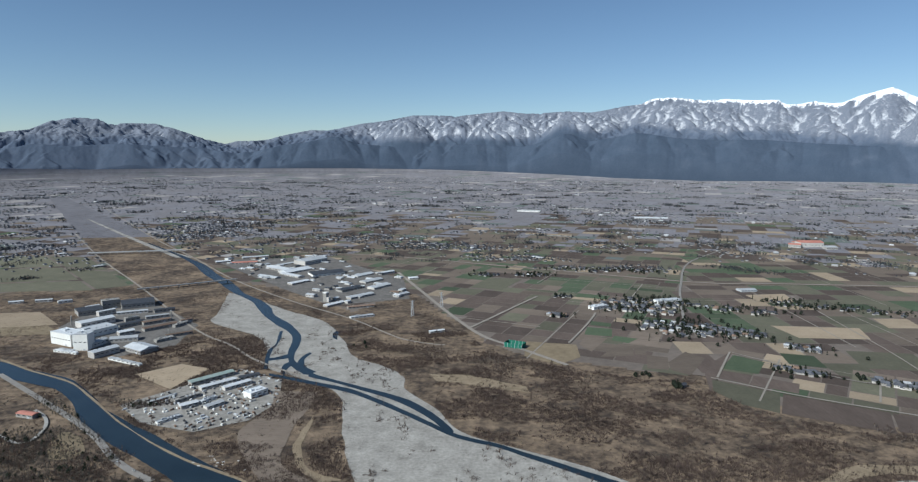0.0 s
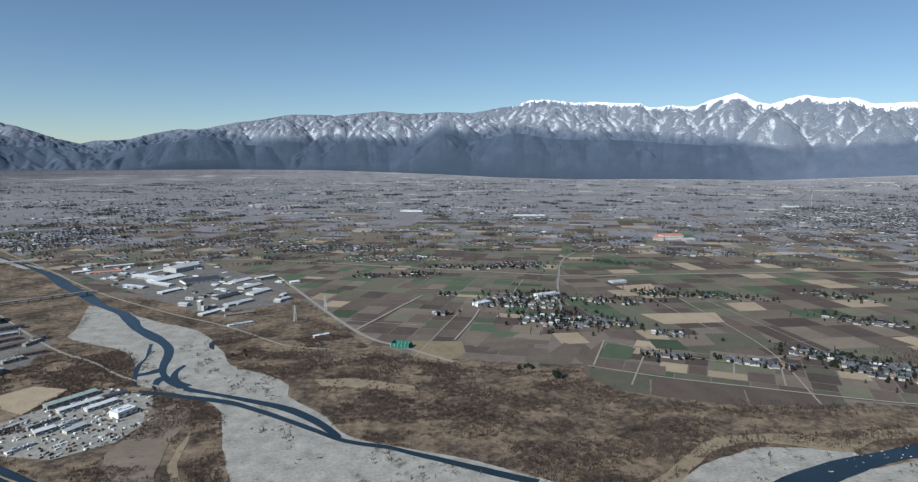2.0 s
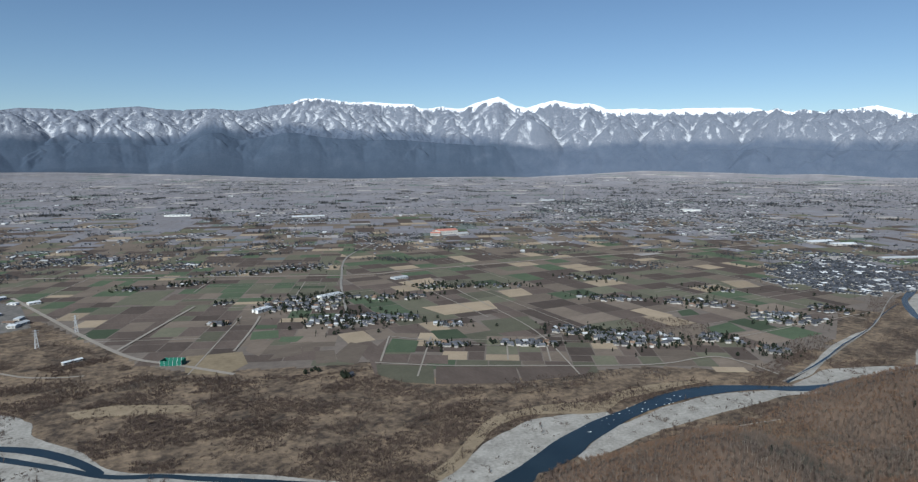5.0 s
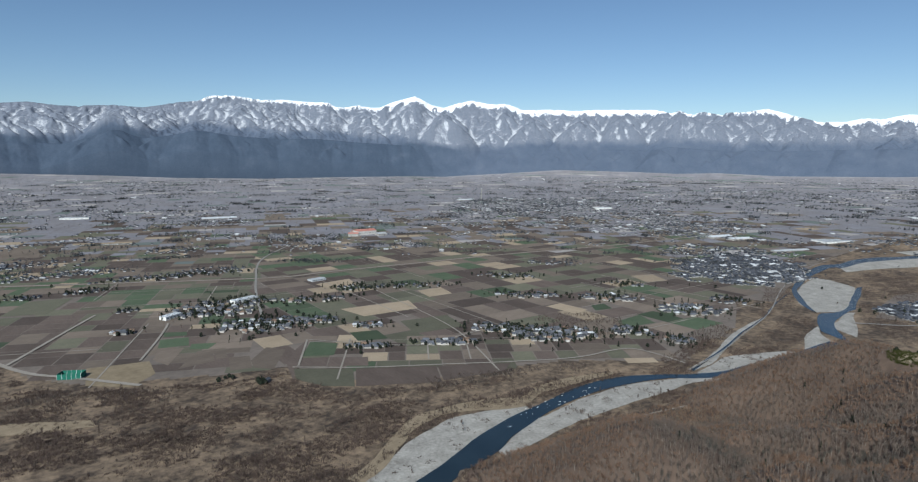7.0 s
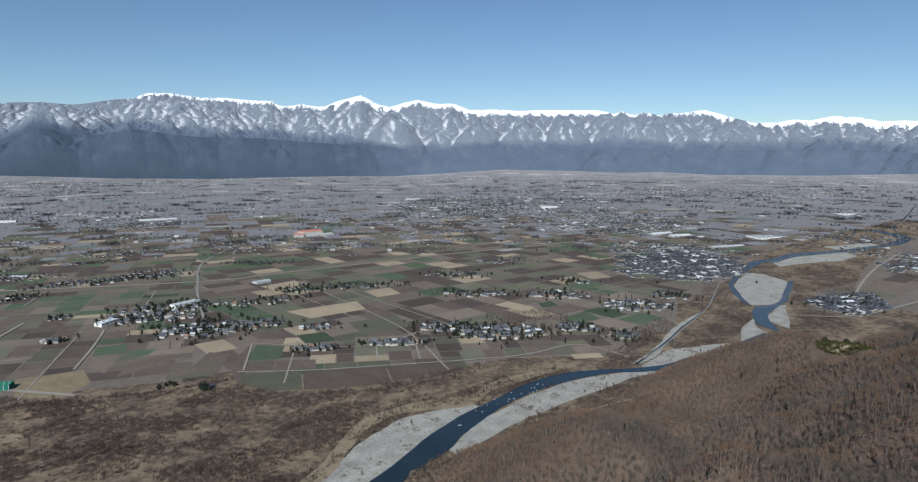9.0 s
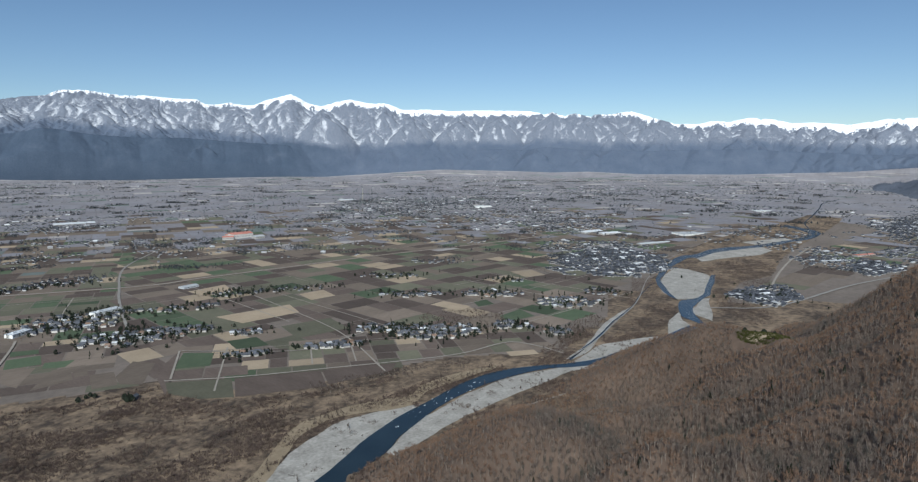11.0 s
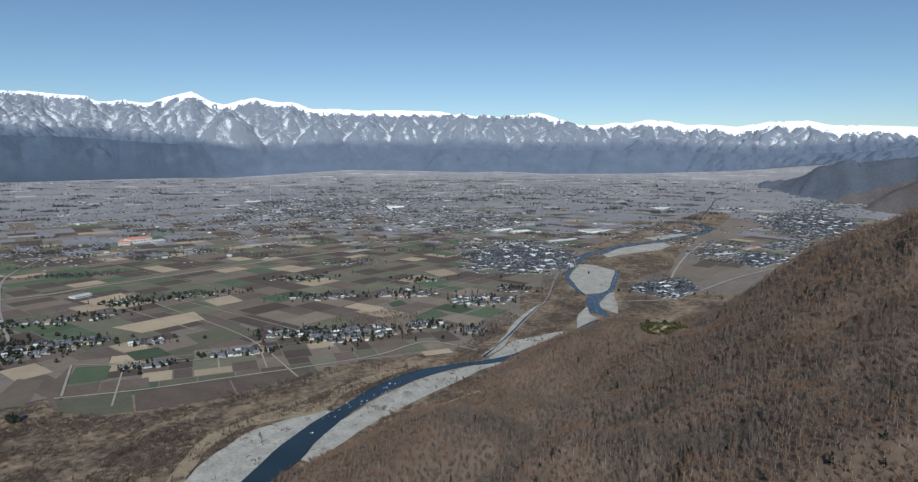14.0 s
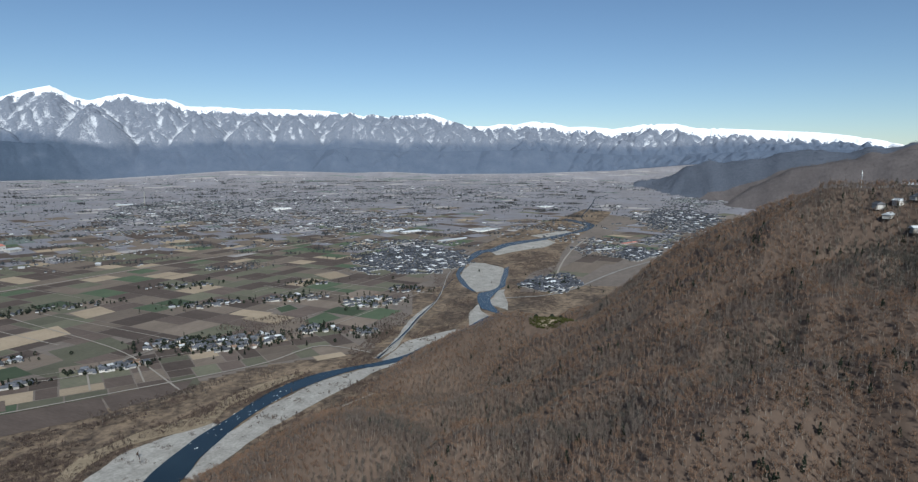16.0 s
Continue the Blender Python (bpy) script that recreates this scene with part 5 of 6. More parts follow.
def floodplain():
    x, y = sown(-3800, 350, 2900, 5200, 5.3, 81)
    d = np.hypot(x, y)
    r = np.random.default_rng(82)
    n0 = fractal(x / 60, y / 38, 4, 83)
    a = np.degrees(np.arctan2(x, y))
    edge = np.interp(a, [q[0] for q in FIELD_EDGE], [q[1] for q in FIELD_EDGE])
    open_ground = BARE + [[tuple(c) for c in q[0]] for q in SPECIAL] + [outline([(-52, 1133, -40, 1102), (7, 1133, 7, 1088), (70, 1103, 67, 1063), (119, 1074, 121, 1041)]), outline([(-224, 945, -215, 945), (-227, 882, -214, 882), (-222, 827, -210, 827), (-205, 778, -185, 770), (-167, 741, -140, 748)])]
    wild = (d < edge - 10) & (a > -48) & (a < 60) & (n0 > 0.515) & ~in_zones(x, y, BARE)
    keep = (in_zones(x, y, BRUSH) | wild) & ~in_zones(x, y, WET) & (d > 500) & ((hills(x, y) < 6) & ~((np.degrees(np.arctan2(x, y)) > 39) & (d < 700))) & (n0 + r.uniform(-0.08, 0.08, len(x)) > np.where(x > 1050, 0.30, 0.455))
    keep &= ~in_zones(x, y, open_ground[6:-2]) & (~in_zones(x, y, open_ground[-2:]) | (r.random(len(x)) < 0.22))
    keep |= in_zones(x, y, BARE[:4]) & ~in_zones(x, y, WET) & (fractal(x / 16, y / 55, 3, 87) > 0.60) & (r.random(len(x)) < 0.35) & (hills(x, y) < 4)
    keep &= (d < 1500) | (r.random(len(x)) < np.where(d < 2600, np.where(x > 1050, 0.8, 0.45), 0.2))
    x, y, d, n0 = x[keep], y[keep], d[keep], n0[keep]
    n = len(x)
    kinds = [brush_clump(s) for s in (1, 2, 3, 4)] + [bare_tree(s, 26, 7.5, 3.0) for s in (5, 6)]
    kinds += [brush_clump(s, 9, 4.2, 3.8) for s in (7, 8)]
    kinds = [(v, f, [0] * len(m)) for v, f, m in kinds]
    pick = np.where(r.random(n) < 0.16, r.integers(4, 6, n), r.integers(0, 4, n))
    pick = np.where(d > 1450, 6 + pick % 2, pick)
    scatter("floodplain_brush", kinds, pick, x, y, r.uniform(0.6, 1.3, n) * (0.5 + n0), r.uniform(0, 6.3, n), [M_SHRUB],
            "dense bare brown willow brush on the river floodplain", "brush")


floodplain()


# ---------------------------------------------------------------- villages and towns
VILLAGES = [(484, 1670, 93, 90, 34, 40), (532, 1443, 97, 60, 26, 34), (580, 1712, 53, 30, 8, 8), (716, 1633, 95, 35, 12, 14), (600, 1423, 90, 30, 12, 16), (898, 1694, 65, 35, 8, 14), (1046, 1628, 113, 30, 12, 16), (1391, 1566, 92, 35, 12, 10), (1693, 1644, 103, 40, 14, 12), (1239, 1308, 96, 35, 14, 12), (1404, 1146, 97, 45, 20, 14), (1583, 1242, 59, 30, 6, 8)]  # place, half width, depth, houses, trees
VILLAGES += [(636, 1148, 45, 14, 7, 8), (785, 1071, 71, 14, 12, 8), (945, 1099, 63, 30, 8, 14), (1003, 983, 116, 50, 34, 44), (1168, 887, 50, 30, 8, 10), (1458, 920, 75, 60, 22, 16), (1638, 917, 55, 40, 10, 8), (1190, 777, 35, 30, 6, 12), (294, 1788, 21, 14, 4, 3), (251, 1567, 26, 12, 5, 3), (719, 1289, 43, 18, 8, 6), (91, 2117, 51, 25, 8, 6), (238, 2119, 62, 20, 8, 12)]
TOWNS = [(2150, 1183, 238, 330, 560, 20), (2429, 1452, 206, 200, 110, 15), (4111, 3418, 675, 900, 190, 40), (3471, 3664, 638, 700, 150, 40), (3045, 1975, 353, 400, 90, 30), (1864, 566, 85, 60, 60, 8), (2670, 483, 224, 160, 110, 20), (4355, 458, 319, 500, 300, 40), (1901, 555, 106, 70, 90, 8), (-1360, 3329, 297, 450, 190, 20), (-1522, 4563, 514, 700, 120, 40), (-202, 1314, 26, 20, 2, 2), (3467, 1102, 354, 300, 40, 20)]
TOWNS += [(175, 2489, 194, 90, 30, 40), (-62, 2811, 164, 120, 30, 30), (427, 2233, 188, 50, 26, 40), (-526, 3107, 245, 100, 14, 60), (662, 2260, 114, 50, 14, 24), (1272, 2837, 227, 120, 24, 30), (1041, 3832, 386, 200, 60, 30), (39, 2769, 310, 100, 44, 40), (-189, 2827, 124, 90, 24, 16), (329, 2448, 120, 50, 16, 30), (623, 2206, 134, 40, 14, 30), (1568, 2322, 163, 60, 8, 50), (1038, 3124, 256, 120, 24, 24)]
TOWNS += [(2150, 1183, 227, 320, 330, 10), (3974, 332, 291, 600, 420, 30), (2643, 400, 91, 70, 70, 8), (3392, 989, 206, 200, 40, 10), (2992, 2428, 487, 600, 150, 10), (2771, 3162, 409, 700, 120, 20), (3459, 3821, 501, 900, 160, 30)]
TOWNS += [(4299, 397, 188, 1070, 260, 10), (5793, 447, 277, 717, 160, 10), (2616, 414, 54, 179, 90, 8), (1932, 555, 87, 166, 110, 6), (3083, 370, 109, 242, 70, 8), (2811, 585, 78, 167, 30, 4), (5859, 3100, 960, 1500, 260, 20), (3793, 3193, 650, 1139, 300, 30), (3274, 3694, 490, 1066, 260, 30), (3326, 2168, 287, 616, 150, 20), (6745, 2533, 655, 1336, 140, 20)]


def settle():
    r = random.Random(17)
    lone, tree_x, tree_y = [], [], []
    def cluster(x, y, half, depth, n, trees, out, tight=14):
        a = math.atan2(x, y)
        placed = []
        for i in range(n * 6):
            if len(placed) >= n:
                break
            u, w = r.uniform(-half, half), r.uniform(-depth, depth)
            px, py = x + u * math.cos(a) + w * math.sin(a), y - u * math.sin(a) + w * math.cos(a)
            edge = (u / half)**2 + (w / depth)**2
            if edge < 0.45 + 0.9 * float(value_noise(np.array([px / 60.0]), np.array([py / 60.0]), 44)[0]) and all((px - q)**2 + (py - s)**2 > tight * tight for q, s in placed):
                placed.append((px, py))
        out.extend(placed)
        for i in range(int(trees * 2.3)):
            u, w = r.gauss(0, half * 0.6), r.gauss(0, depth * 0.7)
            tree_x.append(x + u * math.cos(a) + w * math.sin(a))
            tree_y.append(y - u * math.sin(a) + w * math.cos(a))
    for x, y, half, depth, n, trees in VILLAGES:
        cluster(x, y, half * 1.1, depth * 1.15, int(n * 1.5), int(trees * 2.6), lone, 12)
    far = []
    for v in TOWNS:
        cluster(*v[:4], int(v[4] * 1.7), v[5], far, 9.5)
    # hamlets over the far plain
    for i in range(430):
        a, d = math.radians(r.uniform(-42, 86)), 2700 + 9500 * r.random()**1.2
        x, y = d * math.sin(a), d * math.cos(a)
        if farmland(x, y):
            cluster(x, y, r.uniform(90, 330) * (1 + d / 7000), r.uniform(25, 80) * (1 + d / 5000), int(r.uniform(10, 40)), int(r.uniform(1, 6)), far, 15)
    # single houses and garden trees between the hamlets
    sx, sy = sown(-6500, 1500, 10500, 11000, 105, 29)
    sd, sa = np.hypot(sx, sy), np.degrees(np.arctan2(sx, sy))
    lump = fractal(sx / 700, sy / 700, 3, 28)
    ok = (sd > 2500) & (sd < 11000) & (sa > -42) & (sa < 88)
    for x, y, g in zip(sx[ok], sy[ok], lump[ok]):
        if r.random() < 2.6 * (g - 0.33) and farmland(x, y):
            if r.random() < 0.58:
                far.append((x, y))
                if r.random() < 0.4:
                    far.append((x + r.uniform(14, 30), y + r.uniform(-20, 20)))
            else:
                for k in range(r.randint(1, 3)):
                    tree_x.append(x + r.gauss(0, 22))
                    tree_y.append(y + r.gauss(0, 9))
    # strips of dark wood on the far plain
    for i in range(560):
        a, d = math.radians(r.uniform(-42, 80)), 2400 + 8000 * r.random()**1.3
        x, y = d * math.sin(a), d * math.cos(a)
        if farmland(x, y):
            cluster(x, y, r.uniform(14, 62) * (1 + d / 6000), r.uniform(8, 20) * (1 + d / 5000), 0, int(r.uniform(10, 26)), far)
    lone.sort(key=lambda p: math.hypot(*p))
    for i, (x, y) in enumerate(lone[:285]):
        house(x, y, -29 + r.choice((0, 0, 90, 180)) + r.gauss(0, 5), r.choices(range(6), [6, 5, 5, 2, 1, 2])[0])
    far += lone[285:]
    far = [p for p in far if farmland(*p) or math.degrees(math.atan2(*p)) > 60]
    belt = outline([(-3744, 5852, -3598, 5858), (-2183, 3589, -1871, 3597), (-1476, 2580, -1114, 2587), (-984, 1927, -700, 2005), (-650, 1528, -484, 1652), (-488, 1332, -305, 1452)])
    far = [p for p in far if not inside(*p, belt)]
    low = np.array(far, dtype=float)
    kk = far_scale(low[:, 0], low[:, 1])
    dry = hills(low[:, 0] * kk, low[:, 1] * kk) < HIGH * (1 - kk) + 2
    far = [p for p, ok in zip(far, dry) if ok]
    fx, fy = np.array(far).T
    n = len(fx)
    g = np.random.default_rng(18)
    kinds = [far_house(11, 9, 3.6, 3.0), far_house(14, 10, 3.4, 3.4), far_house(9, 9, 4.4, 2.6), far_house(22, 13, 5, 2.2), far_house(34, 20, 6, 2.2)]
    kinds = [(v, f, [i if j < 3 else (2 if i else 0) for i in m]) for j, (v, f, m) in enumerate(kinds)]
    pick = g.choice(5, n, p=[0.37, 0.26, 0.34, 0.022, 0.008])
    scatter("distant_houses", kinds, pick, fx, fy, g.uniform(0.62, 0.98, n) * np.interp(np.hypot(fx, fy), [2600, 4500], [1.0, 1.25]), np.radians(-29 + g.choice([0, 90], n) + g.normal(0, 6, n)), [M_WALL_I, M_TILE_I, M_METAL_I],
            "scattered pale houses with grey roofs over the far plain", "houses")
    tx, ty = np.array(tree_x), np.array(tree_y)
    keep = (np.hypot(tx, ty) > 700) & ~in_zones(tx, ty, [belt])
    tx, ty = tx[keep], ty[keep]
    order = np.argsort(np.hypot(tx, ty))
    tx, ty = tx[order], ty[order]
    for i in range(150):
        tree_thing(float(tx[i]), float(ty[i]), i % 4, r.uniform(0.55, 1.0), r.uniform(0, 360))
    tx, ty = tx[150:], ty[150:]
    n = len(tx)
    kinds = [evergreen(s, 60, 9.5, 4.6) for s in (21, 22)] + [evergreen(s, 44, 13, 3.0, cone=True) for s in (23, 24)] + [bare_tree(25, 40, 9, 4)]
    kinds += [evergreen(s, 15, 9.5, 4.8) for s in (26, 27)] + [evergreen(s, 13, 12, 3.4, cone=True) for s in (28, 29)] + [bare_tree(30, 12, 9, 4)]
    # crowns of the far builds use the evergreen tinted with haze
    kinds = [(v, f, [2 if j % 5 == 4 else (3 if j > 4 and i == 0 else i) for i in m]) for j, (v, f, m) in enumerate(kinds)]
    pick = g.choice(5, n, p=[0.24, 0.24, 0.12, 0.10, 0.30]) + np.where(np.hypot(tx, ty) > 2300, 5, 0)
    scatter("village_trees", kinds, pick, tx, ty, g.uniform(0.55, 1.1, n) * np.interp(np.hypot(tx, ty), [2300, 4500], [1.0, 1.6]), g.uniform(0, 6.3, n), [M_PINE, M_SHRUB, M_SHRUB, M_HAZETREE],
            "dark evergreen and bare trees round the village houses", "trees")


settle()


# ---------------------------------------------------------------- works, sheds and factories
STYLES = {"white": (M_WHITE, M_METAL), "hall": (M_WHITE, M_DARK), "dark": (M_CONCRETE, M_DARK), "concrete": (M_CONCRETE, M_CONCRETE), "metal": (M_WALL, M_METAL),
          "rust": (M_CONCRETE, M_RUSTROOF), "red": (M_WALL, M_RED), "green": (M_CONCRETE, M_GREENROOF), "netgreen": (M_CONCRETE, M_METAL), "straw": (M_CONCRETE, M_STUBBLE), "glass": (M_METAL, M_METAL)}
WORDS = {"white": "white clad factory block with pale flat roof", "hall": "long factory hall with white walls and dark roof", "dark": "industrial building with large dark roof",
         "concrete": "bare grey concrete works building", "metal": "warehouse with pale silver sheet roof", "rust": "long shed with brown rusty sheet roof", "red": "large building with salmon red roof",
         "green": "long yard shed with grey-green sheet roof", "netgreen": "long sports hall with pale roof", "straw": "long low straw-coloured shed row", "glass": "row of pale plastic greenhouses"}


def works(x0, y0, x1, y1, depth, high, style, group):
    """A works building: its front runs between two spots, mostly set to fit the camera's view; its depth leads off to
    their left.
    """
    wide = max(math.hypot(x1 - x0, y1 - y0), 6.0)
    turn = math.degrees(math.atan2(y1 - y0, x1 - x0))
    e = empty_thing("works_building", x0, y0, turn, WORDS[style], "factory" if style in ("white", "hall", "concrete") else "warehouse", group)
    wall, roof = STYLES[style]
    flat = style in ("white", "concrete")
    off = (wide / 2, depth / 2, 0)
    part("wall", mesh_of("works_wall", *join((*box_arrays(wide, depth, high + 0.8, -0.8), off)), wall), e)
    if flat:
        top = join((*box_arrays(wide - 0.8, depth - 0.8, 0.3, high + 0.004), off), (*box_arrays(wide * 0.16, depth * 0.25, 2.4, high + 0.31), (wide * 0.3, depth * 0.6, 0)),
                   (*box_arrays(wide + 0.3, 0.4, 1.2, high - 0.2), (wide / 2, -0.05, 0)), (*box_arrays(wide + 0.3, 0.4, 1.2, high - 0.2), (wide / 2, depth + 0.05, 0)))
        over = part("roof", mesh_of("works_roof", *top, roof), e)
        for i in range(3):
            part("roof_unit", mesh_of("roof_unit", *join((*box_arrays(2.6, 2.0, 1.6, high + 0.31), (wide * (0.5 + 0.14 * i), depth * 0.35, 0))), M_METAL), over)
    else:
        if wide >= depth:
            rv, rf = gable_arrays(wide, depth, high, depth * 0.11, 0.5)
        else:
            rv, rf = gable_arrays(depth, wide, high, wide * 0.11, 0.5)
            rv = [(-b, a, c) for a, b, c in rv]
        over = part("roof", mesh_of("works_roof", *join((rv, rf, off)), roof), e)
        if min(wide, depth) > 14:
            for i in range(3):
                part("vent", mesh_of("vent", *join((*box_arrays(1.6, 1.6, 1.5, high + min(wide, depth) * 0.11 - 0.3), (wide * (0.25 + 0.25 * i) if wide >= depth else wide / 2, depth / 2 if wide >= depth else depth * (0.25 + 0.25 * i), 0))), M_CONCRETE), over)
    n = int(np.clip(wide / 9, 2, 7))
    pane = mesh_of("works_window", *box_arrays(wide / n * 0.55, 0.14, min(1.6, high * 0.3), high * 0.5), M_GLASS)
    for i in range(n):
        part("window", pane, e).location = ((i + 0.5) * wide / n, -0.05, 0)
    part("door", mesh_of("works_door", *box_arrays(min(4.5, wide * 0.2), 0.16, min(4.0, high * 0.6), 0), M_METAL), e).location = (wide * 0.75, -0.1, 0)


for group, rows in (("riverside factory buildings", [(-868, 1325, -808, 1296, 34, 26, 'white'), (-789, 1272, -759, 1272, 26, 34, 'white'), (-820, 1268, -780, 1256, 6, 5, 'white'), (-816, 1347, -773, 1417, 46, 15, 'white'), (-716, 1219, -690, 1265, 22, 12, 'metal'), (-761, 1280, -748, 1330, 18, 10, 'metal'), (-686, 1273, -637, 1242, 40, 9, 'metal'), (-688, 1216, -606, 1174, 7, 4, 'white'), (-941, 1548, -898, 1584, 50, 12, 'dark'), (-921, 1621, -888, 1647, 24, 22, 'concrete'), (-871, 1621, -804, 1661, 60, 13, 'dark')]), ("riverside factory buildings", [(-890, 1549, -867, 1584, 14, 12, 'metal'), (-853, 1561, -789, 1591, 14, 7, 'metal'), (-745, 1326, -693, 1344, 24, 8, 'metal'), (-641, 1366, -597, 1399, 10, 6, 'rust'), (-657, 1448, -641, 1490, 10, 6, 'concrete'), (-678, 938, -647, 929, 12, 6, 'red'), (-825, 1264, -768, 1245, 6, 4, 'white'), (-957, 1614, -938, 1640, 12, 9, 'metal'), (-1147, 1698, -1109, 1712, 14, 6, 'metal'), (-1204, 1677, -1174, 1691, 14, 6, 'metal'), (-1076, 1685, -1049, 1706, 14, 6, 'white'), (-711, 1413, -660, 1469, 18, 7, 'rust'), (-740, 1468, -695, 1511, 15, 7, 'rust')]), ("riverside factory buildings", [(-748, 1375, -725, 1398, 20, 9, 'metal'), (-868, 1436, -823, 1499, 30, 13, 'metal'), (-781, 1437, -749, 1483, 18, 8, 'dark'), (-761, 1522, -717, 1550, 12, 7, 'metal'), (-644, 1327, -618, 1358, 14, 6, 'concrete'), (-659, 1484, -641, 1506, 10, 8, 'rust'), (-796, 1494, -772, 1516, 12, 10, 'concrete'), (-770, 1585, -729, 1611, 14, 8, 'dark')]), ("sheds of the material yard", [(-463, 1070, -409, 1130, 15, 7, 'green'), (-437, 1048, -393, 1094, 12, 6, 'metal'), (-397, 1048, -364, 1085, 12, 6, 'metal'), (-341, 1012, -321, 1038, 22, 9, 'white'), (-457, 991, -429, 1026, 10, 5, 'concrete'), (-437, 967, -417, 986, 12, 6, 'metal'), (-499, 990, -472, 1026, 6, 3, 'metal'), (-396, 967, -377, 991, 12, 5, 'metal'), (-448, 911, -425, 940, 8, 3, 'white'), (-390, 1100, -360, 1121, 12, 5, 'dark'), (-414, 991, -398, 1016, 8, 4, 'white')]),
                    ("salmon roofed works", [(1451, 2796, 1494, 2771, 40, 14, 'red'), (1505, 2791, 1604, 2787, 60, 22, 'red'), (1578, 2720, 1625, 2719, 40, 12, 'metal'), (1525, 2891, 1583, 2885, 30, 10, 'red')]), ("industrial estate", [(-676, 2216, -586, 2149, 40, 9, 'metal'), (-571, 2107, -507, 2195, 50, 9, 'metal'), (-553, 2277, -491, 2367, 60, 18, 'metal'), (-475, 2057, -380, 2110, 60, 11, 'hall'), (-598, 2106, -521, 2046, 24, 7, 'metal'), (-511, 1934, -469, 1989, 24, 7, 'metal'), (-327, 2049, -282, 2111, 30, 8, 'metal'), (-289, 1955, -241, 2011, 30, 8, 'metal'), (-250, 1868, -208, 1929, 30, 8, 'metal')]), ("industrial estate", [(-340, 1835, -289, 1893, 30, 7, 'dark'), (-299, 1744, -242, 1804, 24, 6, 'metal'), (-662, 2074, -591, 2026, 24, 6, 'metal'), (-832, 2310, -744, 2337, 24, 6, 'red'), (-895, 2334, -850, 2361, 20, 6, 'metal'), (-346, 1653, -308, 1701, 18, 5, 'metal'), (-288, 1635, -223, 1661, 16, 5, 'rust'), (-172, 1775, -142, 1813, 20, 6, 'metal'), (-641, 2276, -593, 2339, 20, 6, 'metal'), (-829, 2429, -741, 2473, 20, 7, 'metal'), (-266, 2111, -218, 2155, 20, 7, 'metal')]),
                    ("larger roofs of the towns", [(-264, 1533, -210, 1562, 12, 4, 'white'), (-158, 2032, -131, 2042, 20, 6, 'metal'), (-64, 1405, -31, 1420, 10, 5, 'metal'), (352, 1629, 397, 1655, 22, 8, 'white'), (541, 1697, 612, 1719, 24, 9, 'white'), (3033, 1262, 3329, 1143, 90, 10, 'white'), (2787, 1669, 2911, 1640, 50, 9, 'metal'), (2805, 1580, 2906, 1538, 40, 9, 'metal'), (2592, 1272, 2749, 1209, 30, 8, 'metal')]), ("larger roofs of the towns", [(3580, 3060, 3692, 3013, 60, 16, 'white'), (4636, 1404, 4855, 1297, 90, 12, 'white'), (2874, 503, 2971, 453, 24, 7, 'red'), (2628, 571, 2720, 492, 20, 7, 'metal'), (3311, 4335, 3501, 4298, 60, 12, 'metal'), (418, 4574, 572, 4528, 60, 9, 'white'), (1110, 4024, 1310, 3993, 60, 8, 'netgreen'), (338, 3231, 559, 3148, 30, 5, 'straw'), (836, 1858, 885, 1864, 30, 5, 'glass')])):
    for row in rows:
        works(*row, group)


def tube(r0, r1, h, sides=10, z0=0.0):
    v = [(r0 * math.cos(6.2832 * i / sides), r0 * math.sin(6.2832 * i / sides), z0) for i in range(sides)]
    v += [(r1 * math.cos(6.2832 * i / sides), r1 * math.sin(6.2832 * i / sides), z0 + h) for i in range(sides)]
    f = [(i, (i + 1) % sides, sides + (i + 1) % sides, sides + i) for i in range(sides)] + [tuple(range(2 * sides - 1, sides - 1, -1))[::-1]]
    return v, f


for x, y, high, rad in [(-909, 1466, 24, 1.6), (-702, 1528, 22, 1.5), (-640, 1376, 16, 1.3), (3558, 4345, 105, 4.5)]:
    e = empty_thing("chimney", x, y, 0, "tall slender pale chimney above the roofs", "chimney")
    part("shaft", mesh_of("chimney_shaft", *tube(rad, rad * 0.7, high, 12, -1), M_CONCRETE), e)
    part("collar", mesh_of("collar", *tube(rad * 0.9, rad * 0.9, high * 0.05, 12, high * 0.93), M_METAL), e)

# a square concrete silo on the estate's edge
for x, y in [(-364, 1721)]:
    e = empty_thing("silo_tower", x, y, -29, "square pale concrete silo tower beside the levee", "tower")
    part("shaft", mesh_of("shaft", *box_arrays(11, 11, 25, -1), M_CONCRETE), e)
    part("cap", mesh_of("cap", *box_arrays(12, 12, 2.5, 24.004), M_WHITE), e)
    part("annex", mesh_of("annex", *join((*box_arrays(8, 9, 15, -1), (9.6, 0, 0))), M_WALL), e)


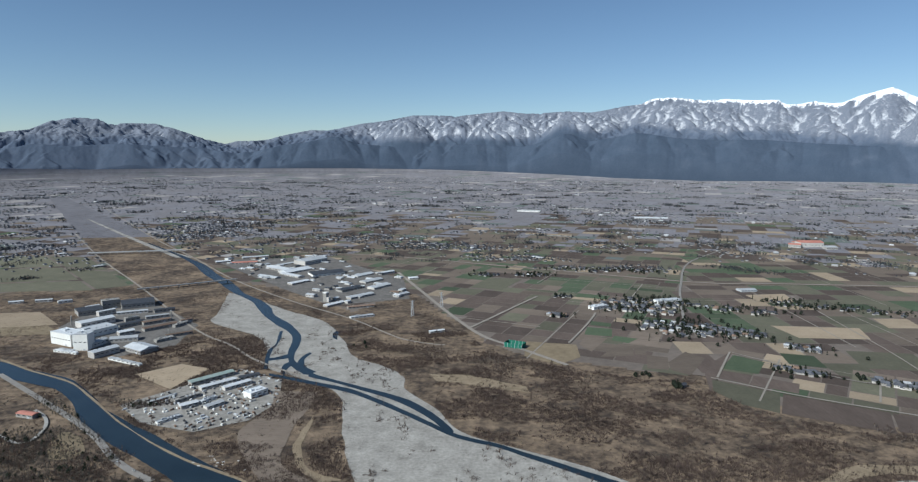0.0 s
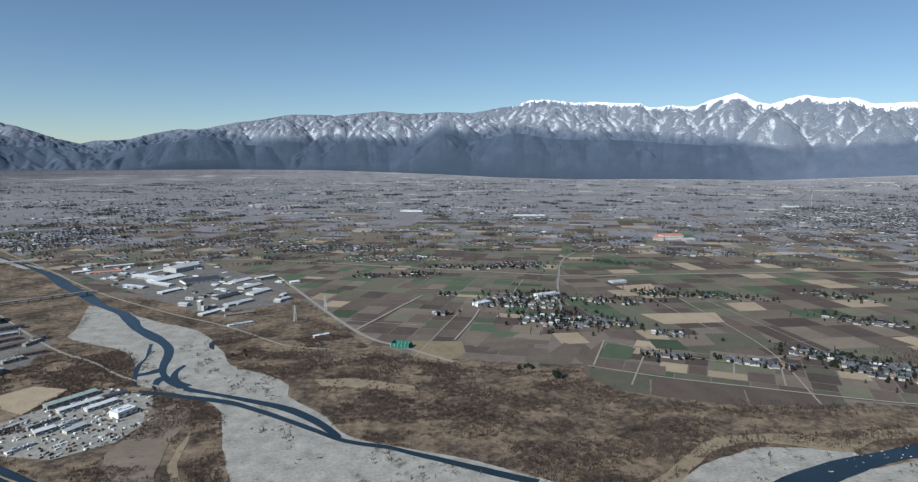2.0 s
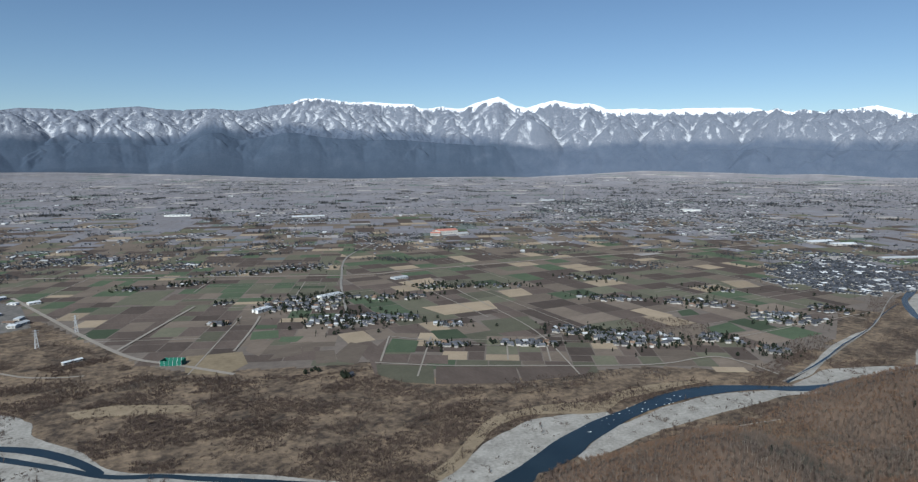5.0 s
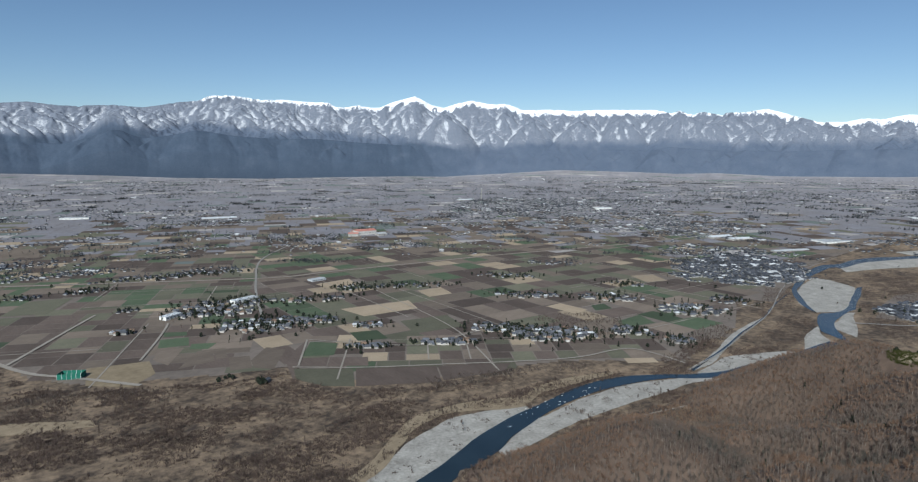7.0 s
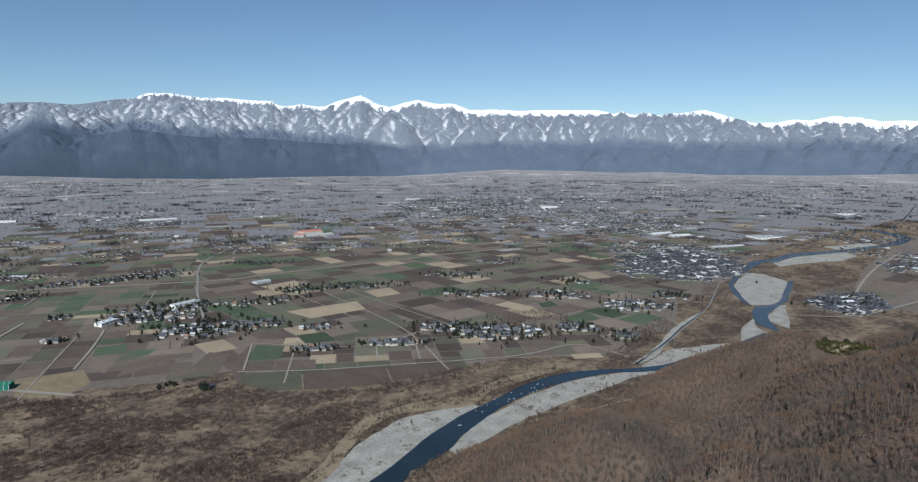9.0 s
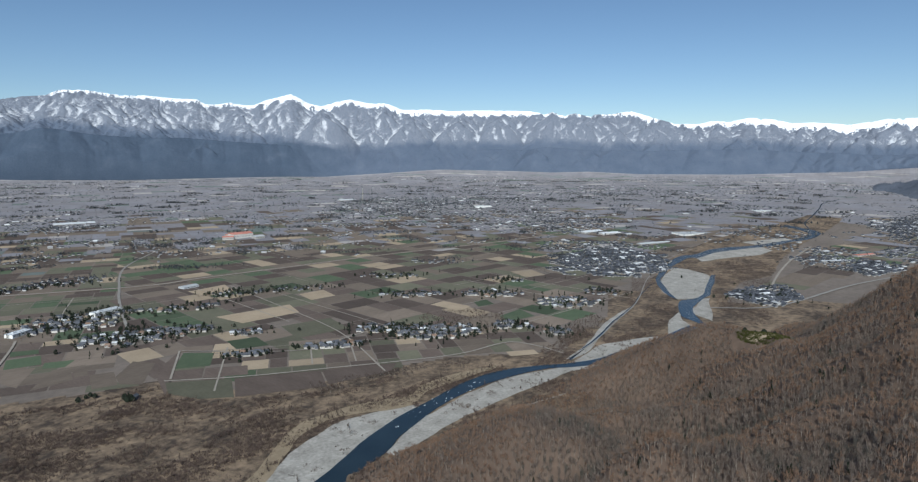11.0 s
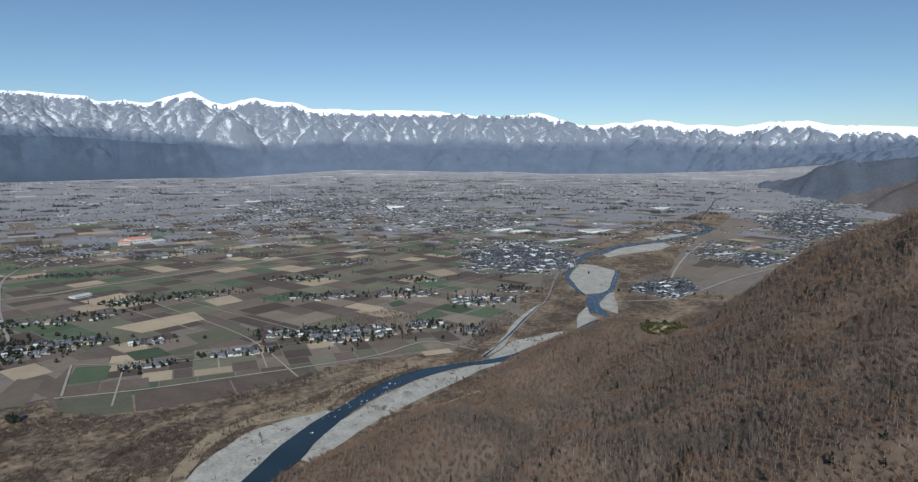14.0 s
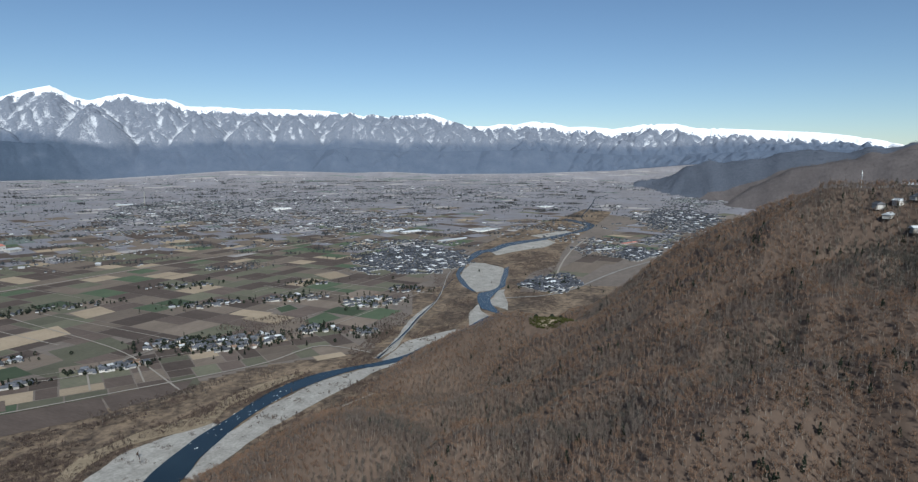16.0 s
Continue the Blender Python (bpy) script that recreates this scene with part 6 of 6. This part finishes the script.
def yard():
    poly = [(-544, 985), (-467, 1084), (-409, 1162), (-315, 1100), (-292, 1004), (-318, 927), (-385, 885), (-478, 917)]
    wx, wy, wz = place([p[0] for p in poly], [p[1] for p in poly])
    pad = new("yard_paving", mesh_of("yard_paving", np.stack([wx, wy, wz + 0.3], 1), [list(range(len(poly)))], M_YARD))
    tagged(pad, "pale concrete paving of a building material yard", "paving", kind="structure")
    r = random.Random(23)
    stack = [mesh_of("stack_block", *join((*box_arrays(a, b, h), (0, 0, 0)), (*box_arrays(a * 0.8, b * 0.8, h * 0.6, h + 0.01), (0.2, 0, 0))), m)
             for a, b, h, m in ((4, 2.4, 1.4, M_WHITE), (7, 2.4, 1.3, M_METAL), (3.5, 3, 1.6, M_CONCRETE), (5, 2, 1.5, M_RUSTROOF), (3.5, 2.2, 1.7, M_DARK))]
    (x0, y0), (x1, y1) = poly[0], poly[2]
    made = 0
    while made < 320:
        x, y = r.uniform(min(p[0] for p in poly), max(p[0] for p in poly)), r.uniform(min(p[1] for p in poly), max(p[1] for p in poly))
        along, aside = x * 0.70 + y * 0.71, -x * 0.71 + y * 0.70
        aside = round(aside / 11) * 11 + r.gauss(0, 0.8)
        x, y = along * 0.70 - aside * 0.71, along * 0.71 + aside * 0.70
        if not inside(x, y, poly):
            continue
        k = r.choices(range(5), [5, 4, 5, 3, 4])[0]
        e = empty_thing("material_stack", x, y, math.degrees(math.atan2(y1 - y0, x1 - x0)) + r.choice((0, 90)) + r.gauss(0, 4),
                        ("stack of white concrete blocks in the yard", "row of pale metal containers in the yard", "grey concrete stack in the yard", "brown rusty stack in the yard", "dark parked machine in the yard")[k], "stack", "stacks of the material yard")
        e.location.z += 0.3
        part("load", stack[k], e)
        made += 1


yard()


# ---------------------------------------------------------------- bridges
def bridge(line, label):
    (ax, ay), (bx, by) = line[0], line[-1]
    k = spot((ax + bx) / 2, (ay + by) / 2)[3]
    p, q = Vector(spot(ax, ay)[:3]), Vector(spot(bx, by)[:3])
    long = (q - p).length
    e = new("bridge")
    e.matrix_world = Matrix.Translation(p) @ pose(0, 0, 0, 0, 0, math.degrees(math.atan2(q.y - p.y, q.x - p.x)))
    tagged(e, label, "bridge")
    part("deck", mesh_of("deck", *join((*box_arrays(long, 9 * k, 1.6 * k, 6 * k), (long / 2, 0, (p.z + q.z) / 2 - p.z))), M_CONCRETE), e)
    for s in (-1, 1):
        part("parapet", mesh_of("parapet", *join((*box_arrays(long, 0.4 * k, 1.1 * k, 7.61 * k), (long / 2, s * 4.2 * k, 0))), M_METAL), e)
    n = max(int(long / (26 * k)), 2)
    pier = mesh_of("pier", *box_arrays(2.0 * k, 7 * k, 7.4 * k, -1.4 * k), M_CONCRETE)
    for i in range(1, n):
        part("pier", pier, e).location = (long * i / n, 0, 0)


bridge([(-942, 1843), (-815, 1929), (-706, 2005)], "long concrete girder bridge over the braided river")
bridge([(-1485, 2534), (-1307, 2552), (-1135, 2602)], "far concrete road bridge over the river")


# ---------------------------------------------------------------- small things
for x, y in [(119, 1308)]:
    e = empty_thing("net_enclosure", x, y, -29, "green netted ball-game enclosure beside the fields", "net")
    for i in range(6):
        for s in (-1, 1):
            part("post", mesh_of("post", *join((*box_arrays(0.5, 0.5, 11, -0.5), (-20 + i * 8, s * 11, 0))), M_METAL), e)
    for s in (-1, 1):
        part("net", mesh_of("net", *join((*box_arrays(40, 0.15, 10, 0.2), (0, s * 11, 0))), M_NET), e)
        part("net", mesh_of("net", *join((*box_arrays(0.15, 21.6, 10, 0.2), (s * 20, 0, 0))), M_NET), e)

CAR_BODY = mesh_of("car_body", *join((*box_arrays(4.4, 1.8, 0.75, 0.35),)), M_WHITE)
CAR_CABIN = mesh_of("car_cabin", *gable_arrays(1.9, 1.5, 1.1, 0.45, 0.1, 0.4), M_GLASS)
CAR_WHEEL = mesh_of("car_wheel", *[(lambda v, f: ([(a, c, b) for a, b, c in v], f))(*tube(0.34, 0.34, 0.22, 10))][0], M_DARK)
CAR_RIM = mesh_of("car_rim", *[(lambda v, f: ([(a, c, b) for a, b, c in v], f))(*tube(0.2, 0.2, 0.26, 8, -0.02))][0], M_METAL)
for i, (x, y) in enumerate([(-533, 876), (-520, 865), (-507, 858), (-454, 800), (-446, 792), (-588, 925), (-411, 767), (-550, 890)]):
    e = empty_thing("car", x, y, -52 + (180 if i % 2 else 0), "small white car on the levee road", "car", "cars on the levee road")
    e.location.z += 1.5
    part("body", CAR_BODY, e)
    part("cabin", CAR_CABIN, e)
    for wx_, wy_ in ((-1.4, -0.9), (1.4, -0.9), (-1.4, 0.68), (1.4, 0.68)):
        tyre = part("wheel", CAR_WHEEL, e)
        tyre.location = (wx_, wy_, 0.34)
        part("rim", CAR_RIM, tyre)


def pylon(x, y):
    e = empty_thing("power_pylon", x, y, 20, "tall grey lattice power pylon in the fields", "pylon")
    def bar(a, b, w=0.3):
        a, b = Vector(a), Vector(b)
        d = (b - a).normalized()
        s, u = d.orthogonal().normalized() * w, d.cross(d.orthogonal().normalized()) * w
        v = [tuple(p + c) for p in (a, b) for c in (s + u, u - s, -s - u, s - u)]
        return v, [(0, 1, 5, 4), (1, 2, 6, 5), (2, 3, 7, 6), (3, 0, 4, 7)]
    for sx, sy in ((-1, -1), (1, -1), (1, 1), (-1, 1)):
        part("leg", mesh_of("leg", *bar((3.4 * sx, 3.4 * sy, -0.5), (0.5 * sx, 0.5 * sy, 40)), M_METAL), e)
    for i in range(6):
        w0, w1 = 3.4 - 2.9 * i / 6, 3.4 - 2.9 * (i + 1) / 6
        part("brace", mesh_of("brace", *join(bar((-w0, -w0, i * 6.6), (w1, -w1, i * 6.6 + 6.6), 0.15), bar((w0, w0, i * 6.6), (-w1, w1, i * 6.6 + 6.6), 0.15)), M_METAL), e)
    for z in (28, 33, 38):
        part("crossarm", mesh_of("crossarm", *bar((-6, 0, z), (6, 0, z), 0.25), M_METAL), e)


for x, y in [(-45, 1662), (-115, 1563)]:
    pylon(x, y)

def mast(x, y):
    e = empty_thing("radio_mast", x, y, 0, "slender pale radio mast on the wooded ridge", "mast")
    part("shaft", mesh_of("mast_shaft", *tube(0.45, 0.25, 27, 8, -1), M_METAL), e)
    part("platform", mesh_of("mast_platform", *tube(1.1, 1.1, 0.5, 8, 19), M_METAL), e)
    part("aerial", mesh_of("mast_aerial", *tube(0.7, 0.7, 2.2, 8, 21.5), M_WHITE), e)


mast(970 * math.sin(radians(97.5)), 970 * math.cos(radians(97.5)))

# houses of the hilltop hamlet
for i, (a, d, z) in enumerate([(98.7, 900, 338), (99.9, 900, 343), (100.6, 960, 357), (98.6, 1010, 359), (100.0, 1020, 364), (101.1, 860, 333), (101.3, 900, 347), (99.4, 880, 334)]):
    house(d * math.sin(radians(a)), d * math.cos(radians(a)), 15 + 20 * i, (0, 3, 4, 1, 5, 3, 0, 4)[i])


# broken water in the rapids
def foam():
    r = random.Random(31)
    v, f = [], []
    for x, y in [(-310, 785), (-296, 777), (-324, 796), (-332, 793), (669, 699), (696, 701), (720, 700), (745, 700), (664, 681), (770, 699), (796, 698), (613, 675), (818, 706)]:
        for i in range(4):
            cx, cy = x + r.gauss(0, 9), y + r.gauss(0, 9)
            n, a0, rad = len(v), r.uniform(0, 6.3), r.uniform(0.4, 1.2)
            for j in range(6):
                q = rad * r.uniform(0.6, 1.2)
                v.append((cx + 1.8 * q * math.cos(a0 + j * 1.047), cy + q * math.sin(a0 + j * 1.047), 1.16 + 0.1 * (j % 2)))
            f.append([n + j for j in range(6)])
    tagged(new("rapids_foam", mesh_of("rapids_foam", v, f, M_WHITE)), "white broken water of the river rapids", "foam", kind="stuff")


foam()


# ---------------------------------------------------------------- farm tracks along the field grid
def farm_tracks():
    r = random.Random(41)
    v, f = [], []
    for zone, angle, su, sv in ((0, -24.0, 150, 100), (1, -3.0, 170, 120), (2, -33.0, 130, 90)):
        cs, sn = math.cos(radians(angle)), math.sin(radians(angle))
        def strip(u0, v0, u1, v1, half):
            n = int(max(abs(u1 - u0), abs(v1 - v0)) / 30) + 1
            along_u = abs(u1 - u0) > abs(v1 - v0)
            last = None
            for i in range(n + 1):
                u, w = u0 + (u1 - u0) * i / n, v0 + (v1 - v0) * i / n
                x, y = u * cs - w * sn, u * sn + w * cs
                if not (farmland(x, y) and field_zone(x, y) == zone):
                    last = None
                    continue
                du, dw = (0, half) if along_u else (half, 0)
                for side in (-1, 1):
                    px, py = (u + side * du) * cs - (w + side * dw) * sn, (u + side * du) * sn + (w + side * dw) * cs
                    k = float(far_scale(np.array(px), np.array(py)))
                    v.append((px * k, py * k, HIGH * (1 - k) + 0.95 + 0.012 * zone + (0.006 if along_u else 0) + (1 - k) * 3.2))
                here = len(v) - 2
                if last is not None:
                    f.append([last, last + 1, here + 1, here])
                last = here
        for i in range(22):
            u = -1300 + i * su + r.uniform(-35, 35)
            a = r.uniform(500, 2300)
            strip(u, a, u, a + r.uniform(250, 900), r.uniform(0.9, 1.7))
        for i in range(22):
            w = 800 + i * sv + r.uniform(-25, 25)
            a = r.uniform(-1500, 1500)
            strip(a, w, a + r.uniform(400, 1400), w, r.uniform(0.9, 1.7))
    tagged(new("farm_track", mesh_of("farm_track", v, f, M_TRACK)), "pale farm tracks between the field parcels", "road", kind="structure")


farm_tracks()


# ---------------------------------------------------------------- more sheds on the industrial estate
def estate():
    r = random.Random(57)
    zone = [(-930, 2400), (-519, 2506), (-177, 2031), (-137, 1760), (-342, 1673), (-537, 1898)]
    placed = []
    while len(placed) < 74:
        x, y = r.uniform(min(p[0] for p in zone), max(p[0] for p in zone)), r.uniform(min(p[1] for p in zone), max(p[1] for p in zone))
        if inside(x, y, zone) and all(math.hypot(x - a, y - b) > 23 for a, b in placed):
            placed.append((x, y))
            w, t = r.uniform(12, 30), radians(-24 + r.choice((0, 0, 90)))
            works(x, y, x + w * math.cos(t), y + w * math.sin(t), r.uniform(10, 20), r.uniform(4.5, 8), r.choices(["metal", "dark", "white", "rust"], [6, 2, 4, 1])[0], "industrial estate")


estate()


# ---------------------------------------------------------------- tussocks and scrub
def tussocks():
    x, y = sown(-1500, 350, 1500, 1900, 8.5, 61)
    d, a = np.hypot(x, y), np.degrees(np.arctan2(x, y))
    r = np.random.default_rng(62)
    edge = np.interp(a, [q[0] for q in FIELD_EDGE], [q[1] for q in FIELD_EDGE])
    n0 = fractal(x / 45, y / 45, 3, 63)
    keep = (d > 560) & (d < edge - 6) & (a > -46) & (a < 66) & (hills(x, y) < 4) & (n0 + r.uniform(-0.2, 0.2, len(x)) > 0.42)
    bare = in_zones(x, y, BARE)
    keep &= ~bare | (r.random(len(x)) < 0.035)
    keep &= ~in_zones(x, y, WET)
    x, y, n0 = x[keep], y[keep], n0[keep]
    n = len(x)
    kinds = [brush_clump(s, 9, 1.7, 2.6) for s in (31, 32, 33)]
    kinds += [(v, f, [1] * len(m)) for v, f, m in kinds]
    scatter("grass_tussocks", kinds, np.where(r.random(n) < 0.55, 0, 3) + r.integers(0, 3, n), x, y, r.uniform(0.7, 1.8, n), r.uniform(0, 6.3, n), [M_SHRUB, M_SAND],
            "tufts of dry brown grass and scrub on the floodplain", "grass")


tussocks()


# ---------------------------------------------------------------- wood below the levee road
def near_wood():
    x, y = sown(-900, 300, -250, 1000, 6.0, 91)
    r = np.random.default_rng(92)
    keep = in_zones(x, y, [[(-922, 1126), (-785, 1053), (-612, 921), (-514, 843), (-398, 742), (-382, 646), (-546, 645)], [(-826, 1111), (-753, 1097), (-612, 966), (-464, 825), (-351, 733), (-380, 719), (-552, 880), (-709, 1014)], [(-1088, 1371), (-1002, 1358), (-798, 1276), (-697, 1223), (-535, 1098), (-457, 991), (-515, 966), (-565, 990), (-690, 1112), (-817, 1193), (-1038, 1306)]]) & (fractal(x / 70, y / 70, 3, 93) > 0.40)
    x, y = x[keep], y[keep]
    n = len(x)
    kinds = [bare_tree(s, 40, 8, 3.2) for s in (61, 62, 63)] + [evergreen(64, 60, 7, 3.0)]
    kinds = [(v, f, [2 if (j == 3 and i == 0) else i for i in m]) for j, (v, f, m) in enumerate(kinds)]
    # the shade-toned twigs also darken this foot of the slope
    scatter("riverside_wood", kinds, g_pick(r, n), x, y, r.uniform(0.6, 1.1, n), r.uniform(0, 6.3, n), [M_SHADEWOOD, M_BARK, M_PINE], "dark bare trees and shrubs along the river levee", "woodland")


def g_pick(r, n):
    return r.choice(4, n, p=[0.32, 0.3, 0.3, 0.08])


near_wood()


def groves():
    """Leafless groves along the river and between the eastern hamlets."""
    zones = [[(1055, 675), (1237, 715), (1352, 739), (1384, 803), (1256, 796), (1136, 744)], [(1089, 884), (1170, 912), (1260, 992), (1253, 1021), (1139, 958)], [(975, 1026), (1083, 887), (1267, 1032), (1095, 1114)], [(575, 866), (735, 828), (871, 766), (914, 791), (765, 863), (618, 913)], [(-112, 1274), (72, 1134), (232, 1075), (255, 1135), (78, 1237), (-106, 1358)]]
    x, y = sown(-200, 600, 1500, 1500, 6.5, 121)
    r = np.random.default_rng(122)
    keep = in_zones(x, y, zones) & ~in_zones(x, y, WET + BARE[:4]) & (fractal(x / 40, y / 40, 3, 123) + r.uniform(-0.1, 0.1, len(x)) > 0.45)
    x, y = x[keep], y[keep]
    n = len(x)
    kinds = [bare_tree(s, 40, 8.5, 3.4) for s in (124, 125, 126)]
    scatter("bare_grove", kinds, r.integers(0, 3, n), x, y, r.uniform(0.6, 1.15, n), r.uniform(0, 6.3, n), [M_SHRUB, M_BARK], "dusky leafless groves beside the river and hamlets", "woodland")


groves()


def clearing():
    cx, cy = 1108.0, 302.0
    t, q = np.meshgrid(np.linspace(0, 6.2832, 33)[:-1], np.linspace(0, 1, 7))
    wob = 1 + 0.18 * np.sin(3 * t + 1)
    x, y = cx + 58 * q * wob * np.cos(t), cy + 34 * q * wob * np.sin(t)
    z = hills(x, y) + 0.7
    idx = np.arange(6)[:, None] * 32 + np.arange(32)[None, :]
    nxt = np.arange(6)[:, None] * 32 + (np.arange(32)[None, :] + 1) % 32
    f = np.stack([idx, nxt, nxt + 32, idx + 32], -1).reshape(-1, 4)
    tagged(new("hill_meadow", mesh_of("hill_meadow", np.stack([x, y, z], -1).reshape(-1, 3), f, M_STUBBLE, smooth=True)), "pale dry meadow clearing on the wooded spur", "meadow", kind="structure")
    r = np.random.default_rng(97)
    n = 420
    a, d = r.uniform(0, 6.3, n), np.sqrt(r.random(n))
    bx, by = cx - 24 + 36 * d * np.cos(a), cy + 6 + 46 * d * np.sin(a)
    kinds = [brush_clump(s, 22, 5.0, 2.6) for s in (71, 72)]
    scatter("bamboo_grove", kinds, r.integers(0, 2, n), bx, by, r.uniform(0.7, 1.2, n), r.uniform(0, 6.3, n), [M_BAMBOO], "olive green bamboo grove on the spur's clearing", "bamboo")
    for i in range(14):
        tree_thing(cx + 26 + r.normal(0, 10), cy + 30 + r.normal(0, 12), (0, 2)[i % 2], float(r.uniform(0.8, 1.2)), float(r.uniform(0, 360)))


clearing()
road("road_lane", [(-655, 870), (-603, 842), (-605, 890), (-629, 932), (-664, 961)], 5, M_CONCRETE, 1.9, "pale lane curving up to the red roofed building")
road("road_lane", [(775, 581), (838, 568), (903, 554)], 4, M_TRACK, 2.2, "pale track at the foot of the wooded hill")


# ---------------------------------------------------------------- woods on the far ridges
def far_ridges():
    x, y = sown(1500, -1400, 4300, 900, 11.0, 101)
    d, a = np.hypot(x, y), np.degrees(np.arctan2(x, y))
    k = far_scale(x, y)
    keep = (a > 76) & (a < 106) & (d > 2150) & (d < 4180)
    x, y = x[keep], y[keep]
    h = hills(x, y)
    keep = h > 30
    x, y, h = x[keep], y[keep], h[keep]
    r = np.random.default_rng(102)
    n = len(x)
    vs, fs, off = [], [], 0
    shapes = [bare_tree(111, 9, 11, 6.0), bare_tree(112, 9, 9, 6.5)]
    for j, (tv, tf, _) in enumerate(shapes):
        sel = np.nonzero(np.arange(n) % 2 == j)[0]
        tv, tf = np.array(tv), np.array(tf)
        size = r.uniform(0.7, 1.2, len(sel))[:, None, None]
        v = tv[None] * size + np.stack([x[sel], y[sel], h[sel] - 2], -1)[:, None, :]
        vs.append(v.reshape(-1, 3))
        fs.append((tf[None] + (off + np.arange(len(sel)) * len(tv))[:, None, None]).reshape(-1, 3))
        off += len(sel) * len(tv)
    # trees beyond 3890 m share the haze-blue colour of the ground below them
    tagged(new("ridge_woodland", mesh_of("ridge_woodland", np.concatenate(vs), np.concatenate(fs), [M_RIDGEWOOD, M_HAZEWOOD], (np.hypot(*np.concatenate(vs)[np.concatenate(fs)[:, 0], :2].T) > 3890).astype(int))), "winter woodland on the far valley ridges, the farther one haze-tinted", "woodland", kind="stuff")


far_ridges()

# paving under the factory
wx_, wy_, wz_ = place([p[0] for p in [(-928, 1445), (-947, 1680), (-807, 1681), (-614, 1474), (-597, 1310), (-678, 1231)]], [p[1] for p in [(-928, 1445), (-947, 1680), (-807, 1681), (-614, 1474), (-597, 1310), (-678, 1231)]])
tagged(new("factory_paving", mesh_of("factory_paving", np.stack([wx_, wy_, wz_ + 0.25], 1), [list(range(len(wx_)))], M_ASPHALT)), "grey worn paving of the factory grounds", "paving", kind="structure")

# a lone house in the brush with trees, and shrubs by the field edge
for x, y in [(391, 1073)]:
    house(x, y, 40, 1)
    for i in range(7):
        tree_thing(x - 14 + 4 * (i % 3), y - 8 + 6 * (i // 3), i % 3, 0.9 + 0.05 * i, 50 * i)
for i, (x, y) in enumerate([(337, 1133), (345, 1137), (348, 1125), (323, 1124)]):
    tree_thing(x, y, 2, 0.8 + 0.1 * i, 80 * i)


# paving between the sheds of the estate
wx_, wy_, wz_ = place([p[0] for p in [(-930, 2400), (-519, 2506), (-177, 2031), (-137, 1760), (-342, 1673), (-537, 1898)]], [p[1] for p in [(-930, 2400), (-519, 2506), (-177, 2031), (-137, 1760), (-342, 1673), (-537, 1898)]])
tagged(new("estate_paving", mesh_of("estate_paving", np.stack([wx_, wy_, wz_ + 0.55], 1), [list(range(len(wx_)))], M_ASPHALT)), "grey worn paving between the warehouses", "paving", kind="structure")
